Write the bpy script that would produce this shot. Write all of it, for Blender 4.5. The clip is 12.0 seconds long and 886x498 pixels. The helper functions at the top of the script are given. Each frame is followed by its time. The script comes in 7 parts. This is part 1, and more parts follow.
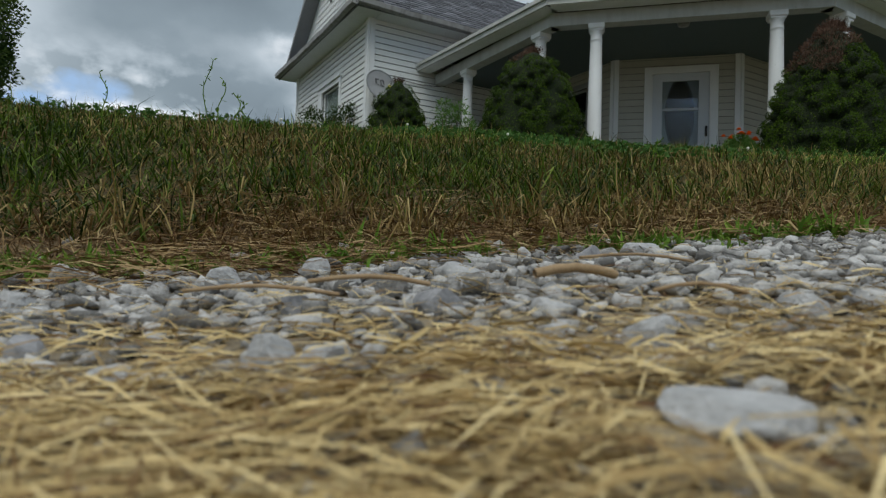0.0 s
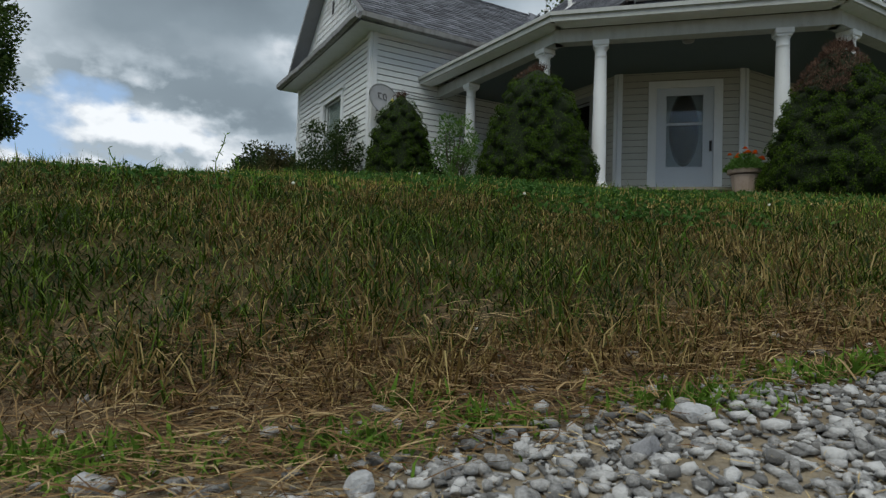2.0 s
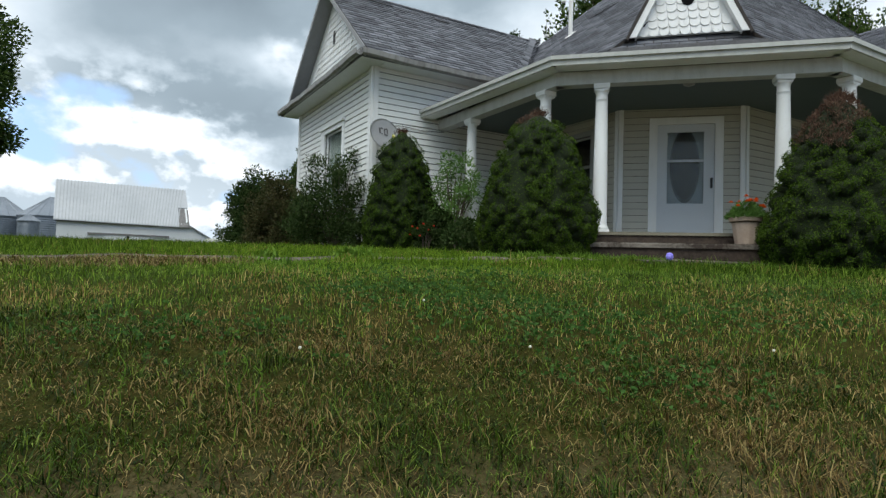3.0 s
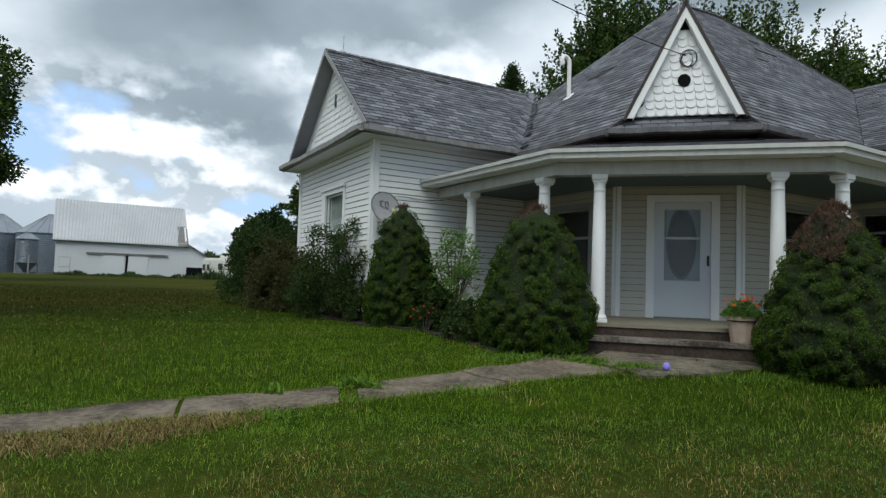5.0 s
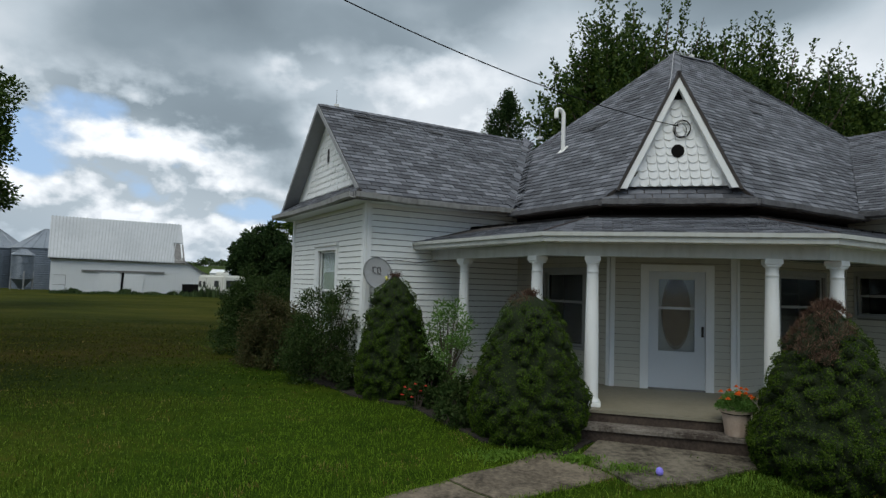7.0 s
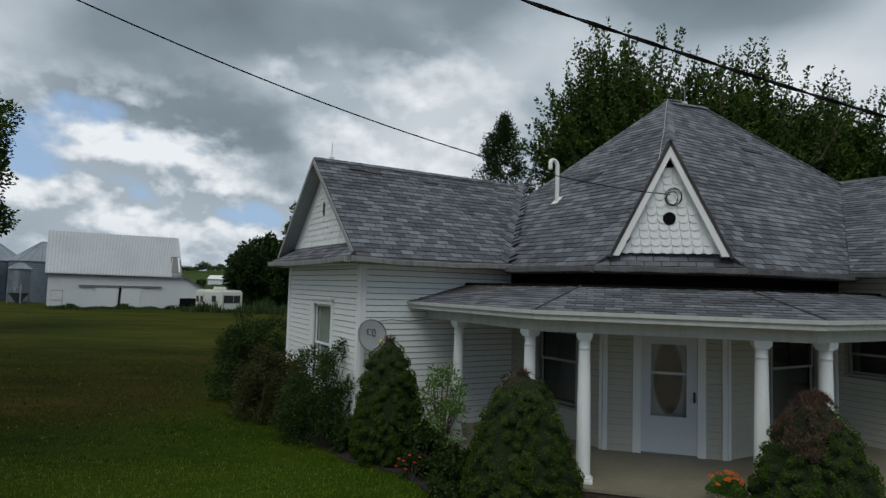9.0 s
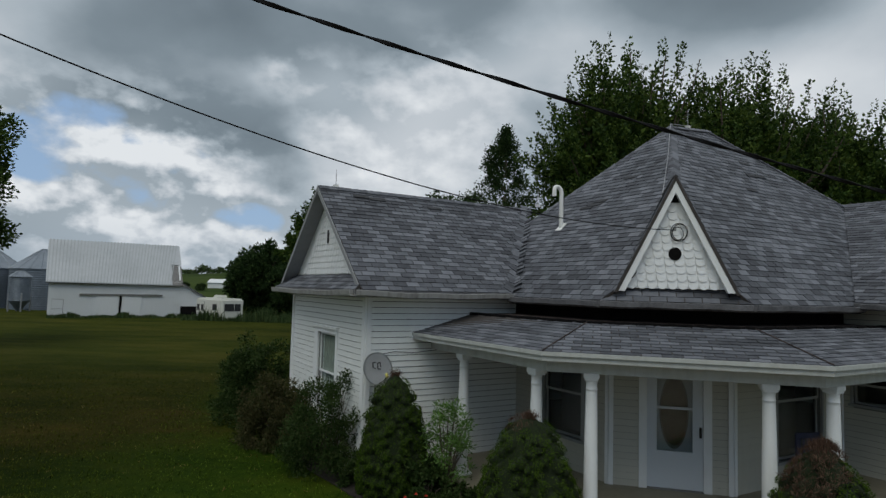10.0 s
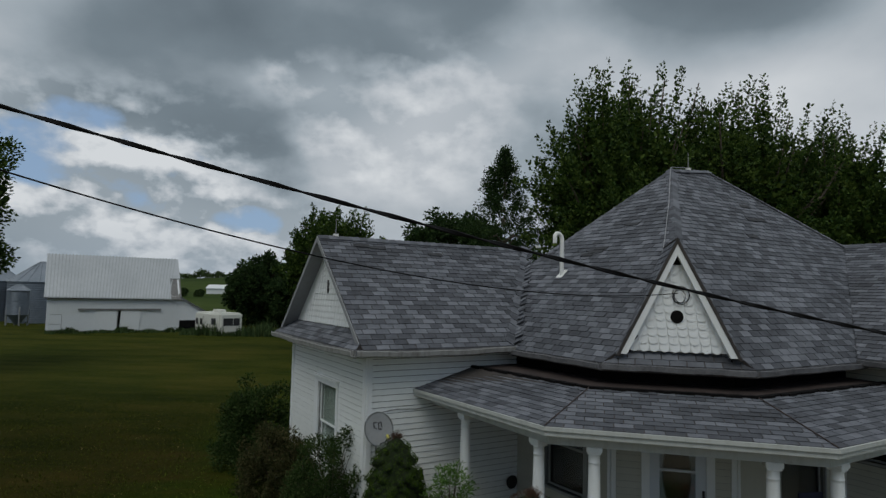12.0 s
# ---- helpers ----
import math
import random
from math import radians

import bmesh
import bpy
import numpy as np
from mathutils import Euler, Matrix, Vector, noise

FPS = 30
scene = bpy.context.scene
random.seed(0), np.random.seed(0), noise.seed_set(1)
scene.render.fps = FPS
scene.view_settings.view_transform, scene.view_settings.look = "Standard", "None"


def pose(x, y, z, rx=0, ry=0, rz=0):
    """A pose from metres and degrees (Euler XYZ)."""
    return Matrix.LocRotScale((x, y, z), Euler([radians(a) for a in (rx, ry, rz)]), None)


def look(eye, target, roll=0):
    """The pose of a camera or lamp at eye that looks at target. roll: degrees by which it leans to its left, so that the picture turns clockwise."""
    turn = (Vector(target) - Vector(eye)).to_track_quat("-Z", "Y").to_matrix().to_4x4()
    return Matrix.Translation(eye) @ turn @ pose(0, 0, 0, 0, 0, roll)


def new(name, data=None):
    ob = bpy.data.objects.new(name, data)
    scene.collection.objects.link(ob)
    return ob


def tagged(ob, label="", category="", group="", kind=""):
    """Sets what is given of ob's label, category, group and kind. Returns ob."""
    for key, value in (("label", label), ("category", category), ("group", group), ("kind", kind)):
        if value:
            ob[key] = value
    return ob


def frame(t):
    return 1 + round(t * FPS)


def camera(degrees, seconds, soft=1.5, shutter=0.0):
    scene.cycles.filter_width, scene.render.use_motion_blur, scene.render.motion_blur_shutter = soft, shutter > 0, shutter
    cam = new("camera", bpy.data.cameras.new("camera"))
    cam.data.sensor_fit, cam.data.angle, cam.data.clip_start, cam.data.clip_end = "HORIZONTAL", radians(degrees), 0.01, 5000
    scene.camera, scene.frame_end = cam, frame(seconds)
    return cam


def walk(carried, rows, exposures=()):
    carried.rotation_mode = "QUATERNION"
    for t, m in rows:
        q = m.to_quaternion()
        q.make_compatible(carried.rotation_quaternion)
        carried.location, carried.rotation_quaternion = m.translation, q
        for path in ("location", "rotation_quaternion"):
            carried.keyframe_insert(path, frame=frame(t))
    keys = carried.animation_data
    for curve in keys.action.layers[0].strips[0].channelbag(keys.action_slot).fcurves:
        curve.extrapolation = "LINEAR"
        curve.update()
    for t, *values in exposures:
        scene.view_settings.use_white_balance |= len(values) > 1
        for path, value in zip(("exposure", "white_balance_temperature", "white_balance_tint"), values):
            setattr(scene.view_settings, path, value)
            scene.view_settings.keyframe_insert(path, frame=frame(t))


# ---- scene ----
import functools

# The drone rises from the edge of a gravel drive, facing a farmhouse.
cam = camera(72.4, 12.0, soft=1.2)
cam.data.dof.use_dof = True
cam.data.dof.focus_distance = 1.6
cam.data.dof.aperture_fstop = 9.5
METRES, EYE, TILT, LEAN, TURN = 6.1, 0.075, 1.75, -1.85, 0.0
ROWS = [
    (0.0, 0.0, 0.0, 0.0, 0.0, 0.0, -0.0),
    (0.5, -0.0001, -0.0001, -0.0, -0.0, -0.0, 0.0),
    (1.0, -0.0001, -0.0001, -0.0, 0.01, 0.01, 0.01),
    (1.5, -0.0003, 0.0002, 0.0009, -0.0, 0.02, 0.0),
    (1.6, -0.0015, 0.0012, 0.0045, -0.0, 0.04, 0.01),
    (1.8, -0.0062, 0.0055, 0.0215, -0.01, 0.1, 0.04),
    (2.0, -0.0101, 0.0095, 0.04, -0.02, 0.16, 0.07),
    (2.5, -0.0131, 0.0112, 0.0873, 0.01, 0.3, 0.15),
    (3.0, -0.0138, 0.0078, 0.1396, -0.02, 0.4, 0.14),
    (5.0, -0.0179, -0.0149, 0.3393, -0.16, 1.13, 0.03),
    (5.5, -0.0149, -0.0187, 0.3884, -0.22, 1.3, 0.06),
    (6.0, -0.006, -0.0184, 0.4356, -0.26, 1.45, 0.07),
    (6.5, -0.0014, -0.0115, 0.4831, -0.33, 1.56, 0.08),
    (7.0, -0.0019, -0.004, 0.5301, -0.36, 1.6, 0.1),
    (9.0, 0.011, -0.0231, 0.7147, -0.53, 1.87, 0.19),
    (9.5, 0.0051, -0.0272, 0.7642, -0.55, 1.96, 0.24),
    (10.0, -0.0061, -0.0262, 0.8121, -0.56, 2.05, 0.28),
    (10.5, -0.0148, -0.0253, 0.8672, -0.58, 2.11, 0.33),
    (11.0, -0.0162, -0.0272, 0.9226, -0.62, 2.15, 0.41),
    (11.5, -0.0113, -0.0253, 0.9737, -0.64, 2.2, 0.48),
    (12.0, -0.0112, -0.0248, 0.9886, -0.67, 2.27, 0.49),
]
EXPOSURES = [(0.0, -0.08), (1.6, -0.1), (2.0, -0.12), (2.5, 0.14), (3.0, 0.52), (3.8, 0.5), (5.0, 0.33), (5.5, 0.23), (7.0, 0.0), (9.0, -0.3), (10.5, -0.5), (12.0, -0.66)]
walk(cam, [(t, pose(0, 0, EYE, TILT, LEAN, TURN) @ pose(METRES * x, METRES * y, METRES * z, 90 + pitch, roll, yaw)) for t, x, y, z, yaw, pitch, roll in ROWS], EXPOSURES)


# ---- node helpers ----
def noise_node(tree, vec, scale, detail=4.0, rough=0.55, dist=0.0):
    n = tree.nodes.new("ShaderNodeTexNoise")
    n.inputs["Scale"].default_value = scale
    n.inputs["Detail"].default_value = detail
    n.inputs["Roughness"].default_value = rough
    n.inputs["Distortion"].default_value = dist
    if vec is not None:
        tree.links.new(vec, n.inputs["Vector"])
    return n.outputs["Fac"]


def ramp(tree, fac, stops):
    r = tree.nodes.new("ShaderNodeValToRGB")
    while len(r.color_ramp.elements) < len(stops):
        r.color_ramp.elements.new(0.5)
    for e, (p, c) in zip(r.color_ramp.elements, stops):
        e.position = p
        e.color = (*c, 1) if len(c) == 3 else c
    tree.links.new(fac, r.inputs["Fac"])
    return r.outputs["Color"]


def mix(tree, fac, a, b, blend="MIX"):
    m = tree.nodes.new("ShaderNodeMix")
    m.data_type = "RGBA"
    m.blend_type = blend
    for sock, v in ((m.inputs[0], fac), (m.inputs[6], a), (m.inputs[7], b)):
        if isinstance(v, (int, float)):
            sock.default_value = v
        elif isinstance(v, tuple):
            sock.default_value = (*v, 1) if len(v) == 3 else v
        else:
            tree.links.new(v, sock)
    return m.outputs[2]


def calc(tree, op, a, b=None, c=None, clamp=False):
    m = tree.nodes.new("ShaderNodeMath")
    m.operation = op
    m.use_clamp = clamp
    for sock, v in zip(m.inputs, (a, b, c)):
        if v is None:
            continue
        if isinstance(v, (int, float)):
            sock.default_value = v
        else:
            tree.links.new(v, sock)
    return m.outputs[0]


# ---- world: broken cumulus over a pale blue sky, and a veiled sun ----
SUN_EL, SUN_AZ = 53.7, -165.0
world = bpy.data.worlds.new("world")
scene.world = world
world.use_nodes = True
wt = world.node_tree
wt.nodes.clear()
sky = wt.nodes.new("ShaderNodeTexSky")
sky.sky_type = "NISHITA"
sky.sun_disc = False
sky.sun_elevation = radians(SUN_EL)
sky.sun_rotation = radians(SUN_AZ)
coord = wt.nodes.new("ShaderNodeTexCoord")
sep = wt.nodes.new("ShaderNodeSeparateXYZ")
wt.links.new(coord.outputs["Generated"], sep.inputs[0])
height = calc(wt, "MAXIMUM", sep.outputs["Z"], 0.0)


def stretch(sx, sy, sz):
    """The sky's direction, stretched, so that clouds lie flat."""
    mp = wt.nodes.new("ShaderNodeMapping")
    mp.inputs["Scale"].default_value = (sx, sy, sz)
    mp.inputs["Location"].default_value = (0.3, 0.0, 0.1)
    wt.links.new(coord.outputs["Generated"], mp.inputs["Vector"])
    return mp.outputs[0]


puff = noise_node(wt, stretch(1, 1, 1.9), 3.4, 5.0, 0.40, 0.0)
billow = noise_node(wt, stretch(1, 1, 1.7), 1.7, 4.0, 0.5, 0.15)
curl = calc(wt, "SUBTRACT", noise_node(wt, stretch(1, 1, 1.5), 8.5, 7.0, 0.52, 0.0), 0.5)


def lifted(up, side):
    """The same curls of cloud, seen a little higher: their difference lights the tops."""
    mp = wt.nodes.new("ShaderNodeVectorMath")
    mp.operation = "ADD"
    mp.inputs[1].default_value = (side, 0.0, up)
    wt.links.new(stretch(1, 1, 1.5), mp.inputs[0])
    return calc(wt, "SUBTRACT", noise_node(wt, mp.outputs[0], 8.5, 7.0, 0.52, 0.0), 0.5)


relief = calc(wt, "MAXIMUM", calc(wt, "SUBTRACT", curl, lifted(0.030, 0.008)), -0.06)
flatten = wt.nodes.new("ShaderNodeVectorMath")
flatten.operation = "MULTIPLY"
flatten.inputs[1].default_value = (1, 1, 1.9)
wt.links.new(coord.outputs["Generated"], flatten.inputs[0])
norm = wt.nodes.new("ShaderNodeVectorMath")
norm.operation = "NORMALIZE"
wt.links.new(flatten.outputs[0], norm.inputs[0])
frayed = calc(wt, "ADD", calc(wt, "MULTIPLY", calc(wt, "SUBTRACT", puff, 0.5), 22.0), calc(wt, "MULTIPLY", curl, 6.0))


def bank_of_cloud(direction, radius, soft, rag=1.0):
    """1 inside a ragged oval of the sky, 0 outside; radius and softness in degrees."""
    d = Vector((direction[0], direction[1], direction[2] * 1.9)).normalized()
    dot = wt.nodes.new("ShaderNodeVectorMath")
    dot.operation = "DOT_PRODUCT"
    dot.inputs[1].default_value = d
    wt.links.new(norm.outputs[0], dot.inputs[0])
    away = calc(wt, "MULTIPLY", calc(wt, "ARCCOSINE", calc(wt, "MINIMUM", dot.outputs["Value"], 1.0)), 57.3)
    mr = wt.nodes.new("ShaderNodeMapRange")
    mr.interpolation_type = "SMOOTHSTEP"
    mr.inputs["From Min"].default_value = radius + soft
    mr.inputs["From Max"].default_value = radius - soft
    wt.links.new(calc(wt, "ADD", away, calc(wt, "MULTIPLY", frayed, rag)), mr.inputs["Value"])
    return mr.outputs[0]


def most(*fields):
    return functools.reduce(lambda a, b: calc(wt, "MAXIMUM", a, b), fields)


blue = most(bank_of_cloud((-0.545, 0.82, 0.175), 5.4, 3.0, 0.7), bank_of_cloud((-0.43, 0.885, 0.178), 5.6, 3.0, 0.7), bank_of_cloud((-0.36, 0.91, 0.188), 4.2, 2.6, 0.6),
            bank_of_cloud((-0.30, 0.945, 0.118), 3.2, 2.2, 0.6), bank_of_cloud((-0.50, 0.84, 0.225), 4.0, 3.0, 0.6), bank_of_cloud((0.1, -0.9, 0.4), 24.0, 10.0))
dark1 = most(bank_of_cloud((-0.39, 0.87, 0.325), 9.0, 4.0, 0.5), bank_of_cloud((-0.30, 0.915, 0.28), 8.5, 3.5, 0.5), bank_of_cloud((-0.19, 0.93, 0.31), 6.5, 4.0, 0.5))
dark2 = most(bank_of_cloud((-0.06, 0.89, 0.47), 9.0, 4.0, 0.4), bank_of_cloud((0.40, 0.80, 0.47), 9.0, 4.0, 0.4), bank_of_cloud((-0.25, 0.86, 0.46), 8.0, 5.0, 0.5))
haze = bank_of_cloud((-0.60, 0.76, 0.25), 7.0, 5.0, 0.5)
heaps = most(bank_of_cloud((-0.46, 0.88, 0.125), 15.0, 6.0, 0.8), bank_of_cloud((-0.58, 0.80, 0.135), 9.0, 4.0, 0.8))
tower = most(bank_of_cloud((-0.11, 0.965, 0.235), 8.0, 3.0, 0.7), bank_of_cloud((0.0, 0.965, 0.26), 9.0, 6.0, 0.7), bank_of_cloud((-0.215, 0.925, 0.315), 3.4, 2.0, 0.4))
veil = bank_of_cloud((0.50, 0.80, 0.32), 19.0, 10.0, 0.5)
cover = calc(wt, "ADD", calc(wt, "MULTIPLY", puff, 0.5), calc(wt, "MULTIPLY", billow, 0.5))
cover = calc(wt, "ADD", calc(wt, "MULTIPLY", cover, 0.55), 0.285)
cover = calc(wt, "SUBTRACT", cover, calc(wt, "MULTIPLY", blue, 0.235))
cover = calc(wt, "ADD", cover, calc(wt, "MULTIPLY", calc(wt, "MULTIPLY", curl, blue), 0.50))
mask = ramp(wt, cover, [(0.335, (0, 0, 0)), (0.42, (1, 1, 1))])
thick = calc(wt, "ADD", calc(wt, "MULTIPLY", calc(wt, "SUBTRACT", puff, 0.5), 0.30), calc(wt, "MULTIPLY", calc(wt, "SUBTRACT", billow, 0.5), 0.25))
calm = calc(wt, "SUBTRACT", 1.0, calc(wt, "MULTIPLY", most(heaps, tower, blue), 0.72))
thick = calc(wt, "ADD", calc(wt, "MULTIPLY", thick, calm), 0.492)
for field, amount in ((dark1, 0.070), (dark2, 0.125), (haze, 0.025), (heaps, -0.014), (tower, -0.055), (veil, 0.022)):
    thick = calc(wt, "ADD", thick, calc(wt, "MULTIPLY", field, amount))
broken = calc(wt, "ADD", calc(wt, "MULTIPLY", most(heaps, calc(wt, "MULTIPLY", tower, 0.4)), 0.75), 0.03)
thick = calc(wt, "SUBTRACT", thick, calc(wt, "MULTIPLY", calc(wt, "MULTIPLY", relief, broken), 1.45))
# Unseen low cloud behind the view, thickened to dim light entering the porch.
behind = ramp(wt, calc(wt, "MULTIPLY", sep.outputs["Y"], -1.0), [(0.0, (0, 0, 0)), (0.5, (1, 1, 1))])
behind = calc(wt, "MULTIPLY", behind, ramp(wt, height, [(0.30, (1, 1, 1)), (0.7, (0, 0, 0))]))
thick = calc(wt, "ADD", thick, calc(wt, "MULTIPLY", behind, 0.15))
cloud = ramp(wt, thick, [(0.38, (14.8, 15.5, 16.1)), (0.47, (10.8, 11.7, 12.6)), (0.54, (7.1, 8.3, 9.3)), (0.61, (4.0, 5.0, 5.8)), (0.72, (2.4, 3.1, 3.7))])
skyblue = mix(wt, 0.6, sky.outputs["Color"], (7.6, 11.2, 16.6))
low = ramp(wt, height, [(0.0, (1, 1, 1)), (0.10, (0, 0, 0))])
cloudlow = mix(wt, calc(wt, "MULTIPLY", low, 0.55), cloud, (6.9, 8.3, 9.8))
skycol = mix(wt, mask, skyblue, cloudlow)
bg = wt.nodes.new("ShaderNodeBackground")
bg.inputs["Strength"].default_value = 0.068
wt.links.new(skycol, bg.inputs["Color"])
out = wt.nodes.new("ShaderNodeOutputWorld")
wt.links.new(bg.outputs[0], out.inputs["Surface"])

sun = new("sun", bpy.data.lights.new("sun", "SUN"))
sun.data.energy = 1.45
sun.data.angle = radians(38)
sun.data.color = (0.96, 0.95, 0.86)
sun.matrix_world = look((-15, -46, 80), (0, 10, 0))

# ---- materials ----


def material(name, rough=0.8, metal=0.0, spec=0.4):
    m = bpy.data.materials.new(name)
    m.use_nodes = True
    t = m.node_tree
    b = t.nodes["Principled BSDF"]
    b.inputs["Roughness"].default_value = rough
    b.inputs["Metallic"].default_value = metal
    b.inputs["Specular IOR Level"].default_value = spec
    g = t.nodes.new("ShaderNodeNewGeometry")
    return m, t, b, g.outputs["Position"], g


def bump(t, b, height, strength=0.3, dist=0.01):
    n = t.nodes.new("ShaderNodeBump")
    n.inputs["Strength"].default_value = strength
    n.inputs["Distance"].default_value = dist
    t.links.new(height, n.inputs["Height"])
    t.links.new(n.outputs[0], b.inputs["Normal"])


def chance(t, g):
    """A random number for each object and each loose piece."""
    o = t.nodes.new("ShaderNodeObjectInfo")
    return calc(t, "FRACT", calc(t, "ADD", o.outputs["Random"], g.outputs["Random Per Island"]))


def simple(name, dark, light, scale, rough=0.8, metal=0.0, bumps=0.2, bdist=0.005, fine=None, spec=0.4, piece=0.0, span=0.18):
    """Colour between two tones by noise at two scales, with fine relief."""
    m, t, b, p, g = material(name, rough, metal, spec)
    f1 = noise_node(t, p, scale, 5.0, 0.6)
    f2 = noise_node(t, p, fine or scale * 9, 4.0, 0.6)
    f = calc(t, "ADD", calc(t, "MULTIPLY", f1, 0.6), calc(t, "MULTIPLY", f2, 0.4))
    if piece:
        f = calc(t, "ADD", f, calc(t, "MULTIPLY", calc(t, "SUBTRACT", chance(t, g), 0.5), piece))
    t.links.new(ramp(t, f, [(0.5 - span, dark), (0.5 + span, light)]), b.inputs["Base Color"])
    if bumps:
        bump(t, b, f2, bumps, bdist)
    return m


def painted(name, base, dirt, rough=0.55, streak=1.0):
    """Old white house paint: faint chalking, grime streaks that run down, chipped spots."""
    m, t, b, p, g = material(name, rough)
    mp = t.nodes.new("ShaderNodeMapping")
    mp.inputs["Scale"].default_value = (5, 5, 1.2)
    t.links.new(p, mp.inputs["Vector"])
    runs = noise_node(t, mp.outputs[0], 1.3, 5.0, 0.65)
    spots = noise_node(t, p, 26.0, 5.0, 0.7)
    broad = noise_node(t, p, 0.9, 3.0)
    f = calc(t, "MULTIPLY", ramp(t, runs, [(0.45, (0, 0, 0)), (0.8, (1, 1, 1))]), 0.20 * streak)
    c = mix(t, f, base, dirt)
    c = mix(t, calc(t, "MULTIPLY", ramp(t, spots, [(0.62, (0, 0, 0)), (0.74, (1, 1, 1))]), 0.5), c, tuple(v * 0.6 for v in dirt))
    c = mix(t, calc(t, "MULTIPLY", broad, 0.18), c, tuple(v * 0.85 for v in base))
    o = t.nodes.new("ShaderNodeObjectInfo")
    c = mix(t, calc(t, "MULTIPLY", o.outputs["Random"], 0.12), c, dirt)
    t.links.new(c, b.inputs["Base Color"])
    bump(t, b, spots, 0.12, 0.003)
    return m


# Dark wall backing between boards, for joint grime and a painted lap shadow line.
JOINT = simple("grimy_shaded_joint", (0.10, 0.10, 0.095), (0.2, 0.195, 0.18), 6.0, 0.9, bumps=0.0)
SIDING = painted("siding_paint", (0.80, 0.82, 0.80), (0.50, 0.51, 0.46))
TRIM = painted("trim_paint", (0.84, 0.86, 0.86), (0.46, 0.46, 0.42), streak=1.2)
# Siding darkened and warmed: porch shade and ground bounce put into its colour.
PORCHSIDING = painted("cream_siding_in_porch_shade", (0.50, 0.49, 0.42), (0.30, 0.28, 0.22))
DOORPAINT = painted("door_paint", (0.62, 0.66, 0.70), (0.5, 0.53, 0.56), 0.4, 0.4)
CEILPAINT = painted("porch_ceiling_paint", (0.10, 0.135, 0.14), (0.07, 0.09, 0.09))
GUTTER = painted("gutter_metal", (0.33, 0.33, 0.32), (0.055, 0.045, 0.038), 0.45, 3.6)
DARKGUTTER = simple("weathered_dark_gutter", (0.07, 0.07, 0.073), (0.20, 0.20, 0.21), 3.0, 0.6)
DARKTAB = simple("dark_weathered_tab", (0.02, 0.02, 0.022), (0.06, 0.062, 0.068), 5.0, 0.85)
TAR = simple("roofing_tar", (0.02, 0.015, 0.014), (0.07, 0.05, 0.045), 2.5, 0.75, bumps=0.4)
# Dark board for bare decks, and for eaves with shade put into their colour.
SHADOWBOARD = simple("bare_board_and_shade", (0.03, 0.026, 0.024), (0.08, 0.07, 0.065), 3.0, 0.9)
CONCRETE = simple("old_concrete", (0.034, 0.026, 0.017), (0.19, 0.155, 0.112), 1.7, 0.9, bumps=0.6, bdist=0.008, fine=17.0, span=0.11)
PORCHFLOOR = simple("painted_concrete", (0.17, 0.155, 0.11), (0.26, 0.235, 0.175), 1.4, 0.55, bumps=0.15)
STEPFACE = simple("stained_concrete", (0.018, 0.012, 0.009), (0.085, 0.062, 0.047), 2.2, 0.9, bumps=0.5, fine=24.0, span=0.13)
FOUNDATION = simple("foundation_block", (0.3, 0.29, 0.27), (0.5, 0.49, 0.46), 2.0, 0.9)
# Black for the tar seams, and for painted shade under eaves and in openings.
SHADETAR = simple("tar_and_shade_black", (0.004, 0.004, 0.004), (0.012, 0.011, 0.011), 2.5, 0.9, bumps=0.3, spec=0.1)
PADSTONE = simple("stained_pad", (0.022, 0.017, 0.010), (0.19, 0.165, 0.125), 1.9, 0.9, bumps=0.6, bdist=0.008, fine=12.0, span=0.10)
TREAD = simple("worn_tread", (0.045, 0.033, 0.026), (0.23, 0.205, 0.175), 2.4, 0.9, bumps=0.5, fine=20.0, span=0.11)
EAVETRIM = painted("weathered_eave_paint", (0.50, 0.52, 0.50), (0.22, 0.21, 0.18), 0.6, 2.2)
CHAIRBLUE = simple("slate_blue_fabric", (0.03, 0.034, 0.06), (0.06, 0.065, 0.11), 9.0, 0.9)
# Window trim with the porch's shade put into its colour.
SHADETRIM = painted("window_paint_in_porch_shade", (0.30, 0.31, 0.30), (0.15, 0.15, 0.13), 0.6, 1.5)
RAKE = painted("grey_rake_paint", (0.28, 0.29, 0.30), (0.17, 0.16, 0.15), 0.6, 1.8)
MULCH = simple("dark_mulch", (0.012, 0.01, 0.009), (0.05, 0.04, 0.032), 9.0, 0.95, bumps=0.9, bdist=0.03)
# Near-black, so the darkness of unlit rooms lies in the colour.
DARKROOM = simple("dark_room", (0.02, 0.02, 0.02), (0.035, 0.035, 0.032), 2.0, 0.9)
CURTAIN = simple("window_shade", (0.36, 0.42, 0.40), (0.46, 0.52, 0.49), 6.0, 0.9, bumps=0.0)
WEATHERWOOD = simple("weathered_wood", (0.10, 0.10, 0.10), (0.27, 0.26, 0.25), 5.0, 0.9, bumps=0.4)
BARK = simple("bark", (0.05, 0.04, 0.03), (0.15, 0.12, 0.09), 7.0, 0.95, bumps=0.8, bdist=0.03)
CABLE = simple("cable_rubber", (0.006, 0.006, 0.007), (0.014, 0.014, 0.015), 20.0, 0.75, bumps=0.0, spec=0.12)
WHITEPIPE = painted("white_pipe", (0.84, 0.84, 0.82), (0.5, 0.48, 0.42), 0.4)
DISHGREY = simple("dish_grey", (0.46, 0.47, 0.48), (0.54, 0.55, 0.56), 2.0, 0.5, bumps=0.0)
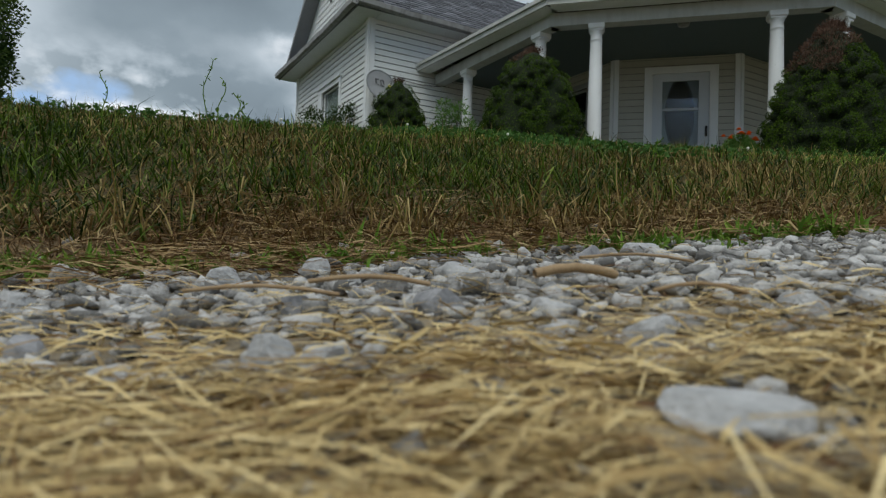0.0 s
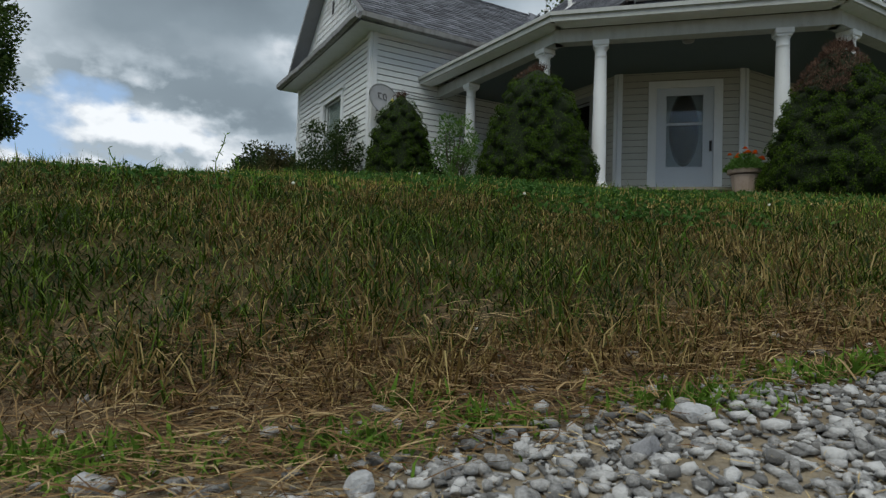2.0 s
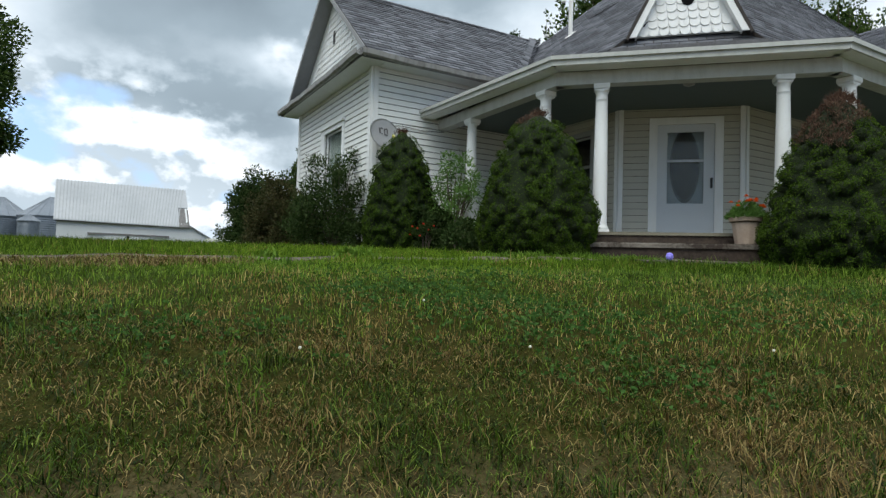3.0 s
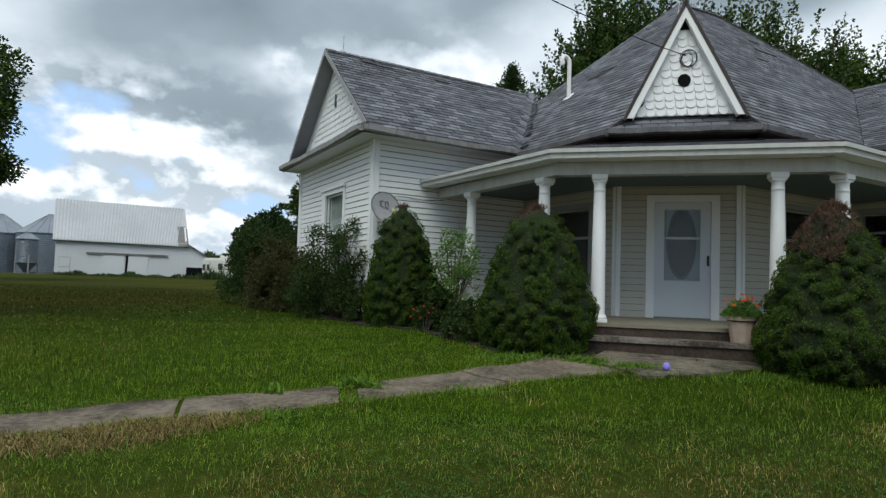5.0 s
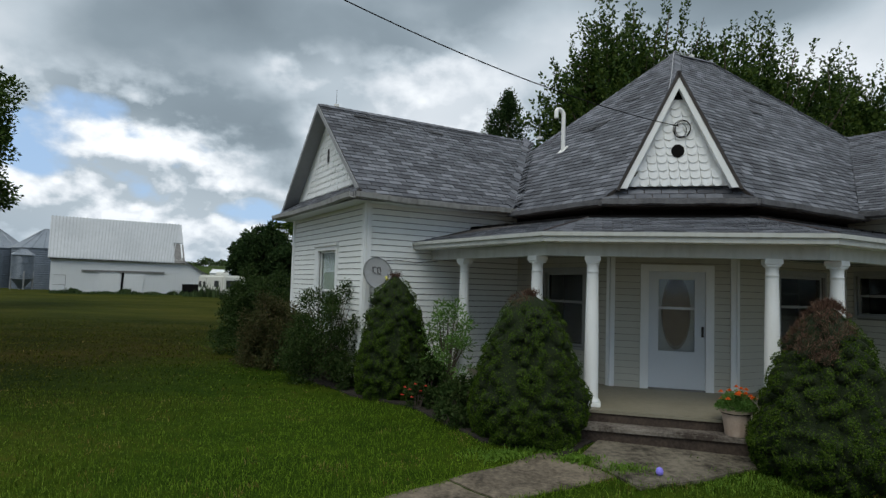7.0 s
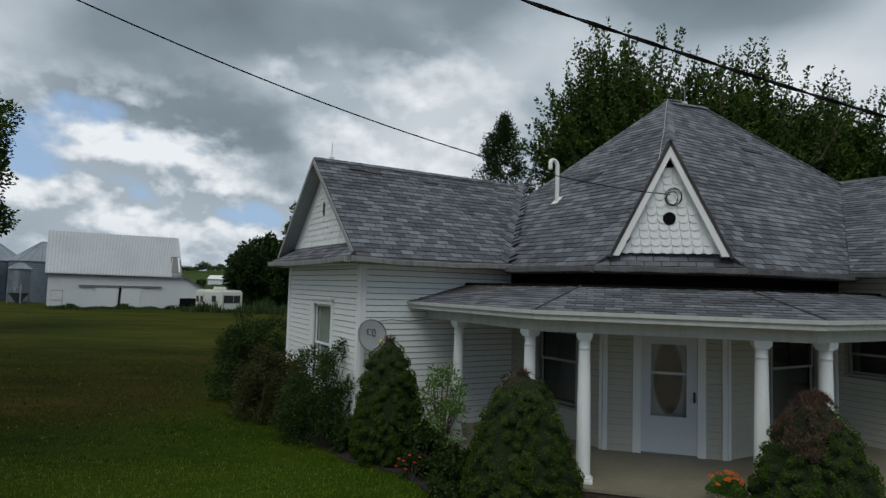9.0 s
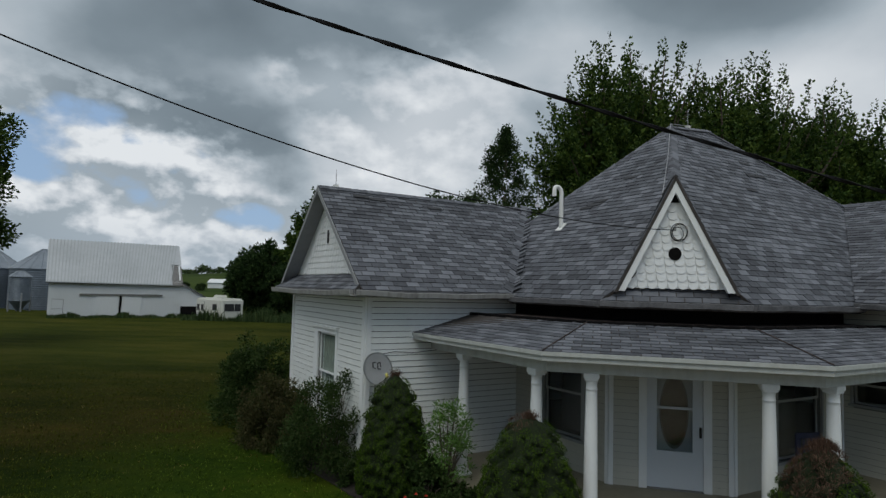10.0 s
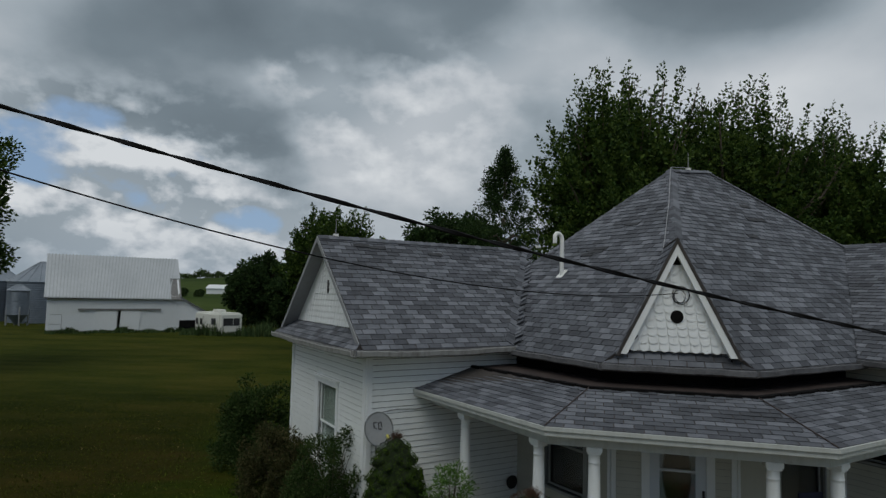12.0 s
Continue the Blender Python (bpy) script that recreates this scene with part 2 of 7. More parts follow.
DISHMARK = simple("dish_mark", (0.08, 0.08, 0.085), (0.12, 0.12, 0.12), 4.0, 0.6, bumps=0.0)
YELLOW = simple("yellow_tag", (0.5, 0.45, 0.1), (0.6, 0.55, 0.15), 4.0, 0.6, bumps=0.0)
STEEL = simple("galvanised_rod", (0.3, 0.3, 0.31), (0.45, 0.45, 0.46), 9.0, 0.45, 0.7, 0.0)
DARKMETAL = simple("dark_metal", (0.02, 0.02, 0.02), (0.05, 0.05, 0.05), 9.0, 0.5, 0.4, 0.1)
LAMPGLASS = simple("lamp_bowl", (0.25, 0.25, 0.24), (0.4, 0.4, 0.38), 9.0, 0.3, 0.0, 0.0)
BLUETOY = simple("purple_plastic", (0.24, 0.2, 0.75), (0.3, 0.26, 0.85), 9.0, 0.35, 0.0, 0.0)
TERRACOTTA = simple("sandstone_planter", (0.36, 0.27, 0.21), (0.5, 0.4, 0.33), 5.0, 0.8)
SOIL = simple("potting_soil", (0.02, 0.015, 0.01), (0.06, 0.045, 0.03), 12.0, 0.95)


def shingle_material():
    m, t, b, p, g = material("asphalt_shingle", 0.72, 0.0, 0.5)
    r = chance(t, g)
    broad = noise_node(t, p, 0.5, 4.0)
    grit = noise_node(t, p, 160.0, 3.0, 0.7)
    mid = noise_node(t, p, 5.0, 5.0, 0.65)
    f = calc(t, "ADD", calc(t, "MULTIPLY", r, 0.36), calc(t, "ADD", calc(t, "MULTIPLY", broad, 0.24), calc(t, "MULTIPLY", mid, 0.40)))
    c = ramp(t, f, [(0.27, (0.042, 0.045, 0.054)), (0.5, (0.108, 0.115, 0.134)), (0.73, (0.215, 0.226, 0.256))])
    c = mix(t, calc(t, "MULTIPLY", grit, 0.35), c, (0.06, 0.06, 0.065), "MULTIPLY")
    t.links.new(c, b.inputs["Base Color"])
    bump(t, b, grit, 0.35, 0.003)
    return m


SHINGLE = shingle_material()


def glass_material(name, tint, rough=0.04):
    m, t, b, p, g = material(name, rough, 0.0, 0.6)
    b.inputs["Base Color"].default_value = (*tint, 1)
    b.inputs["Transmission Weight"].default_value = 1.0
    b.inputs["IOR"].default_value = 1.45
    return m


GLASS = glass_material("window_glass", (0.75, 0.8, 0.8))


def screen_material():
    m, t, b, p, g = material("dark_screen", 0.5, 0.0, 0.5)
    f = noise_node(t, p, 3.0, 4.0)
    t.links.new(ramp(t, f, [(0.3, (0.012, 0.013, 0.014)), (0.7, (0.03, 0.032, 0.033))]), b.inputs["Base Color"])
    return m


SCREEN = screen_material()


def foliage(name, stops, scale=1.5, rough=0.65, spec=0.10, through_light=0.3):
    """Leaves: tones by piece and by place, with some light passing through."""
    m, t, b, p, g = material(name, rough, 0.0, spec)
    r = chance(t, g)
    n = noise_node(t, p, scale, 4.0, 0.6)
    f = calc(t, "ADD", calc(t, "MULTIPLY", r, 0.55), calc(t, "MULTIPLY", n, 0.45))
    c = ramp(t, f, stops)
    t.links.new(c, b.inputs["Base Color"])
    if through_light:
        tr = t.nodes.new("ShaderNodeBsdfTranslucent")
        t.links.new(c, tr.inputs["Color"])
        ms = t.nodes.new("ShaderNodeMixShader")
        ms.inputs[0].default_value = through_light
        t.links.new(b.outputs[0], ms.inputs[1])
        t.links.new(tr.outputs[0], ms.inputs[2])
        t.links.new(ms.outputs[0], t.nodes["Material Output"].inputs["Surface"])
    return m


SPRUCE = foliage("spruce_needles", [(0.2, (0.018, 0.037, 0.006)), (0.5, (0.045, 0.083, 0.012)), (0.85, (0.098, 0.148, 0.022))], 5.0, 0.85, 0.0, 0.08)
# Core kept near black, so shade between the lumps comes from its colour.
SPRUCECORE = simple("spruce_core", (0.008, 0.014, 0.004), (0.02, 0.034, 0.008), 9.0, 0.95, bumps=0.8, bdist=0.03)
DEADSPRUCE = foliage("dead_spruce_needles", [(0.2, (0.050, 0.028, 0.020)), (0.55, (0.105, 0.062, 0.044)), (0.85, (0.20, 0.13, 0.09))], 5.0, 0.85, 0.08, 0.1)
MAPLE = foliage("maple_leaves", [(0.2, (0.013, 0.031, 0.007)), (0.5, (0.040, 0.078, 0.014)), (0.85, (0.115, 0.165, 0.032))], 0.5, 0.6, 0.12, 0.2)
DARKLEAF = foliage("dark_leaves", [(0.2, (0.014, 0.032, 0.011)), (0.55, (0.034, 0.064, 0.020)), (0.85, (0.070, 0.11, 0.034))], 0.8)
SHRUBLEAF = foliage("shrub_leaves", [(0.2, (0.014, 0.030, 0.007)), (0.55, (0.036, 0.068, 0.016)), (0.85, (0.095, 0.125, 0.045))], 2.5)
PALELEAF = foliage("pale_green_leaves", [(0.2, (0.07, 0.15, 0.03)), (0.55, (0.14, 0.27, 0.06)), (0.85, (0.24, 0.38, 0.11))], 3.0, 0.6, 0.2, 0.35)
REDSHRUB = foliage("reddish_leaves", [(0.2, (0.03, 0.04, 0.013)), (0.55, (0.068, 0.07, 0.026)), (0.85, (0.13, 0.105, 0.05))], 2.5)
WEED = foliage("weed_leaves", [(0.2, (0.07, 0.14, 0.02)), (0.55, (0.13, 0.24, 0.03)), (0.85, (0.22, 0.34, 0.05))], 5.0)
FARLEAF = foliage("far_leaves", [(0.2, (0.03, 0.055, 0.02)), (0.55, (0.06, 0.095, 0.035)), (0.85, (0.1, 0.14, 0.05))], 0.15)
CLOVERLEAF = foliage("clover_leaves", [(0.2, (0.03, 0.08, 0.015)), (0.55, (0.06, 0.14, 0.03)), (0.85, (0.11, 0.2, 0.05))], 4.0)
ORANGE = simple("marigold", (0.75, 0.13, 0.015), (0.9, 0.28, 0.03), 30.0, 0.7, bumps=0.2)
RED = simple("red_petals", (0.5, 0.03, 0.02), (0.75, 0.1, 0.05), 30.0, 0.7, bumps=0.2)
CLOVER = simple("clover_head", (0.6, 0.6, 0.52), (0.8, 0.8, 0.72), 30.0, 0.8, bumps=0.2)

# ---- geometry helpers ----


def part(name, bm, mat, parent=None, label="", smooth=False, at=None):
    """Links a bmesh as one mesh object, under a thing or a part."""
    me = bpy.data.meshes.new(name)
    bmesh.ops.recalc_face_normals(bm, faces=bm.faces)
    bm.to_mesh(me)
    bm.free()
    return part_mesh(name, me, mat, parent, label, smooth, at)


def part_mesh(name, me, mat, parent=None, label="", smooth=False, at=None):
    if mat is not None and not me.materials:
        me.materials.append(mat)
    if smooth:
        me.polygons.foreach_set("use_smooth", [True] * len(me.polygons))
    ob = new(name, me)
    if parent is not None:
        ob.parent = parent
    if at is not None:
        ob.location = at
    if label:
        ob["label"] = label
    return ob


def soup(name, verts, faces, mat, parent=None, label="", smooth=False):
    """A mesh from arrays: verts (n, 3) and faces of one size (m, k)."""
    verts, faces = np.asarray(verts, np.float32), np.asarray(faces, np.int32)
    me = bpy.data.meshes.new(name)
    me.vertices.add(len(verts))
    me.vertices.foreach_set("co", verts.ravel())
    m, k = faces.shape
    me.loops.add(m * k)
    me.loops.foreach_set("vertex_index", faces.ravel())
    me.polygons.add(m)
    me.polygons.foreach_set("loop_start", np.arange(0, m * k, k, dtype=np.int32))
    me.polygons.foreach_set("loop_total", np.full(m, k, np.int32))
    me.update(calc_edges=True)
    return part_mesh(name, me, mat, parent, label, smooth)


def hexa(bm, pts):
    """A box from eight corners: four below, four above, both in the same order round."""
    v = [bm.verts.new(p) for p in pts]
    for f in ((3, 2, 1, 0), (4, 5, 6, 7), (0, 1, 5, 4), (1, 2, 6, 5), (2, 3, 7, 6), (3, 0, 4, 7)):
        bm.faces.new([v[i] for i in f])


def box(bm, x0, x1, y0, y1, z0, z1):
    hexa(bm, [(x0, y0, z0), (x1, y0, z0), (x1, y1, z0), (x0, y1, z0), (x0, y0, z1), (x1, y0, z1), (x1, y1, z1), (x0, y1, z1)])


def prism(bm, poly, z0, z1):
    """An upright prism over a plan polygon."""
    n = len(poly)
    lo = [bm.verts.new((x, y, z0)) for x, y in poly]
    hi = [bm.verts.new((x, y, z1)) for x, y in poly]
    bm.faces.new(lo[::-1])
    bm.faces.new(hi)
    for i in range(n):
        bm.faces.new((lo[i], lo[(i + 1) % n], hi[(i + 1) % n], hi[i]))


def slab(bm, poly, down):
    """A plate under a polygon in space; down: the vector to its underside."""
    n, down = len(poly), Vector(down)
    hi = [bm.verts.new(p) for p in poly]
    lo = [bm.verts.new(Vector(p) + down) for p in poly]
    bm.faces.new(hi)
    bm.faces.new(lo[::-1])
    for i in range(n):
        bm.faces.new((lo[i], lo[(i + 1) % n], hi[(i + 1) % n], hi[i]))


def tube(bm, p0, p1, r0, r1, n=10, caps=True):
    p0, p1 = Vector(p0), Vector(p1)
    q = (p1 - p0).to_track_quat("Z", "Y")
    rings = []
    for p, r in ((p0, r0), (p1, r1)):
        rings.append([bm.verts.new(p + q @ Vector((r * math.cos(6.2832 * i / n), r * math.sin(6.2832 * i / n), 0))) for i in range(n)])
    for i in range(n):
        bm.faces.new((rings[0][i], rings[0][(i + 1) % n], rings[1][(i + 1) % n], rings[1][i]))
    if caps:
        bm.faces.new(rings[0][::-1])
        bm.faces.new(rings[1])


def lathe(bm, profile, centre=(0, 0, 0), n=24, squash=1.0):
    """A body of turning from (radius, height) pairs, closed at both ends."""
    cx, cy, cz = centre
    rings = [[bm.verts.new((cx + r * math.cos(6.2832 * i / n), cy + r * squash * math.sin(6.2832 * i / n), cz + z)) for i in range(n)] for r, z in profile]
    for a, b in zip(rings, rings[1:]):
        for i in range(n):
            bm.faces.new((a[i], a[(i + 1) % n], b[(i + 1) % n], b[i]))
    bm.faces.new(rings[0][::-1])
    bm.faces.new(rings[-1])


def curve_tube(name, points, radius, mat, parent=None, label=""):
    c = bpy.data.curves.new(name, "CURVE")
    c.dimensions = "3D"
    c.bevel_depth = radius
    c.bevel_resolution = 2
    s = c.splines.new("POLY")
    s.points.add(len(points) - 1)
    for p, q in zip(s.points, points):
        p.co = (*q, 1)
    tmp = bpy.data.objects.new(name, c)
    me = bpy.data.meshes.new_from_object(tmp)
    bpy.data.objects.remove(tmp)
    bpy.data.curves.remove(c)
    return part_mesh(name, me, mat, parent, label, True)


def thing(name, at, turn=0.0, label="", category="", group="", kind=""):
    ob = new(name)
    ob.matrix_world = pose(*at, 0, 0, turn)
    return tagged(ob, label, category, group, kind)


# ---- the lie of the land ----
PROFILE_S = np.array([-3000, -2.0, -0.2, 0.35, 0.9, 1.08, 1.24, 1.55, 1.9, 2.4, 3.0, 4.0, 5.0, 6.0, 8.0, 10.0, 14.0, 60.0, 110.0, 180.0, 300.0, 520.0, 900.0, 3000.0])
PROFILE_Z = np.array([-0.6, -0.05, -0.005, 0.02, 0.085, 0.115, 0.175, 0.30, 0.425, 0.57, 0.71, 0.87, 0.95, 1.03, 1.16, 1.25, 1.31, 1.42, 1.0, 0.2, 4.0, 15.0, 12.0, -10.0])


def smooth01(x):
    x = np.clip(x, 0, 1)
    return x * x * (3 - 2 * x)


def lane(x, y):
    """Distance up the bank, square to the drive."""
    return y - (0.07 + 0.15 * (1 - smooth01((y - 1.2) / 2.5))) * np.clip(x, -4, 4)


def bumps(x, y):
    """Soft unevenness of the ground, in metres."""
    return (np.sin(x * 2.3 + 1.3 * np.sin(y * 1.7)) * np.cos(y * 2.9 + x * 0.6) + 0.6 * np.sin(x * 6.1 - y * 4.7) * np.sin(y * 7.3 + 1.0)) * 0.5


def land(x, y):
    """Height of the ground."""
    x, y = np.asarray(x, float), np.asarray(y, float)
    s = lane(x, y)
    z = np.interp(s, PROFILE_S, PROFILE_Z)
    fade = 1 - smooth01((s - 0.7) / 1.3)
    z = z + 0.09 * np.clip(x, -2.0, 2.0) * fade * smooth01((s + 0.6) / 1.0)
    amp = 0.012 + 0.022 * smooth01((s - 1.2) / 1.5)
    z = z + amp * bumps(x, y) * (1 - smooth01((s - 30) / 30))
    far = smooth01((s - 150) / 300)
    return z + far * (3.0 * np.sin(x * 0.006 + 0.9) + 2.0 * np.sin(x * 0.013 + y * 0.004))


def edge_s(x):
    """Where the gravel gives way to the bank."""
    return 0.865 + 0.2 * np.clip(x, -1.2, 0.6) + 0.03 * np.sin(x * 6.0) + 0.02 * np.sin(x * 15.0 + 1.0)


def ground_material():
    m, t, b, p, g = material("ground", 0.95, 0.0, 0.02)
    sp = t.nodes.new("ShaderNodeSeparateXYZ")
    t.links.new(p, sp.inputs[0])
    x, y = sp.outputs["X"], sp.outputs["Y"]
    xc = calc(t, "MINIMUM", calc(t, "MAXIMUM", x, -4.0), 4.0)
    s = calc(t, "SUBTRACT", y, calc(t, "MULTIPLY", xc, 0.2))
    wob = noise_node(t, p, 7.0, 4.0, 0.6)
    s = calc(t, "ADD", s, calc(t, "MULTIPLY", calc(t, "SUBTRACT", wob, 0.5), 0.35))
    fine = noise_node(t, p, 90.0, 4.0, 0.7)
    mid = noise_node(t, p, 14.0, 5.0, 0.65)
    dust = ramp(t, mid, [(0.3, (0.16, 0.115, 0.055)), (0.7, (0.34, 0.27, 0.16))])
    dust = mix(t, calc(t, "MULTIPLY", fine, 0.5), dust, (0.32, 0.32, 0.32))
    earth = ramp(t, fine, [(0.3, (0.075, 0.055, 0.034)), (0.7, (0.25, 0.185, 0.115))])
    drift = t.nodes.new("ShaderNodeMapping")
    drift.inputs["Scale"].default_value = (0.35, 1.0, 1.0)
    t.links.new(p, drift.inputs["Vector"])
    patch = calc(t, "ADD", calc(t, "MULTIPLY", calc(t, "SUBTRACT", noise_node(t, drift.outputs[0], 0.42, 6.0, 0.66), 0.5), 1.9), 0.5)
    tuft = noise_node(t, p, 6.0, 6.0, 0.7)
    blades = noise_node(t, p, 45.0, 3.0, 0.7)
    gf = calc(t, "ADD", calc(t, "MULTIPLY", patch, 0.34), calc(t, "ADD", calc(t, "MULTIPLY", tuft, 0.30), calc(t, "MULTIPLY", blades, 0.36)))
    lawn = ramp(t, gf, [(0.34, (0.008, 0.017, 0.002)), (0.46, (0.023, 0.048, 0.004)), (0.57, (0.046, 0.070, 0.006)), (0.68, (0.085, 0.078, 0.015))])
    mead = ramp(t, noise_node(t, p, 0.02, 4.0), [(0.35, (0.028, 0.048, 0.012)), (0.65, (0.055, 0.078, 0.02))])
    # Left lawn darkened for cloud shadow and shade between blades, besides brown patches.
    side = calc(t, "MULTIPLY", ramp(t, calc(t, "ADD", calc(t, "DIVIDE", x, -12.0), calc(t, "MULTIPLY", calc(t, "SUBTRACT", patch, 0.5), 0.5)), [(0.24, (0, 0, 0)), (0.7, (1, 1, 1))]), ramp(t, calc(t, "DIVIDE", y, 20.0), [(0.3, (0, 0, 0)), (0.52, (1, 1, 1))]))
    worn = ramp(t, gf, [(0.34, (0.006, 0.008, 0.002)), (0.46, (0.015, 0.018, 0.003)), (0.56, (0.028, 0.025, 0.005)), (0.68, (0.05, 0.036, 0.009))])
    distant = ramp(t, calc(t, "DIVIDE", y, 60.0), [(0.30, (0, 0, 0)), (0.52, (1, 1, 1))])
    worn = mix(t, distant, worn, ramp(t, gf, [(0.34, (0.012, 0.019, 0.003)), (0.5, (0.036, 0.045, 0.006)), (0.66, (0.074, 0.062, 0.013))]))
    lawn = mix(t, calc(t, "MULTIPLY", side, 0.97), lawn, worn)
    yf = ramp(t, calc(t, "DIVIDE", y, 300.0), [(0.3, (0, 0, 0)), (0.5, (1, 1, 1))])
    lawn = mix(t, yf, lawn, mead)
    c = mix(t, ramp(t, s, [(0.78, (0, 0, 0)), (0.95, (1, 1, 1))]), dust, earth)
    lawnmask = t.nodes.new("ShaderNodeMapRange")
    lawnmask.inputs["From Min"].default_value = 1.15
    lawnmask.inputs["From Max"].default_value = 1.9
    t.links.new(s, lawnmask.inputs["Value"])
    thatch = ramp(t, calc(t, "ADD", calc(t, "MULTIPLY", tuft, 0.6), calc(t, "MULTIPLY", blades, 0.4)), [(0.35, (0.018, 0.016, 0.005)), (0.55, (0.045, 0.037, 0.012)), (0.7, (0.085, 0.068, 0.026))])
    nearmask = t.nodes.new("ShaderNodeMapRange")
    nearmask.inputs["From Min"].default_value, nearmask.inputs["From Max"].default_value = 3.0, 5.2
    nearmask.inputs["To Min"].default_value, nearmask.inputs["To Max"].default_value = 0.8, 0.0
    t.links.new(s, nearmask.inputs["Value"])
    lawn = mix(t, nearmask.outputs[0], lawn, thatch)
    c = mix(t, lawnmask.outputs[0], c, lawn)
    t.links.new(c, b.inputs["Base Color"])
    bump(t, b, calc(t, "ADD", blades, mid), 0.6, 0.03)
    return m


def axis_steps(spans):
    out = [spans[0][0]]
    for lo, hi, n in spans:
        out += list(np.linspace(lo, hi, n + 1)[1:])
    return np.array(out)


def build_ground():
    xs = axis_steps([(-2500, -300, 8), (-300, -60, 14), (-60, -12, 24), (-12, -3, 30), (-3, 3, 90), (3, 12, 30), (12, 60, 24), (60, 300, 12), (300, 2500, 8)])
    ys = axis_steps([(-1500, -60, 8), (-60, -4, 14), (-4, -0.2, 16), (-0.2, 2.6, 90), (2.6, 10, 70), (10, 30, 40), (30, 120, 40), (120, 700, 50), (700, 3000, 16)])
    gx, gy = np.meshgrid(xs, ys)
    v = np.stack([gx, gy, land(gx, gy)], -1).reshape(-1, 3)
    nx, ny = len(xs), len(ys)
    i = np.arange(ny - 1)[:, None] * nx + np.arange(nx - 1)[None, :]
    f = np.stack([i, i + 1, i + nx + 1, i + nx], -1).reshape(-1, 4)
    ob = soup("ground", v, f, ground_material(), smooth=True)
    return tagged(ob, "mown green lawn rising from a gravel drive edge", "ground", kind="structure")


build_ground()

# ---- the farmhouse, in its own plan: x along the wing, y along the gable wall ----
C30, S30 = math.cos(radians(30)), math.sin(radians(30))
BASE = Vector((8.0, 9.0, 1.15))


def plan(b, a, z=0.0):
    """World place of a point of the house's plan."""
    return (b * C30 - a * S30, b * S30 + a * C30, z)


house = thing("house", plan(BASE.x, BASE.y, BASE.z), 30, "white clapboard farmhouse with grey shingle roofs and a corner porch", "house")


def hpart(name, bm, mat, label="", smooth=False):
    return part(name, bm, mat, house, label, smooth, at=-BASE)


class Face:
    """A wall face from p0 to p1 in plan, its outside on the right."""

    def __init__(self, p0, p1):
        self.p0, d = Vector((*p0, 0)), Vector((p1[0] - p0[0], p1[1] - p0[1], 0))
        self.length, self.d = d.length, d.normalized()
        self.n = Vector((self.d.y, -self.d.x, 0))

    def at(self, u, z, out=0.0):
        return self.p0 + self.d * u + self.n * out + Vector((0, 0, z))

    def block(self, bm, u0, u1, z0, z1, o0, o1):
        hexa(bm, [self.at(u0, z0, o0), self.at(u1, z0, o0), self.at(u1, z0, o1), self.at(u0, z0, o1),
                  self.at(u0, z1, o0), self.at(u1, z1, o0), self.at(u1, z1, o1), self.at(u0, z1, o1)])


BOARD = 0.118


def holes_at(holes, z0, z1, length):
    """The stretches of a course that no opening cuts."""
    cuts = sorted((u0, u1) for u0, u1, h0, h1 in holes if h0 < z1 - 0.01 and h1 > z0 + 0.01)
    out, u = [], 0.0
    for u0, u1 in cuts:
        if u0 > u:
            out.append((u, u0))
        u = max(u, u1)
    if u < length:
        out.append((u, length))
    return out


def clad_wall(face, z0, z1, holes=(), boards=True, paint=None, reveal=0.013):
    """A wall 0.14 m thick with openings through it, clad in lapped boards."""
    bm = bmesh.new()
    levels = sorted({z0, z1, *[h[2] for h in holes], *[h[3] for h in holes]})
    for a, b in zip(levels, levels[1:]):
        for u0, u1 in holes_at(holes, a, b, face.length):
            face.block(bm, u0, u1, a, b, -0.14, 0.0)
    paint = paint or SIDING
    wall = hpart("wall", bm, JOINT if boards else paint, "white painted wall clad in lapped boards" if paint is SIDING else "cream-white wall clad in lapped boards, porch shade put into its colour")
    if not boards:
        return wall
    z = z0
    while z < z1 - 0.02:
        top = min(z + BOARD, z1)
        for u0, u1 in holes_at(holes, z, top, face.length):
            bm = bmesh.new()
            lap = min(top - reveal, z1)
            w = random.uniform(-0.0015, 0.0015)
            hexa(bm, [face.at(u0, z, 0.001), face.at(u1, z, 0.001), face.at(u1, z, 0.019 + w), face.at(u0, z, 0.019 + w),
                      face.at(u0, lap, 0.001), face.at(u1, lap, 0.001), face.at(u1, lap, 0.004), face.at(u0, lap, 0.004)])
            part("clapboard", bm, paint, wall)
        z = top
    return wall


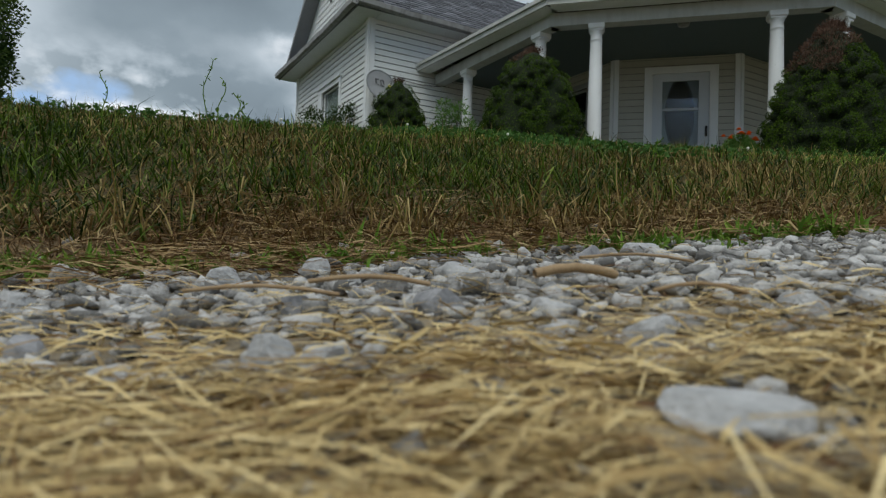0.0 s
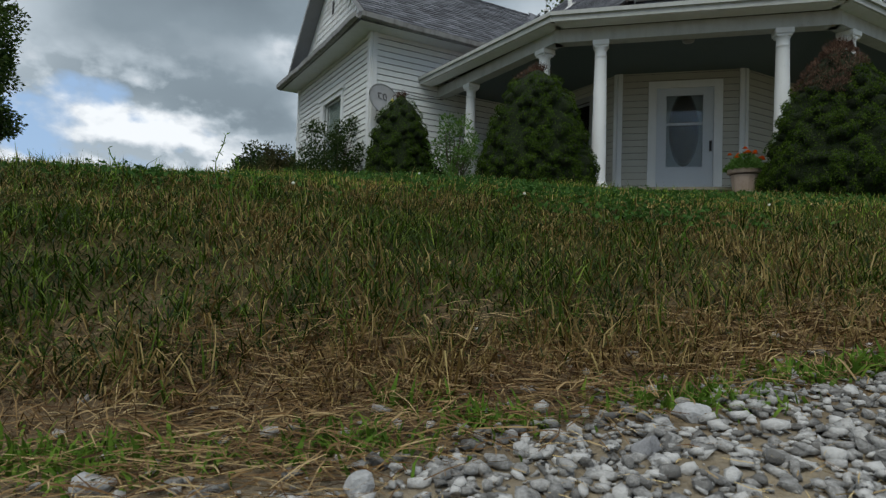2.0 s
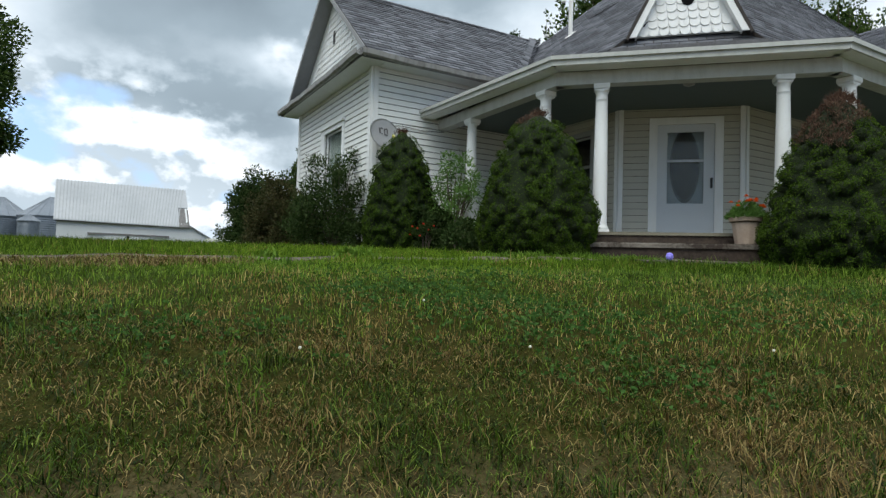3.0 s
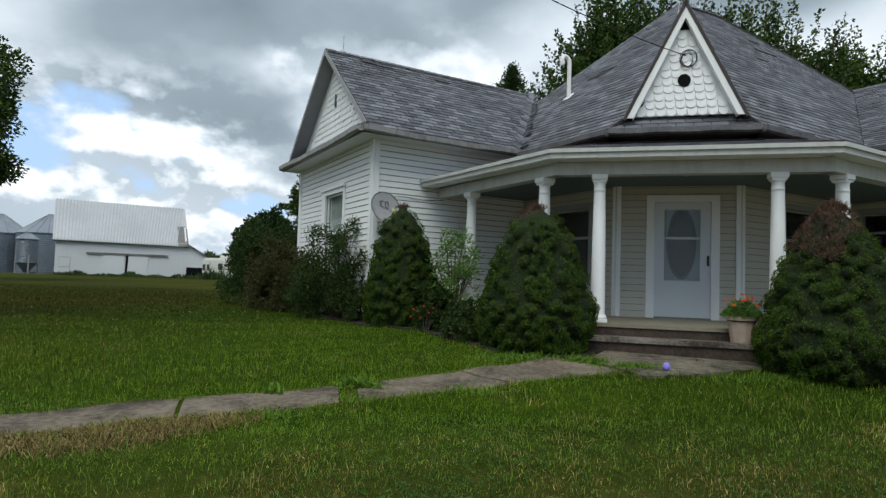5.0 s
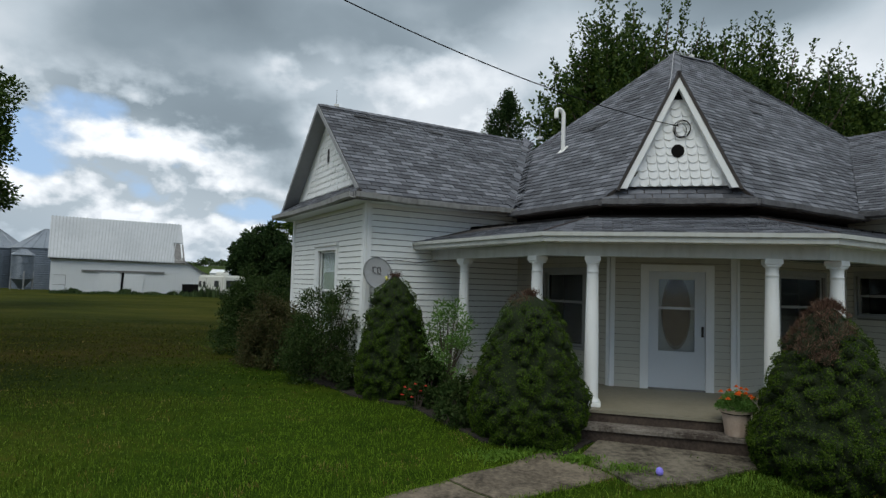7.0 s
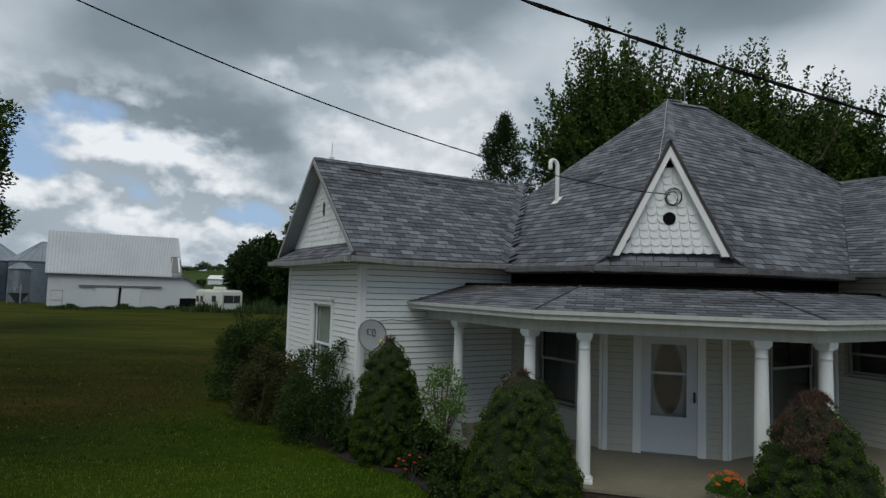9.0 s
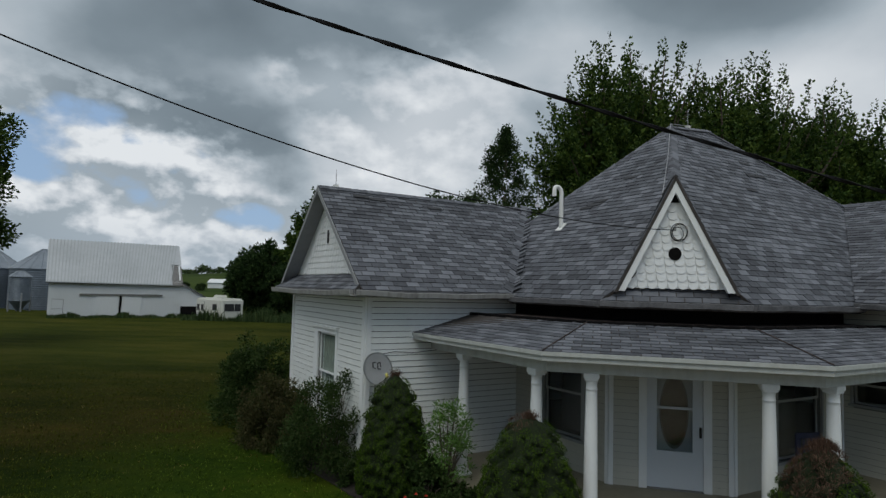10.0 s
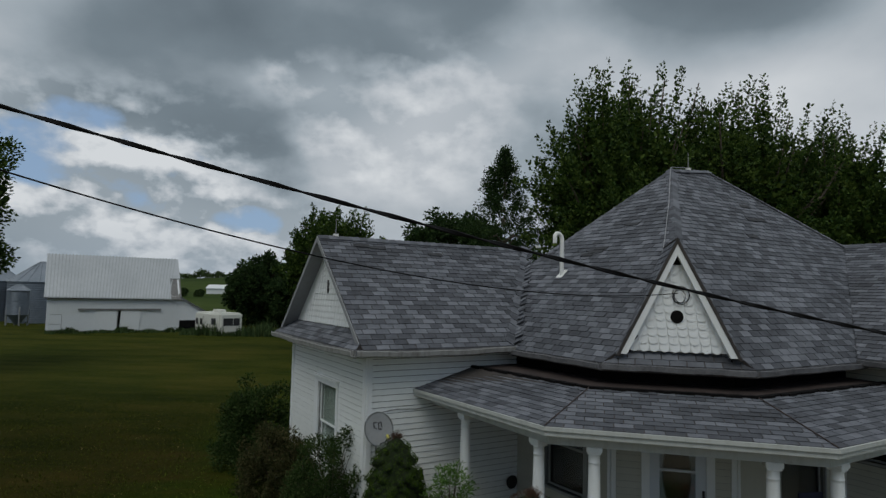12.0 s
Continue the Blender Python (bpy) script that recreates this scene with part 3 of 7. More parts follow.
def sash_window(face, u0, u1, z0, z1, wide_left=0.1, wide_right=0.1, hood=False, shade=None, rail=None, trim=None):
    """A double-hung window: casing, sill, two sashes and dark panes."""
    trim = trim or TRIM
    bm = bmesh.new()
    c = 0.1
    face.block(bm, u0 - wide_left, u0, z0, z1 + c, -0.10, 0.044)
    face.block(bm, u1, u1 + wide_right, z0, z1 + c, -0.10, 0.044)
    face.block(bm, u0, u1, z1, z1 + c, -0.10, 0.044)
    win = hpart("window", bm, trim, "double-hung window in a white casing")
    bm = bmesh.new()
    face.block(bm, u0 - wide_left - 0.03, u1 + wide_right + 0.03, z0 - 0.05, z0, -0.10, 0.075)
    part("sill", bm, trim, win)
    if hood:
        bm = bmesh.new()
        face.block(bm, u0 - wide_left - 0.04, u1 + wide_right + 0.04, z1 + c, z1 + c + 0.05, 0.0, 0.085)
        part("hood", bm, trim, win)
    mid = rail or (z0 + z1) / 2
    for lo, hi, depth in ((mid - 0.02, z1, -0.03), (z0, mid + 0.02, -0.06)):
        bm = bmesh.new()
        w = 0.045
        for a0, a1, b0, b1 in ((u0, u1, lo, lo + w), (u0, u1, hi - w, hi), (u0, u0 + w, lo + w, hi - w), (u1 - w, u1, lo + w, hi - w)):
            face.block(bm, a0, a1, b0, b1, depth - 0.03, depth)
        sash = part("sash", bm, trim, win)
        bm = bmesh.new()
        face.block(bm, u0 + w, u1 - w, lo + w, hi - w, depth - 0.018, depth - 0.012)
        part("pane", bm, GLASS, win, "dark window pane").visible_shadow = False
    # Added panel that paints the darkness behind the glass.
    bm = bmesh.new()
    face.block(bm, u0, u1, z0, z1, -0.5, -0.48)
    part("dark_interior", bm, DARKROOM, win, "near-black panel standing in for the unlit room")
    if shade:
        bm = bmesh.new()
        face.block(bm, u0 + 0.02, u1 - 0.02, shade, z1, -0.105, -0.097)
        part("roller_shade", bm, CURTAIN, win, "pale green roller shade drawn down")
    return win


EAVE = 4.86
GABLE = Face((4.42, 15.50), (4.42, 10.77))
WINGSIDE = Face((4.42, 10.77), (8.10, 10.77))
WESTWALL = Face((8.10, 10.77), (8.10, 7.98))
CORNER = Face((8.10, 7.98), (9.58, 6.50))
SOUTHWALL = Face((9.58, 6.50), (13.20, 6.50))
EASTWING = Face((13.20, 6.50), (13.20, 2.80))
EASTGABLE = Face((13.20, 2.80), (21.5, 2.80))
EASTSIDE = Face((21.5, 2.80), (21.5, 15.50))
BACK = Face((21.5, 15.50), (4.42, 15.50))
FLOOR_Z = 1.57

# window openings as (u0, u1, z0, z1) along each face
WIN_GABLE = (2.06, 3.20, 2.25, 3.98)
WIN_WEST = (0.98, 2.10, 2.18, 3.62)
WIN_SOUTH = (1.30, 2.80, 2.00, 3.66)
WIN_EAST = (0.22, 1.85, 2.94, 3.72)
DOOR_HOLE = (0.66, 1.61, 1.57, 3.66)

clad_wall(GABLE, 1.45, EAVE, [WIN_GABLE])
clad_wall(WINGSIDE, 1.45, EAVE)
# Walls under the porch roof take the shade-toned siding.
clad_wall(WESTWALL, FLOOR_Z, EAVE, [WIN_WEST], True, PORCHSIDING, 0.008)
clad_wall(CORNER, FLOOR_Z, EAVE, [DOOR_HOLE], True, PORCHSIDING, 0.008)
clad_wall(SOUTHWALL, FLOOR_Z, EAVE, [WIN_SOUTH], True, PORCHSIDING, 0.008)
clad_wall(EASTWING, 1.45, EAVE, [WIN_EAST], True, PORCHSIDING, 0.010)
for f in (EASTGABLE, EASTSIDE, BACK):
    clad_wall(f, 1.45, EAVE, boards=False)
bm = bmesh.new()
for f in (GABLE, WINGSIDE, EASTGABLE, EASTSIDE, BACK):
    f.block(bm, 0, f.length, 0.8, 1.45, -0.16, -0.01)
hpart("foundation", bm, FOUNDATION, "pale concrete foundation")
bm = bmesh.new()
prism(bm, [(4.5, 15.4), (4.5, 10.85), (8.2, 10.85), (8.2, 8.05), (9.65, 6.6), (13.3, 6.6), (13.3, 2.9), (21.4, 2.9), (21.4, 15.4)][::-1], 1.3, 1.5)
hpart("floor", bm, DARKROOM, "bare floor inside")
bm = bmesh.new()
prism(bm, [(4.5, 15.4), (4.5, 10.85), (8.2, 10.85), (8.2, 8.05), (9.65, 6.6), (13.3, 6.6), (13.3, 2.9), (21.4, 2.9), (21.4, 15.4)][::-1], 4.70, 4.76)
hpart("attic_floor", bm, DARKROOM, "bare attic floor")

# corner boards
for face, u0, u1 in ((GABLE, 0, 0.09), (GABLE, GABLE.length - 0.1, GABLE.length + 0.028), (WINGSIDE, 0, 0.1), (WESTWALL, WESTWALL.length - 0.06, WESTWALL.length + 0.01),
                     (CORNER, 0.0, 0.075), (CORNER, CORNER.length - 0.075, CORNER.length), (SOUTHWALL, -0.01, 0.06), (SOUTHWALL, SOUTHWALL.length - 0.09, SOUTHWALL.length - 0.03)):
    bm = bmesh.new()
    face.block(bm, u0, u1, 1.45 if face in (GABLE, WINGSIDE) else FLOOR_Z, EAVE, 0.002, 0.048)
    hpart("corner_board", bm, TRIM)

sash_window(GABLE, *WIN_GABLE, wide_left=0.24, wide_right=0.09, hood=True, shade=2.3, rail=3.10)
sash_window(WESTWALL, *WIN_WEST, rail=3.04, trim=SHADETRIM)
sash_window(SOUTHWALL, *WIN_SOUTH, 0.05, 0.05, rail=3.08, trim=SHADETRIM)
sash_window(EASTWING, *WIN_EAST, 0.04, 0.04, trim=SHADETRIM)


def front_door():
    f = CORNER
    u0, u1, z0, z1 = DOOR_HOLE
    bm = bmesh.new()
    f.block(bm, u0 - 0.14, u0, z0, z1 + 0.12, -0.12, 0.046)
    f.block(bm, u1, u1 + 0.14, z0, z1 + 0.12, -0.12, 0.046)
    f.block(bm, u0, u1, z1, z1 + 0.12, -0.12, 0.046)
    door = hpart("front_door", bm, TRIM, "white front door behind a glazed storm door, closed")
    bm = bmesh.new()
    f.block(bm, u0, u1, z0, z0 + 0.025, -0.14, 0.06)
    part("threshold", bm, WEATHERWOOD, door)
    s0, s1, lo, hi = u0 + 0.003, u1 - 0.003, z0 + 0.027, z1 - 0.003
    g0, g1, gz0, gm, gz1 = s0 + 0.165, s1 - 0.175, 2.25, 3.01, 3.52
    bm = bmesh.new()
    for a0, a1, b0, b1 in ((s0, s1, lo, gz0), (s0, s1, gz1, hi), (s0, g0, gz0, gz1), (g1, s1, gz0, gz1)):
        f.block(bm, a0, a1, b0, b1, -0.02, 0.015)
    bmesh.ops.remove_doubles(bm, verts=bm.verts[:], dist=0.0005)
    part("storm_door", bm, DOORPAINT, door, "white aluminium storm door")
    bm = bmesh.new()
    f.block(bm, g0, g1, gm - 0.022, gm + 0.022, -0.015, 0.022)
    part("crossbar", bm, DOORPAINT, door)
    for b0, b1 in ((gz0, gm - 0.022), (gm + 0.022, gz1)):
        bm = bmesh.new()
        f.block(bm, g0, g1, b0, b1, -0.006, 0.0)
        part("pane", bm, GLASS, door, "storm door glass").visible_shadow = False
    bm = bmesh.new()
    f.block(bm, s1 - 0.065, s1 - 0.03, 2.52, 2.70, 0.015, 0.05)
    part("handle", bm, DARKMETAL, door, "dark metal door handle")
    bm = bmesh.new()
    f.block(bm, u0, u1, z0 + 0.02, z1, -0.12, -0.08)
    part("door_leaf", bm, DOORPAINT, door, "white inner door with an oval light")
    um, zm, ru, rz = (g0 + g1) / 2, 2.93, 0.225, 0.60
    for name, k, o, mat in (("oval_frame", 1.10, -0.072, WEATHERWOOD), ("oval_light", 1.0, -0.066, OVAL)):
        bm = bmesh.new()
        ring = [f.at(um + k * ru * math.cos(6.2832 * i / 32), zm + k * rz * math.sin(6.2832 * i / 32), o) for i in range(32)]
        slab(bm, ring, f.n * -0.02)
        part(name, bm, mat, door)


OVAL = simple("frosted_oval", (0.05, 0.04, 0.03), (0.13, 0.105, 0.08), 7.0, 0.25, bumps=0.1)
front_door()


# ---- shingled roofs ----
def clip_to(poly, keep):
    """Cuts a flat polygon by the half-planes (a, b, c): a*u + b*v <= c."""
    for a, b, c in keep:
        res = []
        for i in range(len(poly)):
            p, q = poly[i - 1], poly[i]
            dp, dq = a * p[0] + b * p[1] - c, a * q[0] + b * q[1] - c
            if dp <= 0:
                res.append(p)
            if dp * dq < 0:
                k = dp / (dp - dq)
                res.append((p[0] + (q[0] - p[0]) * k, p[1] + (q[1] - p[1]) * k))
        poly = res
        if len(poly) < 3:
            return []
    return poly


TAB, COURSE = 0.285, 0.143


def shingled(name, corners, label, singles=0, deck=0.05, mat=None, along=None):
    """A roof plane over a convex outline whose first edge is the eave: deck and lapped shingles."""
    pts = [Vector(c) for c in corners]
    o = pts[0]
    e = (pts[1] - pts[0]).normalized() if along is None else Vector(along).normalized()
    n = (pts[1] - pts[0]).cross(pts[2] - pts[0]).normalized()
    if n.z < 0:
        n = -n
    up = n.cross(e)
    if up.z < 0:
        up = -up
    bm = bmesh.new()
    slab(bm, pts, n * -deck)
    roof = hpart(name, bm, SHADOWBOARD, label)
    flat2 = [((p - o).dot(e), (p - o).dot(up)) for p in pts]
    area = sum(flat2[i - 1][0] * flat2[i][1] - flat2[i][0] * flat2[i - 1][1] for i in range(len(flat2)))
    if area < 0:
        flat2 = flat2[::-1]
    keep = []
    for i in range(len(flat2)):
        (x0, y0), (x1, y1) = flat2[i - 1], flat2[i]
        keep.append((y1 - y0, x0 - x1, (y1 - y0) * x0 + (x0 - x1) * y0))
    us, vs = [p[0] for p in flat2], [p[1] for p in flat2]
    rng = random.Random(len(name) + int(100 * us[1]))
    tiles = []
    row, v = 0, min(vs) - 0.02
    while v < max(vs):
        shift = (row % 2) * TAB / 2 + rng.uniform(-0.012, 0.012)
        u = min(us) - TAB + shift
        while u < max(us):
            gap = 0.009
            lift = rng.uniform(0.0, 0.003)
            dv = rng.uniform(-0.004, 0.004)
            quad = clip_to([(u + gap, v + dv), (u + TAB - gap, v + dv), (u + TAB - gap, v + COURSE + 0.02), (u + gap, v + COURSE + 0.02)], keep)
            if quad:
                tiles.append((quad, v + dv, lift))
            u += TAB
        v += COURSE
        row += 1

    def tile_into(bm, quad, v0, lift):
        top = [bm.verts.new(o + e * p + up * q + n * (0.016 + lift - 0.085 * (q - v0))) for p, q in quad]
        low = [bm.verts.new(o + e * p + up * q + n * 0.0005) for p, q in quad]
        bm.faces.new(top)
        k = len(quad)
        for i in range(k):
            bm.faces.new((low[i], low[(i + 1) % k], top[(i + 1) % k], top[i]))

    for quad, v0, lift in tiles[:singles]:
        bm = bmesh.new()
        tile_into(bm, quad, v0, lift)
        part("shingle", bm, SHINGLE, roof)
    if len(tiles) > singles:
        bm = bmesh.new()
        for quad, v0, lift in tiles[singles:]:
            tile_into(bm, quad, v0, lift)
        tagged(part("shingles", bm, SHINGLE, roof, "grey asphalt shingles"), kind="stuff")
    return roof


WE, RIDGE_A, RIDGE_Z = 4.97, 13.10, 7.30
ME, MB, MA = 4.90, 7.60, 5.98
APEX, APEX2 = (12.37, 10.08, 9.34), (14.05, 10.26, 9.535)
HC = (8.767, 6.983, 5.987)
C1, C2 = (7.60, 7.73, ME), (9.35, 5.98, ME)

shingled("wing_roof", [(4.12, 10.34, WE), (7.63, 10.34, WE), (10.18, RIDGE_A, RIDGE_Z), (4.12, RIDGE_A, RIDGE_Z)], "grey shingled roof of the wing", 300)
shingled("wing_roof_back", [(4.12, 15.86, WE), (7.63, 15.86, WE), (10.18, RIDGE_A, RIDGE_Z), (4.12, RIDGE_A, RIDGE_Z)], "grey shingled back roof of the wing", 0)
shingled("main_roof_west", [(7.60, 14.2, ME), C1, HC, APEX], "grey shingled hip roof plane, a few darker patched tabs", 300)
shingled("main_roof_south", [C2, (21.9, 5.98, ME), APEX2, APEX, HC], "grey shingled hip roof plane, a few darker patched tabs", 300)
for name, pts in (("main_roof_east", [(21.9, 5.98, ME), (21.9, 14.2, ME), APEX2]), ("main_roof_north", [(21.9, 14.2, ME), (7.6, 14.2, ME), APEX, APEX2]),
                  ("east_wing_roof", [(12.75, 6.0, WE), (12.75, 2.45, WE), (17.4, 2.45, 7.6), (17.4, 8.45, 7.6)]),
                  ("east_wing_roof_far", [(22.05, 2.45, WE), (22.05, 6.5, WE), (17.4, 8.45, 7.6), (17.4, 2.45, 7.6)])):
    shingled(name, pts, "grey shingled roof plane", 0)

# darker, curled tabs patched into the roofs
for spots, n in (([(9.98, 10.24), (9.9, 10.49), (10.69, 9.82), (9.96, 10.32), (10.06, 10.18)], Vector((-0.681, 0, 0.732))), ([(14.21, 9.27), (14.33, 8.92), (13.22, 8.44), (13.92, 8.9)], Vector((0, -0.735, 0.678))), ([(5.1, 12.87), (5.49, 12.83), (6.99, 12.73)], Vector((0, -0.645, 0.764)))):
    for b, a in spots:
        z = ME + 0.931 * (b - MB) if n.x else ME + 1.083 * (a - MA) if n.y < -0.7 else WE + 0.8442 * (a - 10.34)
        e = Vector((0, 0, 1)).cross(n).normalized()
        up, c = n.cross(e).normalized(), Vector((b, a, z))
        bm = bmesh.new()
        slab(bm, [c + e * p + up * q + n * (0.034 if q < 0 else 0.022) for p, q in ((-0.21, -0.06), (0.19, -0.065), (0.20, 0.06), (-0.2, 0.055))], n * -0.012)
        hpart("patched_tab", bm, DARKTAB, "dark weathered shingle tab")

# ragged woven shingles in the valley between wing and main roof
rng = random.Random(17)
v0, v1 = Vector((7.63, 10.34, WE)), Vector((10.18, RIDGE_A, RIDGE_Z))
vd = (v1 - v0).normalized()
for sgn in (-1, 1):
    n = Vector((0, -(RIDGE_Z - WE), RIDGE_A - 10.34)).normalized() if sgn < 0 else Vector((-0.68, 0, 0.73))
    across = vd.cross(n).normalized() * sgn
    if (across.x > 0) != (sgn > 0):
        across = -across
    for i in range(26):
        c = v0 + (v1 - v0) * ((i + rng.uniform(0.1, 0.9)) / 26) + across * rng.uniform(0.03, 0.12) + n * 0.026
        e = (across + vd * rng.uniform(-0.35, 0.35)).normalized()
        w = n.cross(e)
        bm = bmesh.new()
        pts = [c + e * p + w * q + n * (0.016 if q < 0 else 0.0) for p, q in ((-0.11, -0.06), (0.11, -0.06), (0.11, 0.07), (-0.11, 0.07))]
        slab(bm, pts, n * -0.014)
        hpart("valley_shingle", bm, SHINGLE)

# eaves: soffit, fascia and dented gutters
EAVES = [((3.98, 10.34), (7.63, 10.34), WE), ((7.60, 10.34), (7.60, 7.73), ME), ((7.60, 7.73), (9.35, 5.98), ME), ((9.35, 5.98), (12.9, 5.98), ME), ((12.75, 5.98), (12.75, 2.45), WE), ((3.98, 15.78), (3.98, 10.34), WE)]
for k, (p, q, z) in enumerate(EAVES):
    f = Face(p, q)
    # Porch-side soffits and fascias go dark: eave shade put into their colour.
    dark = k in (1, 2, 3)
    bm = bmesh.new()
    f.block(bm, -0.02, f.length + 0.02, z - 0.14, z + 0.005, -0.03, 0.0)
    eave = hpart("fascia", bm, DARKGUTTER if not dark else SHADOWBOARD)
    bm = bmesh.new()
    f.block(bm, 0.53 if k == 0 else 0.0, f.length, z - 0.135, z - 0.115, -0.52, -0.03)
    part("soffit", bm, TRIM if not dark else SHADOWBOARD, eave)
    bm = bmesh.new()
    n, rows = 28, []
    for i in range(n + 1):
        d = 0.006 * math.sin(i * 0.6 + k) + 0.004 * math.sin(i * 2.9) - (0.035 * math.sin(3.1416 * i / n) if k in (0, 4, 5) else 0.0)
        u = -0.004 + (f.length + 0.008) * i / n
        lip = 0.10 + 0.005 * math.sin(i * 1.3 + k)
        rows.append([bm.verts.new(f.at(u, z + h + d, o)) for o, h in ((0.003, 0.0), (0.003, -0.115), (0.05, -0.125), (lip, -0.10), (lip + 0.012, -0.012), (lip - 0.006, -0.006), (lip - 0.008, -0.085), (0.012, -0.10), (0.012, 0.0))])
    for a, b in zip(rows, rows[1:]):
        for i in range(9):
            bm.faces.new((a[i], a[(i + 1) % 9], b[(i + 1) % 9], b[i]))
    bm.faces.new(rows[0])
    bm.faces.new(rows[-1][::-1])
    part("gutter", bm, GUTTER if k in (0, 5) else DARKGUTTER, eave, "weathered metal gutter, dented")

# gable of the wing: recessed triangle of scalloped shingles, rakes, skirt roof
SKIRT_Z = 5.28
shingled("gable_skirt", [(3.98, 15.78, WE), (3.98, 10.34, WE), (4.44, 10.80, SKIRT_Z), (4.44, 15.40, SKIRT_Z)], "narrow shingled skirt roof under the gable", 60)
bm = bmesh.new()
slab(bm, [(4.44, 10.7, 5.25), (4.44, RIDGE_A, 7.24), (4.44, 15.5, 5.25)], (0.1, 0, 0))
gable = hpart("gable", bm, TRIM, "white gable clad in scalloped shingles")


def scallops(face_at, half, z0, z1, parent, size=0.15):
    """Round-ended wooden shingles over a triangle; face_at(u, z, out)."""
    row, z = 0, z0
    while z < z1 - 0.05:
        w = half * (z1 - z) / (z1 - z0)
        u = -w + (row % 2) * size / 2
        while u + size <= w + 0.02:
            bm = bmesh.new()
            r, cx, cz = size / 2 - 0.004, u + size / 2, z + size * 0.35
            ring = [(cx + r * math.cos(a), cz + r * 0.9 * math.sin(a)) for a in [math.pi + math.pi * i / 8 for i in range(9)]] + [(cx + r, z + size * 1.02), (cx - r, z + size * 1.02)]
            lift = random.uniform(0.0, 0.004)
            lo = [bm.verts.new(face_at(p, q, 0.0)) for p, q in ring]
            hi = [bm.verts.new(face_at(p, q, 0.026 + lift - 0.12 * (q - z))) for p, q in ring]
            bm.faces.new(hi)
            for i in range(len(ring)):
                bm.faces.new((lo[i], lo[(i + 1) % len(ring)], hi[(i + 1) % len(ring)], hi[i]))
            part("scallop_shingle", bm, TRIM, parent)
            u += size
        z += size * 0.8
        row += 1


scallops(lambda u, z, o: Vector((4.438 - o, RIDGE_A - u, z)), 1.72, 5.30, 7.02, gable, 0.17)
for sgn in (-1, 1):
    bm = bmesh.new()
    a_low = RIDGE_A + sgn * 2.62
    p0, p1 = Vector((4.10, a_low, WE + 0.10)), Vector((4.10, RIDGE_A, RIDGE_Z - 0.01))
    down = Vector((0, 0, -0.12))
    slab(bm, [p0, p1, p1 + down, p0 + down], (0.045, 0, 0))
    rake = hpart("rake_board", bm, RAKE, "grey weathered rake board")
    bm = bmesh.new()
    slab(bm, [p0 + Vector((0.045, 0, -0.07)), p1 + Vector((0.045, 0, -0.07)), p1 + Vector((0.34, 0, -0.07)), p0 + Vector((0.34, 0, -0.07))], (0, 0, -0.02))
    part("rake_soffit", bm, RAKE, rake)
bm = bmesh.new()
box(bm, 4.405, 4.425, RIDGE_A - 0.05, RIDGE_A + 0.05, 6.0, 6.3)
part("louvre", bm, DARKMETAL, gable, "small dark vent in the gable")

# ridge caps
for p, q in (((4.12, RIDGE_A, RIDGE_Z), (10.2, RIDGE_A, RIDGE_Z)), (APEX, APEX2), ((9.75, 7.83, 6.90), APEX), (APEX2, (21.9, 5.98, ME)), ((7.6, 14.2, ME), APEX), ((17.4, 2.45, 7.6), (17.4, 8.45, 7.6))):
    p, q = Vector(p), Vector(q)
    d = (q - p).normalized()
    side = d.cross(Vector((0, 0, 1))).normalized()
    n = max(4, int((q - p).length / 0.19))
    for i in range(n):
        bm = bmesh.new()
        a, b = p + (q - p) * (i / n), p + (q - p) * ((i + 1.25) / n)
        la, lb = 0.016, 0.03
        for s in (-1, 1):
            o = side * s * 0.13 + Vector((0, 0, -0.085))
            hexa(bm, [a + Vector((0, 0, la - 0.012)), b + Vector((0, 0, lb - 0.012)), b + o + Vector((0, 0, lb - 0.012)), a + o + Vector((0, 0, la - 0.012)),
                      a + Vector((0, 0, la)), b + Vector((0, 0, lb)), b + o + Vector((0, 0, lb)), a + o + Vector((0, 0, la))])
        hpart("ridge_cap", bm, SHINGLE)

# gablet over the cut corner
DIAG = Vector((1, 1, 0)).normalized()
CROSS = Vector((1, -1, 0)).normalized()
GC = Vector((8.588, 6.932, 0))
GZ0, GZ1, GHALF = 5.14, 7.08, 0.94


def gab(u, z, out=0.0):
    return GC + CROSS * u - DIAG * out + Vector((0, 0, z))


bm = bmesh.new()
slab(bm, [gab(-0.86, GZ0), gab(0.86, GZ0), gab(0, GZ1 - 0.18)], DIAG * 0.08)
gablet = hpart("gablet", bm, TRIM, "small white corner gable with scalloped shingles and a round vent")
scallops(lambda u, z, o: gab(u, z, o), 0.80, GZ0, GZ1 - 0.3, gablet, 0.17)
# Flat black pieces stand in for the darkness inside vent and peak gap.
bm = bmesh.new()
ring = [gab(0.108 * math.cos(6.2832 * i / 20), 5.75 + 0.115 * math.sin(6.2832 * i / 20), 0.032) for i in range(20)]
slab(bm, ring, DIAG * 0.03)
part("round_vent", bm, SHADETAR, gablet, "dark round vent hole")
bm = bmesh.new()
slab(bm, [gab(-0.09, GZ1 - 0.42, 0.03), gab(0.09, GZ1 - 0.42, 0.03), gab(0, GZ1 - 0.20, 0.03)], DIAG * 0.02)
part("peak_opening", bm, SHADETAR, gablet, "dark gap under the peak")
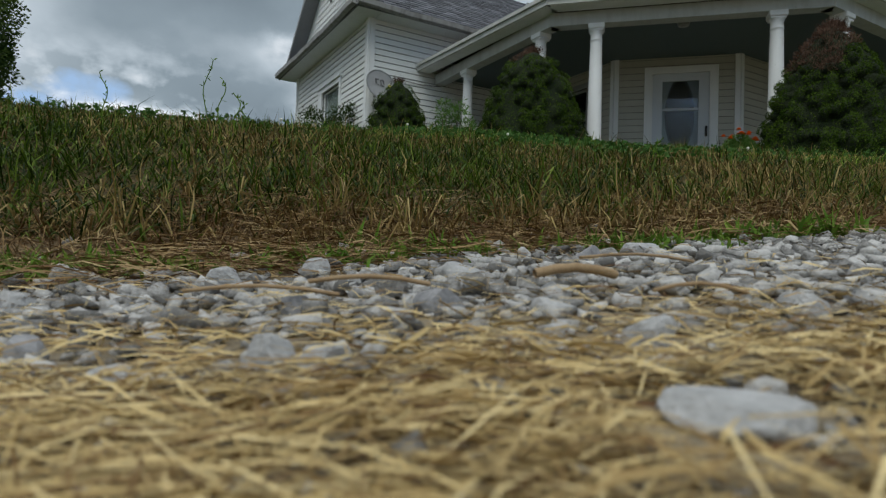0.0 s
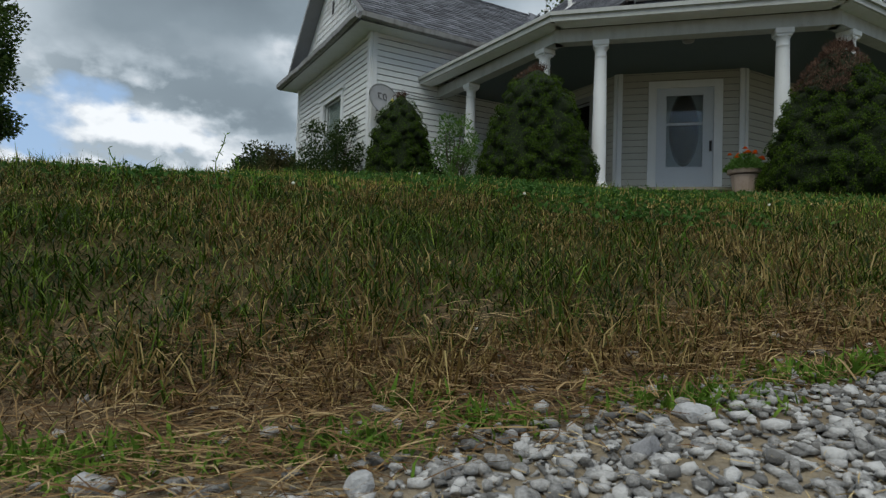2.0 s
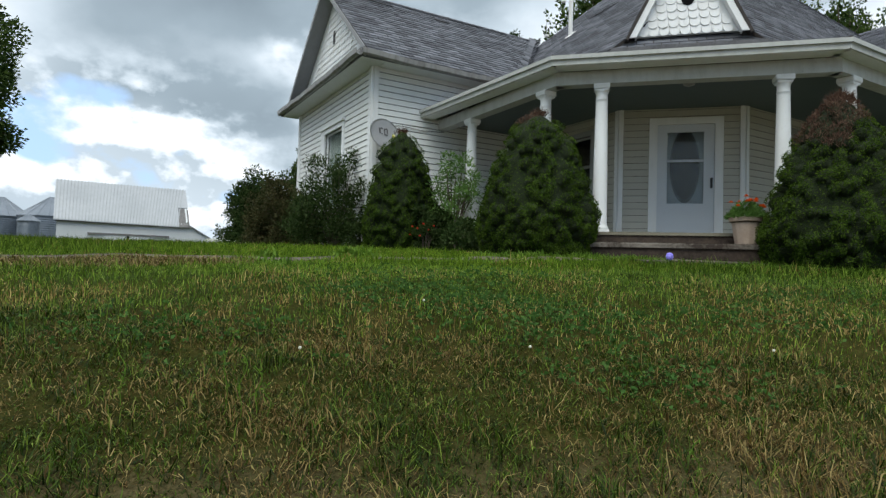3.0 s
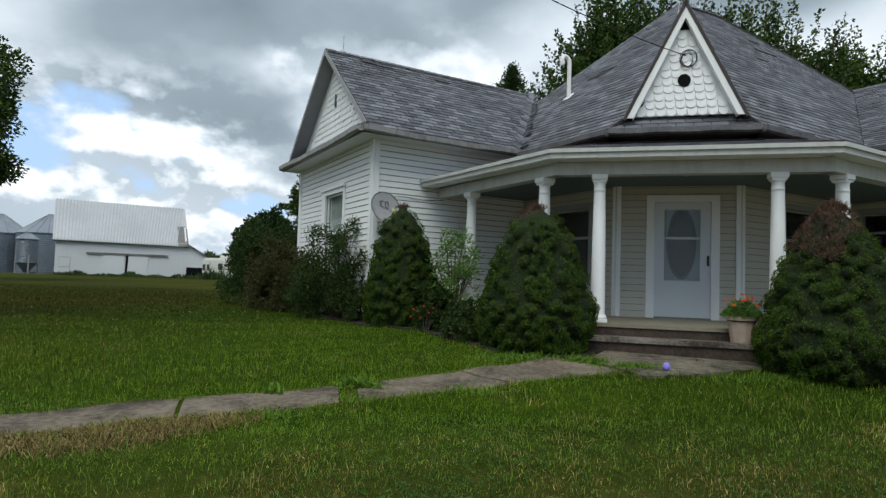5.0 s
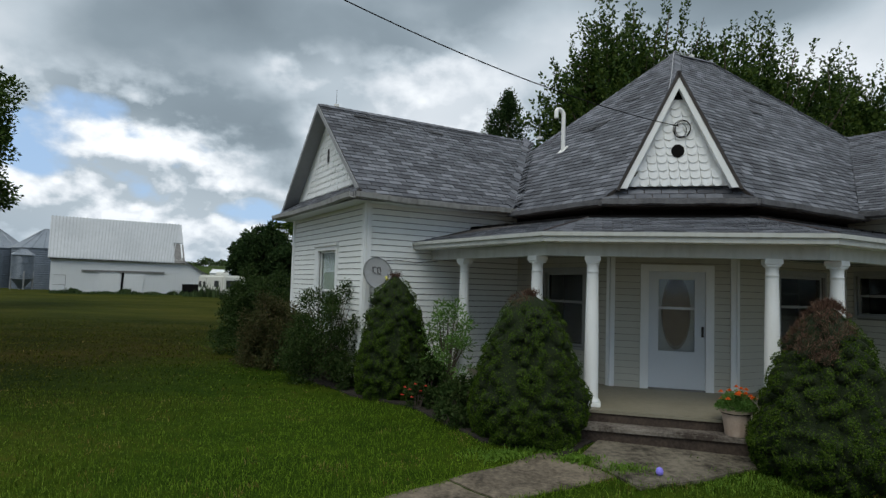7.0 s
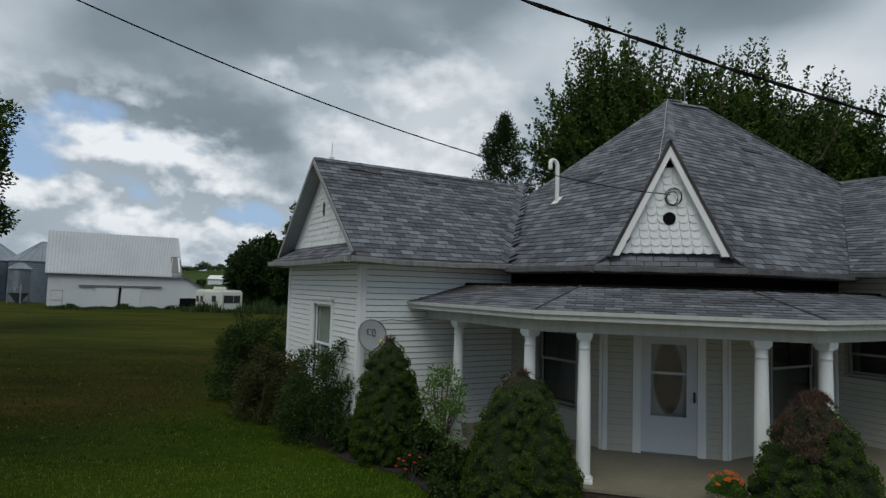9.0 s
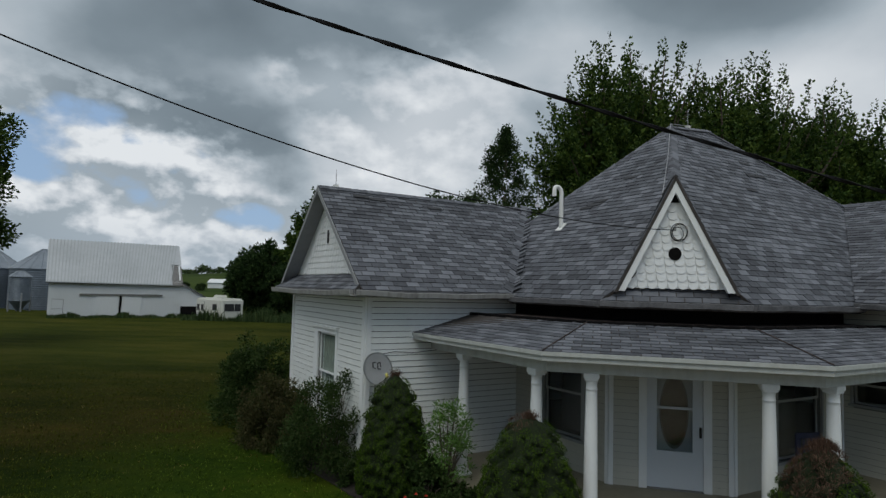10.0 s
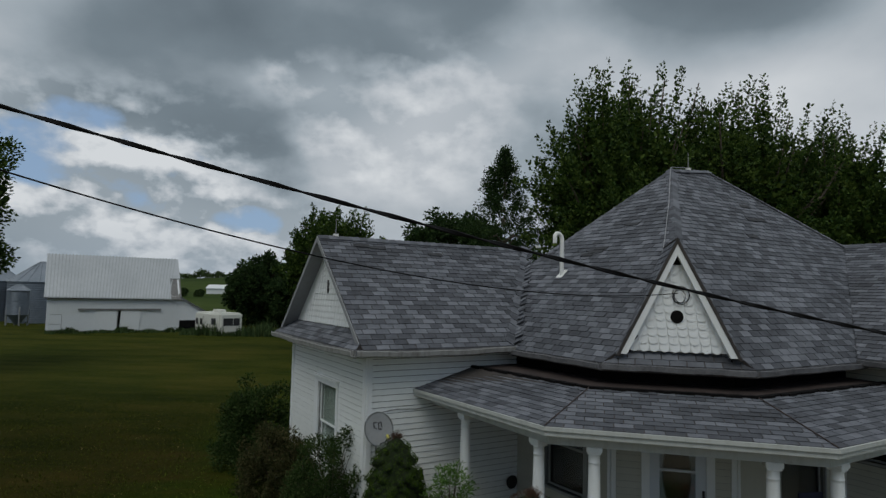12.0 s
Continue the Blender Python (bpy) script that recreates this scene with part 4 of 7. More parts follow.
for s in (-1, 1):
    bm = bmesh.new()
    lo, hi = gab(s * (GHALF + 0.06), GZ0 - 0.06, 0.16), gab(0, GZ1 + 0.02, 0.16)
    inn, top = gab(s * (GHALF - 0.10), GZ0 - 0.06, 0.16), gab(0, GZ1 - 0.26, 0.16)
    slab(bm, [lo, hi, top, inn], DIAG * 0.035)
    part("barge_board", bm, TRIM, gablet, "white barge board, paint peeling")
    bm = bmesh.new()
    slab(bm, [inn + DIAG * 0.035, top + DIAG * 0.035, top + DIAG * 0.17, inn + DIAG * 0.17], CROSS * s * 0.02)
    part("barge_soffit", bm, TRIM, gablet)
    pts = [gab(s * (GHALF + 0.08), GZ0 - 0.08, 0.17), gab(0, GZ1 + 0.05, 0.17), gab(0, GZ1 + 0.05, -1.9), gab(s * (GHALF + 0.08), GZ0 - 0.08, -1.2)]
    shingled("gablet_roof", pts, "steep shingled roof of the corner gable", 0, along=DIAG)
shingled("gablet_skirt", [C1, C2, (9.42, 6.22, 5.12), (7.86, 7.78, 5.12)], "narrow shingled skirt under the corner gable", 40)

# ---- the corner porch ----
FLOOR_POLY = [(5.70, 10.75), (5.70, 7.05), (8.50, 4.25), (13.18, 4.25), (13.18, 6.48), (9.57, 6.48), (8.08, 7.97), (8.08, 10.75)]
bm = bmesh.new()
prism(bm, FLOOR_POLY, 1.02, FLOOR_Z)
porch = hpart("porch_floor", bm, PORCHFLOOR, "tan painted concrete porch floor")
PE = 4.13
E0, E1, E2, E3 = (5.46, 10.77), (5.62, 6.93), (8.35, 4.20), (13.2, 4.20)
M0, M1, M2, M3 = (6.86, 10.77), (7.12, 7.55), (8.97, 5.70), (13.2, 5.70)
W0, W1, W2, W3 = (8.10, 10.77), (8.10, 7.98), (9.58, 6.50), (13.2, 6.50)
PM, PW = 4.51, 4.535
for k, (p, q, r, s) in enumerate(((E0, E1, M1, M0), (E1, E2, M2, M1), (E2, E3, M3, M2))):
    shingled("porch_roof", [(*p, PE), (*q, PE), (*r, PM), (*s, PM)], "low grey shingled porch roof", 300)
for p, q, r, s in ((M0, M1, W1, W0), (M1, M2, W2, W1), (M2, M3, W3, W2)):
    bm = bmesh.new()
    slab(bm, [(*p, PM + 0.012), (*q, PM + 0.012), (*r, PW), (*s, PW)], (0, 0, -0.05))
    hpart("tarred_roof_strip", bm, TAR, "dark tarred strip where the porch roof meets the house")
# Added black strips over the wall tops stand in for deep eave shade.
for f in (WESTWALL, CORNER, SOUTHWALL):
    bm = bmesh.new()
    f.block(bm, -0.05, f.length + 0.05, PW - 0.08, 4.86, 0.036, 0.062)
    hpart("eave_shade_band", bm, SHADETAR, "black band standing in for the shade under the eaves")
for p, q in ((M0, M1), (M1, M2), (M2, M3)):
    f = Face(p, q)
    bm = bmesh.new()
    n = 22
    for i in range(n):
        w = 0.045 + 0.02 * math.sin(i * 2.1) + 0.012 * math.sin(i * 5.3)
        f.block(bm, f.length * i / n - 0.002, f.length * (i + 1) / n, PM - 0.02, PM + 0.036 + 0.004 * math.sin(i * 3.1), -0.05, w + 0.01)
    hpart("tar_seam", bm, SHADETAR, "ragged black tar seam")
for p, q in ((E1, M1), (E2, M2)):
    p, q = Vector((*p, PE + 0.022)), Vector((*q, PM + 0.022))
    bm = bmesh.new()
    tube(bm, p, q, 0.011, 0.011, 5)
    hpart("hip_joint", bm, TAR)

for p, q in ((E0, E1), (E1, E2), (E2, E3)):
    f = Face(p, q)
    bm = bmesh.new()
    f.block(bm, -0.01, f.length + 0.01, PE - 0.135, PE - 0.012, -0.03, 0.0)
    fascia = hpart("porch_fascia", bm, EAVETRIM)
    bm = bmesh.new()
    f.block(bm, -0.02, f.length + 0.02, PE - 0.055, PE + 0.004, 0.002, 0.035)
    part("drip_edge", bm, EAVETRIM, fascia)
    bm = bmesh.new()
    f.block(bm, 0.05, f.length - 0.05, PE - 0.14, PE - 0.12, -0.28, -0.03)
    part("soffit", bm, TRIM, fascia)
B0, B1, B2, B3 = (5.98, 10.77), (5.98, 7.18), (8.63, 4.53), (13.2, 4.53)
for p, q in ((B0, B1), (B1, B2), (B2, B3)):
    f = Face(p, q)
    bm = bmesh.new()
    f.block(bm, -0.04, f.length + 0.04, 3.80, PE - 0.13, -0.10, 0.10)
    hpart("porch_beam", bm, EAVETRIM, "white boxed porch beam, paint weathered")
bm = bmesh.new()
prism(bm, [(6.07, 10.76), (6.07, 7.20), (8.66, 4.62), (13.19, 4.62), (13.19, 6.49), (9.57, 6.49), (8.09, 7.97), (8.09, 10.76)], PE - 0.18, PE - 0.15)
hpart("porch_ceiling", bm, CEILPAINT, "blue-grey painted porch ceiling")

COLUMN_SLIM = 0.88
COLUMN = [(0.140, 0.05), (0.150, 0.065), (0.150, 0.085), (0.134, 0.10), (0.124, 0.115), (0.122, 0.14), (0.120, 0.5), (0.117, 0.9), (0.110, 1.4), (0.099, 1.95), (0.098, 1.985), (0.105, 1.99), (0.105, 2.005), (0.097, 2.012), (0.096, 2.09), (0.108, 2.115), (0.116, 2.13)]


def column(b, a, turn):
    bm = bmesh.new()
    lathe(bm, [(r * COLUMN_SLIM, z) for r, z in COLUMN], (0, 0, 0), 28)
    col = part("column", bm, TRIM, house, "round white porch column with chipped paint", True)
    col.matrix_basis = Matrix.Translation(Vector((b, a, FLOOR_Z)) - BASE) @ pose(0, 0, 0, 0, 0, turn)
    for name, w, z0, z1 in (("plinth", 0.145, 0.0, 0.052), ("capital", 0.102, 2.125, 2.155), ("abacus", 0.118, 2.157, 2.235)):
        bm = bmesh.new()
        box(bm, -w, w, -w, w, z0, z1)
        bmesh.ops.bevel(bm, geom=bm.edges[:], offset=0.008, segments=2, affect="EDGES")
        part(name, bm, TRIM, col)


for b, a, turn in ((5.98, 9.64, 0), (5.98, 7.49, 0), (6.43, 6.73, 45), (8.17, 4.99, 45), (8.97, 4.53, 0)):
    column(b, a, turn)


def strip(t0, t1, s0, s1):
    """A plan rectangle square to the cut corner: t across, s = b + a."""
    r = math.sqrt(2)
    return [((s + t * r) / 2, (s - t * r) / 2) for t, s in ((t0, s0), (t1, s0), (t1, s1), (t0, s1))]


def house_thing(name, bm, mat, label, category, kind=""):
    ob = part(name, bm, mat, None, "", False)
    ob.matrix_world = pose(0, 0, 0, 0, 0, 30)
    return tagged(ob, label, category, kind=kind)


for k in range(3):
    f = Face(FLOOR_POLY[k], FLOOR_POLY[k + 1])
    bm = bmesh.new()
    f.block(bm, 0.0, f.length, 1.03, FLOOR_Z - 0.045, 0.001, 0.006)
    part("edge_face", bm, STEPFACE, porch, "dark stained concrete edge of the porch")
    bm = bmesh.new()
    f.block(bm, -0.012, f.length + 0.012, FLOOR_Z - 0.045, FLOOR_Z - 0.004, 0.001, 0.03)
    part("nosing", bm, PORCHFLOOR, porch)
bm = bmesh.new()
prism(bm, strip(-0.55, 2.45, 12.34, 12.72), 0.98, 1.335)
step = house_thing("porch_step", bm, STEPFACE, "worn stained concrete step up to the porch", "step")
bm = bmesh.new()
prism(bm, strip(-0.57, 2.47, 12.29, 12.72), 1.336, 1.405)
bmesh.ops.bevel(bm, geom=[e for e in bm.edges if min(v.co.z for v in e.verts) > 1.4], offset=0.018, segments=3, affect="EDGES")
part("tread", bm, TREAD, step, "worn pale tread")

# ---- walkway ----


def gz(x, y):
    return float(land(x, y))


def ground_slab(poly, lift=0.02, thick=0.12):
    """A paving slab that follows the lie of the land."""
    bm = bmesh.new()
    top = [(x, y, float(land(x, y)) + lift) for x, y in poly]
    slab(bm, top, (0, 0, -thick))
    bmesh.ops.bevel(bm, geom=[e for e in bm.edges if all(v.co.z > min(p[2] for p in top) - 0.05 for v in e.verts)], offset=0.012, segments=2, affect="EDGES")
    return bm


PAD = [(6.10, 6.25), (7.62, 4.73), (7.36, 4.56), (6.6, 4.60), (5.81, 4.62), (5.28, 4.76), (5.30, 5.42), (5.45, 5.90)]
pad = part("concrete_pad", ground_slab([plan(b, a)[:2] for b, a in PAD][::-1], 0.035, 0.15), PADSTONE)
tagged(pad, "cracked stained concrete pad before the steps", "pavement", kind="structure")


def bent_slab(a, b, c, d, lift, n=10, m=5, thick=0.14):
    """A slab between four plan corners that follows the ground."""
    bm = bmesh.new()
    top, low = [], []
    for i in range(n + 1):
        for j in range(m + 1):
            p = a.lerp(b, i / n).lerp(d.lerp(c, i / n), j / m)
            z = gz(p.x, p.y) + lift
            top.append(bm.verts.new((p.x, p.y, z)))
            low.append(bm.verts.new((p.x, p.y, z - thick)))
    k = m + 1
    for i in range(n):
        for j in range(m):
            q = i * k + j
            bm.faces.new((top[q], top[q + 1], top[q + k + 1], top[q + k]))
            bm.faces.new((low[q], low[q + k], low[q + k + 1], low[q + 1]))
    rim = [i * k for i in range(n + 1)] + [n * k + j for j in range(1, k)] + [i * k + m for i in range(n - 1, -1, -1)] + [j for j in range(m - 1, 0, -1)]
    for p, q in zip(rim, rim[1:] + rim[:1]):
        bm.faces.new((top[p], top[q], low[q], low[p]))
    return bm


walkway = thing("walkway", (-1.0, 5.7, 1.03), 0, "cracked grey concrete garden path across the lawn", "path", kind="structure")
LEFT_EDGE = [(-8.6, 2.1), (-6.3, 3.32), (-4.2, 4.42), (-2.46, 5.34), (-1.16, 5.98)]
RIGHT_EDGE = [(-8.2, 1.5), (-5.9, 2.8), (-3.8, 4.0), (-2.27, 4.76), (-1.04, 5.33)]
LEFT2, RIGHT2 = [(-1.02, 6.05), (0.05, 6.90), (1.36, 7.93)], [(-0.90, 5.38), (0.62, 6.30), (2.08, 7.14)]
for le, ri in ((LEFT_EDGE, RIGHT_EDGE), (LEFT2, RIGHT2)):
    for i in range(len(le) - 1):
        k = 0.012
        a, b, c, d = [Vector(p) for p in (le[i], le[i + 1], ri[i + 1], ri[i])]
        b, c, a, d = b + (a - b) * k, c + (d - c) * k, a + (b - a) * k, d + (c - d) * k
        ob = part("slab", bent_slab(d, c, b, a, 0.012 + 0.004 * (i % 2)), CONCRETE, walkway)
        ob.matrix_parent_inverse = walkway.matrix_world.inverted()

bed = bmesh.new()
BED = [(4.25, 15.6), (4.25, 10.95), (5.7, 10.7), (5.7, 7.3), (6.1, 6.3), (5.25, 5.95), (4.6, 6.9), (4.55, 9.0), (4.0, 10.2), (3.8, 12.0), (3.7, 15.4), (3.8, 17.0), (4.3, 17.0)]
slab(bed, [(p[0], p[1], float(land(p[0], p[1])) + 0.03) for p in [plan(b, a) for b, a in BED]][::-1], (0, 0, -0.1))
tagged(part("planting_bed", bed, MULCH), "dark mulch planting bed along the house", "planting bed", kind="structure")

# ---- plants ----


def unit(v):
    return v / np.maximum(np.linalg.norm(v, axis=-1, keepdims=True), 1e-9)


def leaf_quads(centres, out, length, width, rng):
    """Diamond leaves at centres, pointing roughly along out."""
    n = len(centres)
    d = unit(out + rng.normal(0, 0.45, (n, 3)))
    side = unit(np.cross(d, rng.normal(0, 1, (n, 3))))
    ln, wd = np.broadcast_to(length, n)[:, None], np.broadcast_to(width, n)[:, None]
    fold = unit(np.cross(side, d)) * wd * 0.25
    v = np.stack([centres, centres + d * ln * 0.45 + side * wd / 2 + fold, centres + d * ln, centres + d * ln * 0.45 - side * wd / 2 + fold], 1)
    return v.reshape(-1, 3), np.arange(4 * n).reshape(n, 4)


def spruce(name, x, y, z0, height, radius, seed, dead=0.0, label="", tip=0.6):
    """A dwarf spruce: a cone of rounded lumps of dense short needles, with a dead brown top if asked."""
    rng = np.random.default_rng(seed)
    ob = thing(name, (x, y, z0), 0, label, "shrub", "conical spruces by the porch")
    nt, nh = 170, 115
    th = np.linspace(0, 2 * np.pi, nt, endpoint=False)[None, :]
    hh = np.linspace(0, 1, nh)[:, None]

    def cone(h):
        return radius * np.minimum(1.0, np.maximum(1.0 - h, 0.0) ** tip * 1.16) * np.where(h < 0.16, 0.84 + 1.0 * h, 1.0)

    base = np.maximum(cone(hh), 0.012) * (1 + 0.03 * np.sin(th * 3 + hh * 7 + seed) + 0.02 * np.sin(th * 5 - hh * 11))
    lump = np.zeros((nh, nt))
    count = int(430 * radius * height / 1.8)
    for lt, lh, tl, wd, bold in zip(np.arange(count) * 2.39996 + rng.normal(0, 0.3, count), np.sort(1 - np.sqrt(rng.uniform(0.0, 1.0, count))), rng.uniform(0.055, 0.105, count), rng.uniform(0.05, 0.10, count), rng.uniform(0.55, 1.0, count)):
        dt = np.abs((th - lt + np.pi) % (2 * np.pi) - np.pi) * np.maximum(base, 0.08)
        lump = np.maximum(lump, bold * np.sqrt(np.clip(1 - (dt / wd) ** 2 - ((hh - lh) * height / tl) ** 2, 0, 1)))
    grid = base * 0.855 + 0.15 * lump * np.clip(base / 0.45, 0.12, 1)
    slope_t = (np.roll(grid, -1, 1) - np.roll(grid, 1, 1)) * nt / (4 * np.pi) / np.maximum(grid, 0.03)
    slope_h = np.gradient(grid, height / (nh - 1), axis=0)
    flat_th, flat_h = np.broadcast_to(th, grid.shape).ravel(), np.broadcast_to(hh, grid.shape).ravel()
    r = np.maximum(grid.ravel() - 0.035, 0.008)
    v = np.stack([r * np.cos(flat_th), r * np.sin(flat_th), flat_h * height * 0.985], 1)
    i = np.arange(nh - 1)[:, None] * nt + np.arange(nt)[None, :]
    j = np.arange(nh - 1)[:, None] * nt + (np.arange(nt)[None, :] + 1) % nt
    f = np.stack([i, j, j + nt, i + nt], -1).reshape(-1, 4)
    soup("core", v, f, SPRUCECORE, ob, "dark inner body, crease shade put into its colour", True)
    n = 80000
    h = 1 - np.sqrt(rng.uniform(0, 1, n))
    h = np.where(rng.uniform(0, 1, n) < 0.2, rng.uniform(0, 1, n), h)
    t = rng.uniform(0, 2 * np.pi, n)
    a, b = np.clip((h * (nh - 1)).astype(int), 0, nh - 1), (t / (2 * np.pi) * nt).astype(int) % nt
    ok = rng.uniform(0, 1, n) < 0.13 + 1.05 * lump[a, b]
    h, t, a, b = h[ok], t[ok], a[ok], b[ok]
    n = len(h)
    r = grid[a, b] - rng.uniform(0.0, 0.025, n)
    c = np.stack([r * np.cos(t), r * np.sin(t), h * height], 1)
    er, et = np.stack([np.cos(t), np.sin(t), 0 * t], 1), np.stack([-np.sin(t), np.cos(t), 0 * t], 1)
    face = unit(er - et * slope_t[a, b][:, None] - np.array([[0, 0, 1.0]]) * slope_h[a, b][:, None])
    brown = np.zeros(n, bool)
    if dead:
        front = np.cos(t + 2.6) + 0.18 * np.sin(5 * t + 9 * h)
        brown = (h > 1 - dead * (0.22 + 0.80 * front)) | (h > 1 - 0.22 * dead - 0.02)

    def tufts(sel, length, width, rise):
        """Short needles that lie along the lumps, tips lifted."""
        k = int(sel.sum())
        q = unit(face[sel] + rng.normal(0, 0.35, (k, 3)))
        d = unit(np.cross(q, rng.normal(0, 1, (k, 3)))) + q * 0.55 + (0, 0, rise)
        side = unit(np.cross(d, q))
        ln, d = length * rng.uniform(0.6, 1.4, (k, 1)), unit(d)
        vv = np.stack([c[sel], c[sel] + d * ln * 0.45 + side * width / 2, c[sel] + d * ln, c[sel] + d * ln * 0.45 - side * width / 2], 1)
        return vv.reshape(-1, 3), np.arange(4 * k).reshape(k, 4)

    soup("needles", *tufts(~brown, 0.028, 0.012, 0.15), SPRUCE, ob, "dense green needles")
    if brown.any():
        soup("dead_top", *tufts(brown, 0.06, 0.008, 0.8), DEADSPRUCE, ob, "dead reddish brown needles")
        k = int(120 + 900 * dead)
        a, q = rng.uniform(0, 6.28, k), np.sqrt(rng.uniform(0, 1, k)) * (0.06 + 0.25 * dead)
        root = np.stack([q * np.cos(a), q * np.sin(a), height * (0.985 - 0.30 * q / radius)], 1)
        vv, ff = leaf_quads(root, np.stack([0.5 * np.cos(a), 0.5 * np.sin(a), 1.6 + 0 * a], 1), rng.uniform(0.06, 0.17, k), 0.007, rng)
        soup("bare_tip", vv, ff, DEADSPRUCE, ob, "bare grey-brown twigs at the tip")
    return ob


spruce("dwarf_spruce", -0.92, 10.95, gz(-0.9, 10.95) + 0.02, 2.20, 0.66, 11, 0.05, "conical green dwarf spruce with a bare brown tip beside the wing", 0.46)
spruce("dwarf_spruce", 1.20, 8.62, gz(1.14, 8.62) + 0.02, 2.05, 0.86, 12, 0.10, "broad conical green dwarf spruce with a browned tip by the steps", 0.48)
spruce("dwarf_spruce", 4.70, 7.38, gz(4.78, 7.35) + 0.02, 2.14, 0.93, 13, 0.33, "broad conical green dwarf spruce with a large dead brown top", 0.64)


def bush(name, x, y, size, leaves, mat, seed, label, leaf=(0.05, 0.03), stems=14, group="", lumps=26, category="shrub", airy=0.0):
    """A leafy shrub: stems from the root and leaves in uneven clumps."""
    rng = np.random.default_rng(seed)
    z0 = gz(x, y) + 0.02
    ob = thing(name, (x, y, z0), 0, label, category, group)
    rx, ry, h = size
    tips = []
    for k in range(stems):
        bm = bmesh.new()
        a, q = rng.uniform(0, 6.28), rng.uniform(0.3, 0.95)
        tip = Vector((rx * q * math.cos(a), ry * q * math.sin(a), h * rng.uniform(0.55, 1.05 + 0.5 * min(airy, 0.4)) * (1 - 0.35 * q * q)))
        mid = tip * 0.5 + Vector((0, 0, h * 0.1))
        tube(bm, (0.04 * math.cos(a), 0.04 * math.sin(a), -0.05), mid, 0.014, 0.009, 5, False)
        tube(bm, mid, tip, 0.009, 0.003, 5, False)
        tips.append(tip)
        part("stem", bm, BARK, ob)
    cs = []
    for k in range(lumps):
        a, q = rng.uniform(0, 6.28), math.sqrt(rng.uniform(0.05, 1))
        top = (1 - 0.62 * q ** 2.2)
        cs.append((rx * q * math.cos(a) * 0.9, ry * q * math.sin(a) * 0.9, h * top * rng.uniform(0.06, 0.97)))
    cs = np.array(cs + [tuple(t) for t in tips] * (2 if airy else 1))
    pick = rng.integers(0, len(cs), leaves)
    off = rng.normal(0, 1, (leaves, 3))
    spread = (0.16 - 0.06 * airy) * max(rx, h * 0.5)
    c = cs[pick] + unit(off) * spread * rng.uniform(0.2, 1.35, leaves)[:, None]
    c[:, 2] = np.maximum(c[:, 2], 0.02)
    vv, ff = leaf_quads(c, unit(off) + (0, 0, 0.35), rng.uniform(0.7, 1.3, leaves) * leaf[0], rng.uniform(0.7, 1.3, leaves) * leaf[1], rng)
    soup("leaves", vv, ff, mat, ob)
    return ob


bush("leafy_shrub", -5.05, 16.5, (1.2, 1.1, 2.2), 24000, SHRUBLEAF, 21, "tall dark green leafy shrub by the house corner", (0.07, 0.04), lumps=110)
bush("leafy_shrub", -3.75, 14.1, (1.05, 0.9, 1.65), 20000, REDSHRUB, 22, "dull reddish green leafy shrub beside the wing", (0.06, 0.035), lumps=110)
bush("leafy_shrub", -2.28, 12.15, (1.08, 0.85, 1.75), 19000, SHRUBLEAF, 23, "loose green shrub with pale sprigs under the window", (0.05, 0.028), stems=34, lumps=120, airy=0.35)
bush("leafy_plant", 0.05, 10.75, (0.52, 0.42, 1.55), 2300, PALELEAF, 24, "tall pale green leafy plant by the porch", (0.085, 0.026), stems=34, lumps=34, category="plant", airy=0.5)
bush("leafy_plant", -1.62, 11.55, (0.5, 0.42, 0.95), 5000, SHRUBLEAF, 33, "low green leafy shrub filling the bed", (0.05, 0.028), stems=12, lumps=30, category="plant")
bush("leafy_plant", -2.95, 12.95, (0.62, 0.5, 1.05), 6500, REDSHRUB, 34, "low dull green shrub filling the bed", (0.05, 0.028), stems=12, lumps=36, category="plant")
bush("leafy_plant", -0.35, 10.75, (0.45, 0.4, 0.75), 3200, SHRUBLEAF, 35, "low green leafy plant in the bed", (0.06, 0.035), stems=10, lumps=22, category="plant")
bush("leafy_plant", -0.28, 10.35, (0.40, 0.38, 0.85), 1800, SHRUBLEAF, 25, "low green leafy plant in the bed", (0.08, 0.045), stems=10, lumps=12, category="plant")
bush("leafy_plant", 0.30, 9.75, (0.50, 0.42, 0.55), 2200, SHRUBLEAF, 26, "low green leafy plant in the bed", (0.07, 0.04), stems=10, lumps=14, category="plant")
bush("leafy_plant", 0.12, 9.05, (0.34, 0.3, 0.3), 900, SHRUBLEAF, 27, "low green leafy plant in the bed", (0.06, 0.035), stems=8, lumps=8, category="plant")


def flower_heads(ob, spots, radius, mat, label):
    for x, y, z in spots:
        bm = bmesh.new()
        for ring, (n, r, up) in enumerate(((9, radius, 0.25), (7, radius * 0.65, 0.6), (4, radius * 0.32, 0.9))):
            for i in range(n):
                a = 6.2832 * i / n + ring
                p = Vector((r * math.cos(a), r * math.sin(a), up * radius))
                s = Vector((-math.sin(a), math.cos(a), 0)) * radius * 0.36
                c = Vector((0, 0, up * radius * 0.4))
                vs = [bm.verts.new(Vector((x, y, z)) + q) for q in (c, p * 0.7 + s, p, p * 0.7 - s)]
                bm.faces.new(vs)
        part("flower", bm, mat, ob, label)


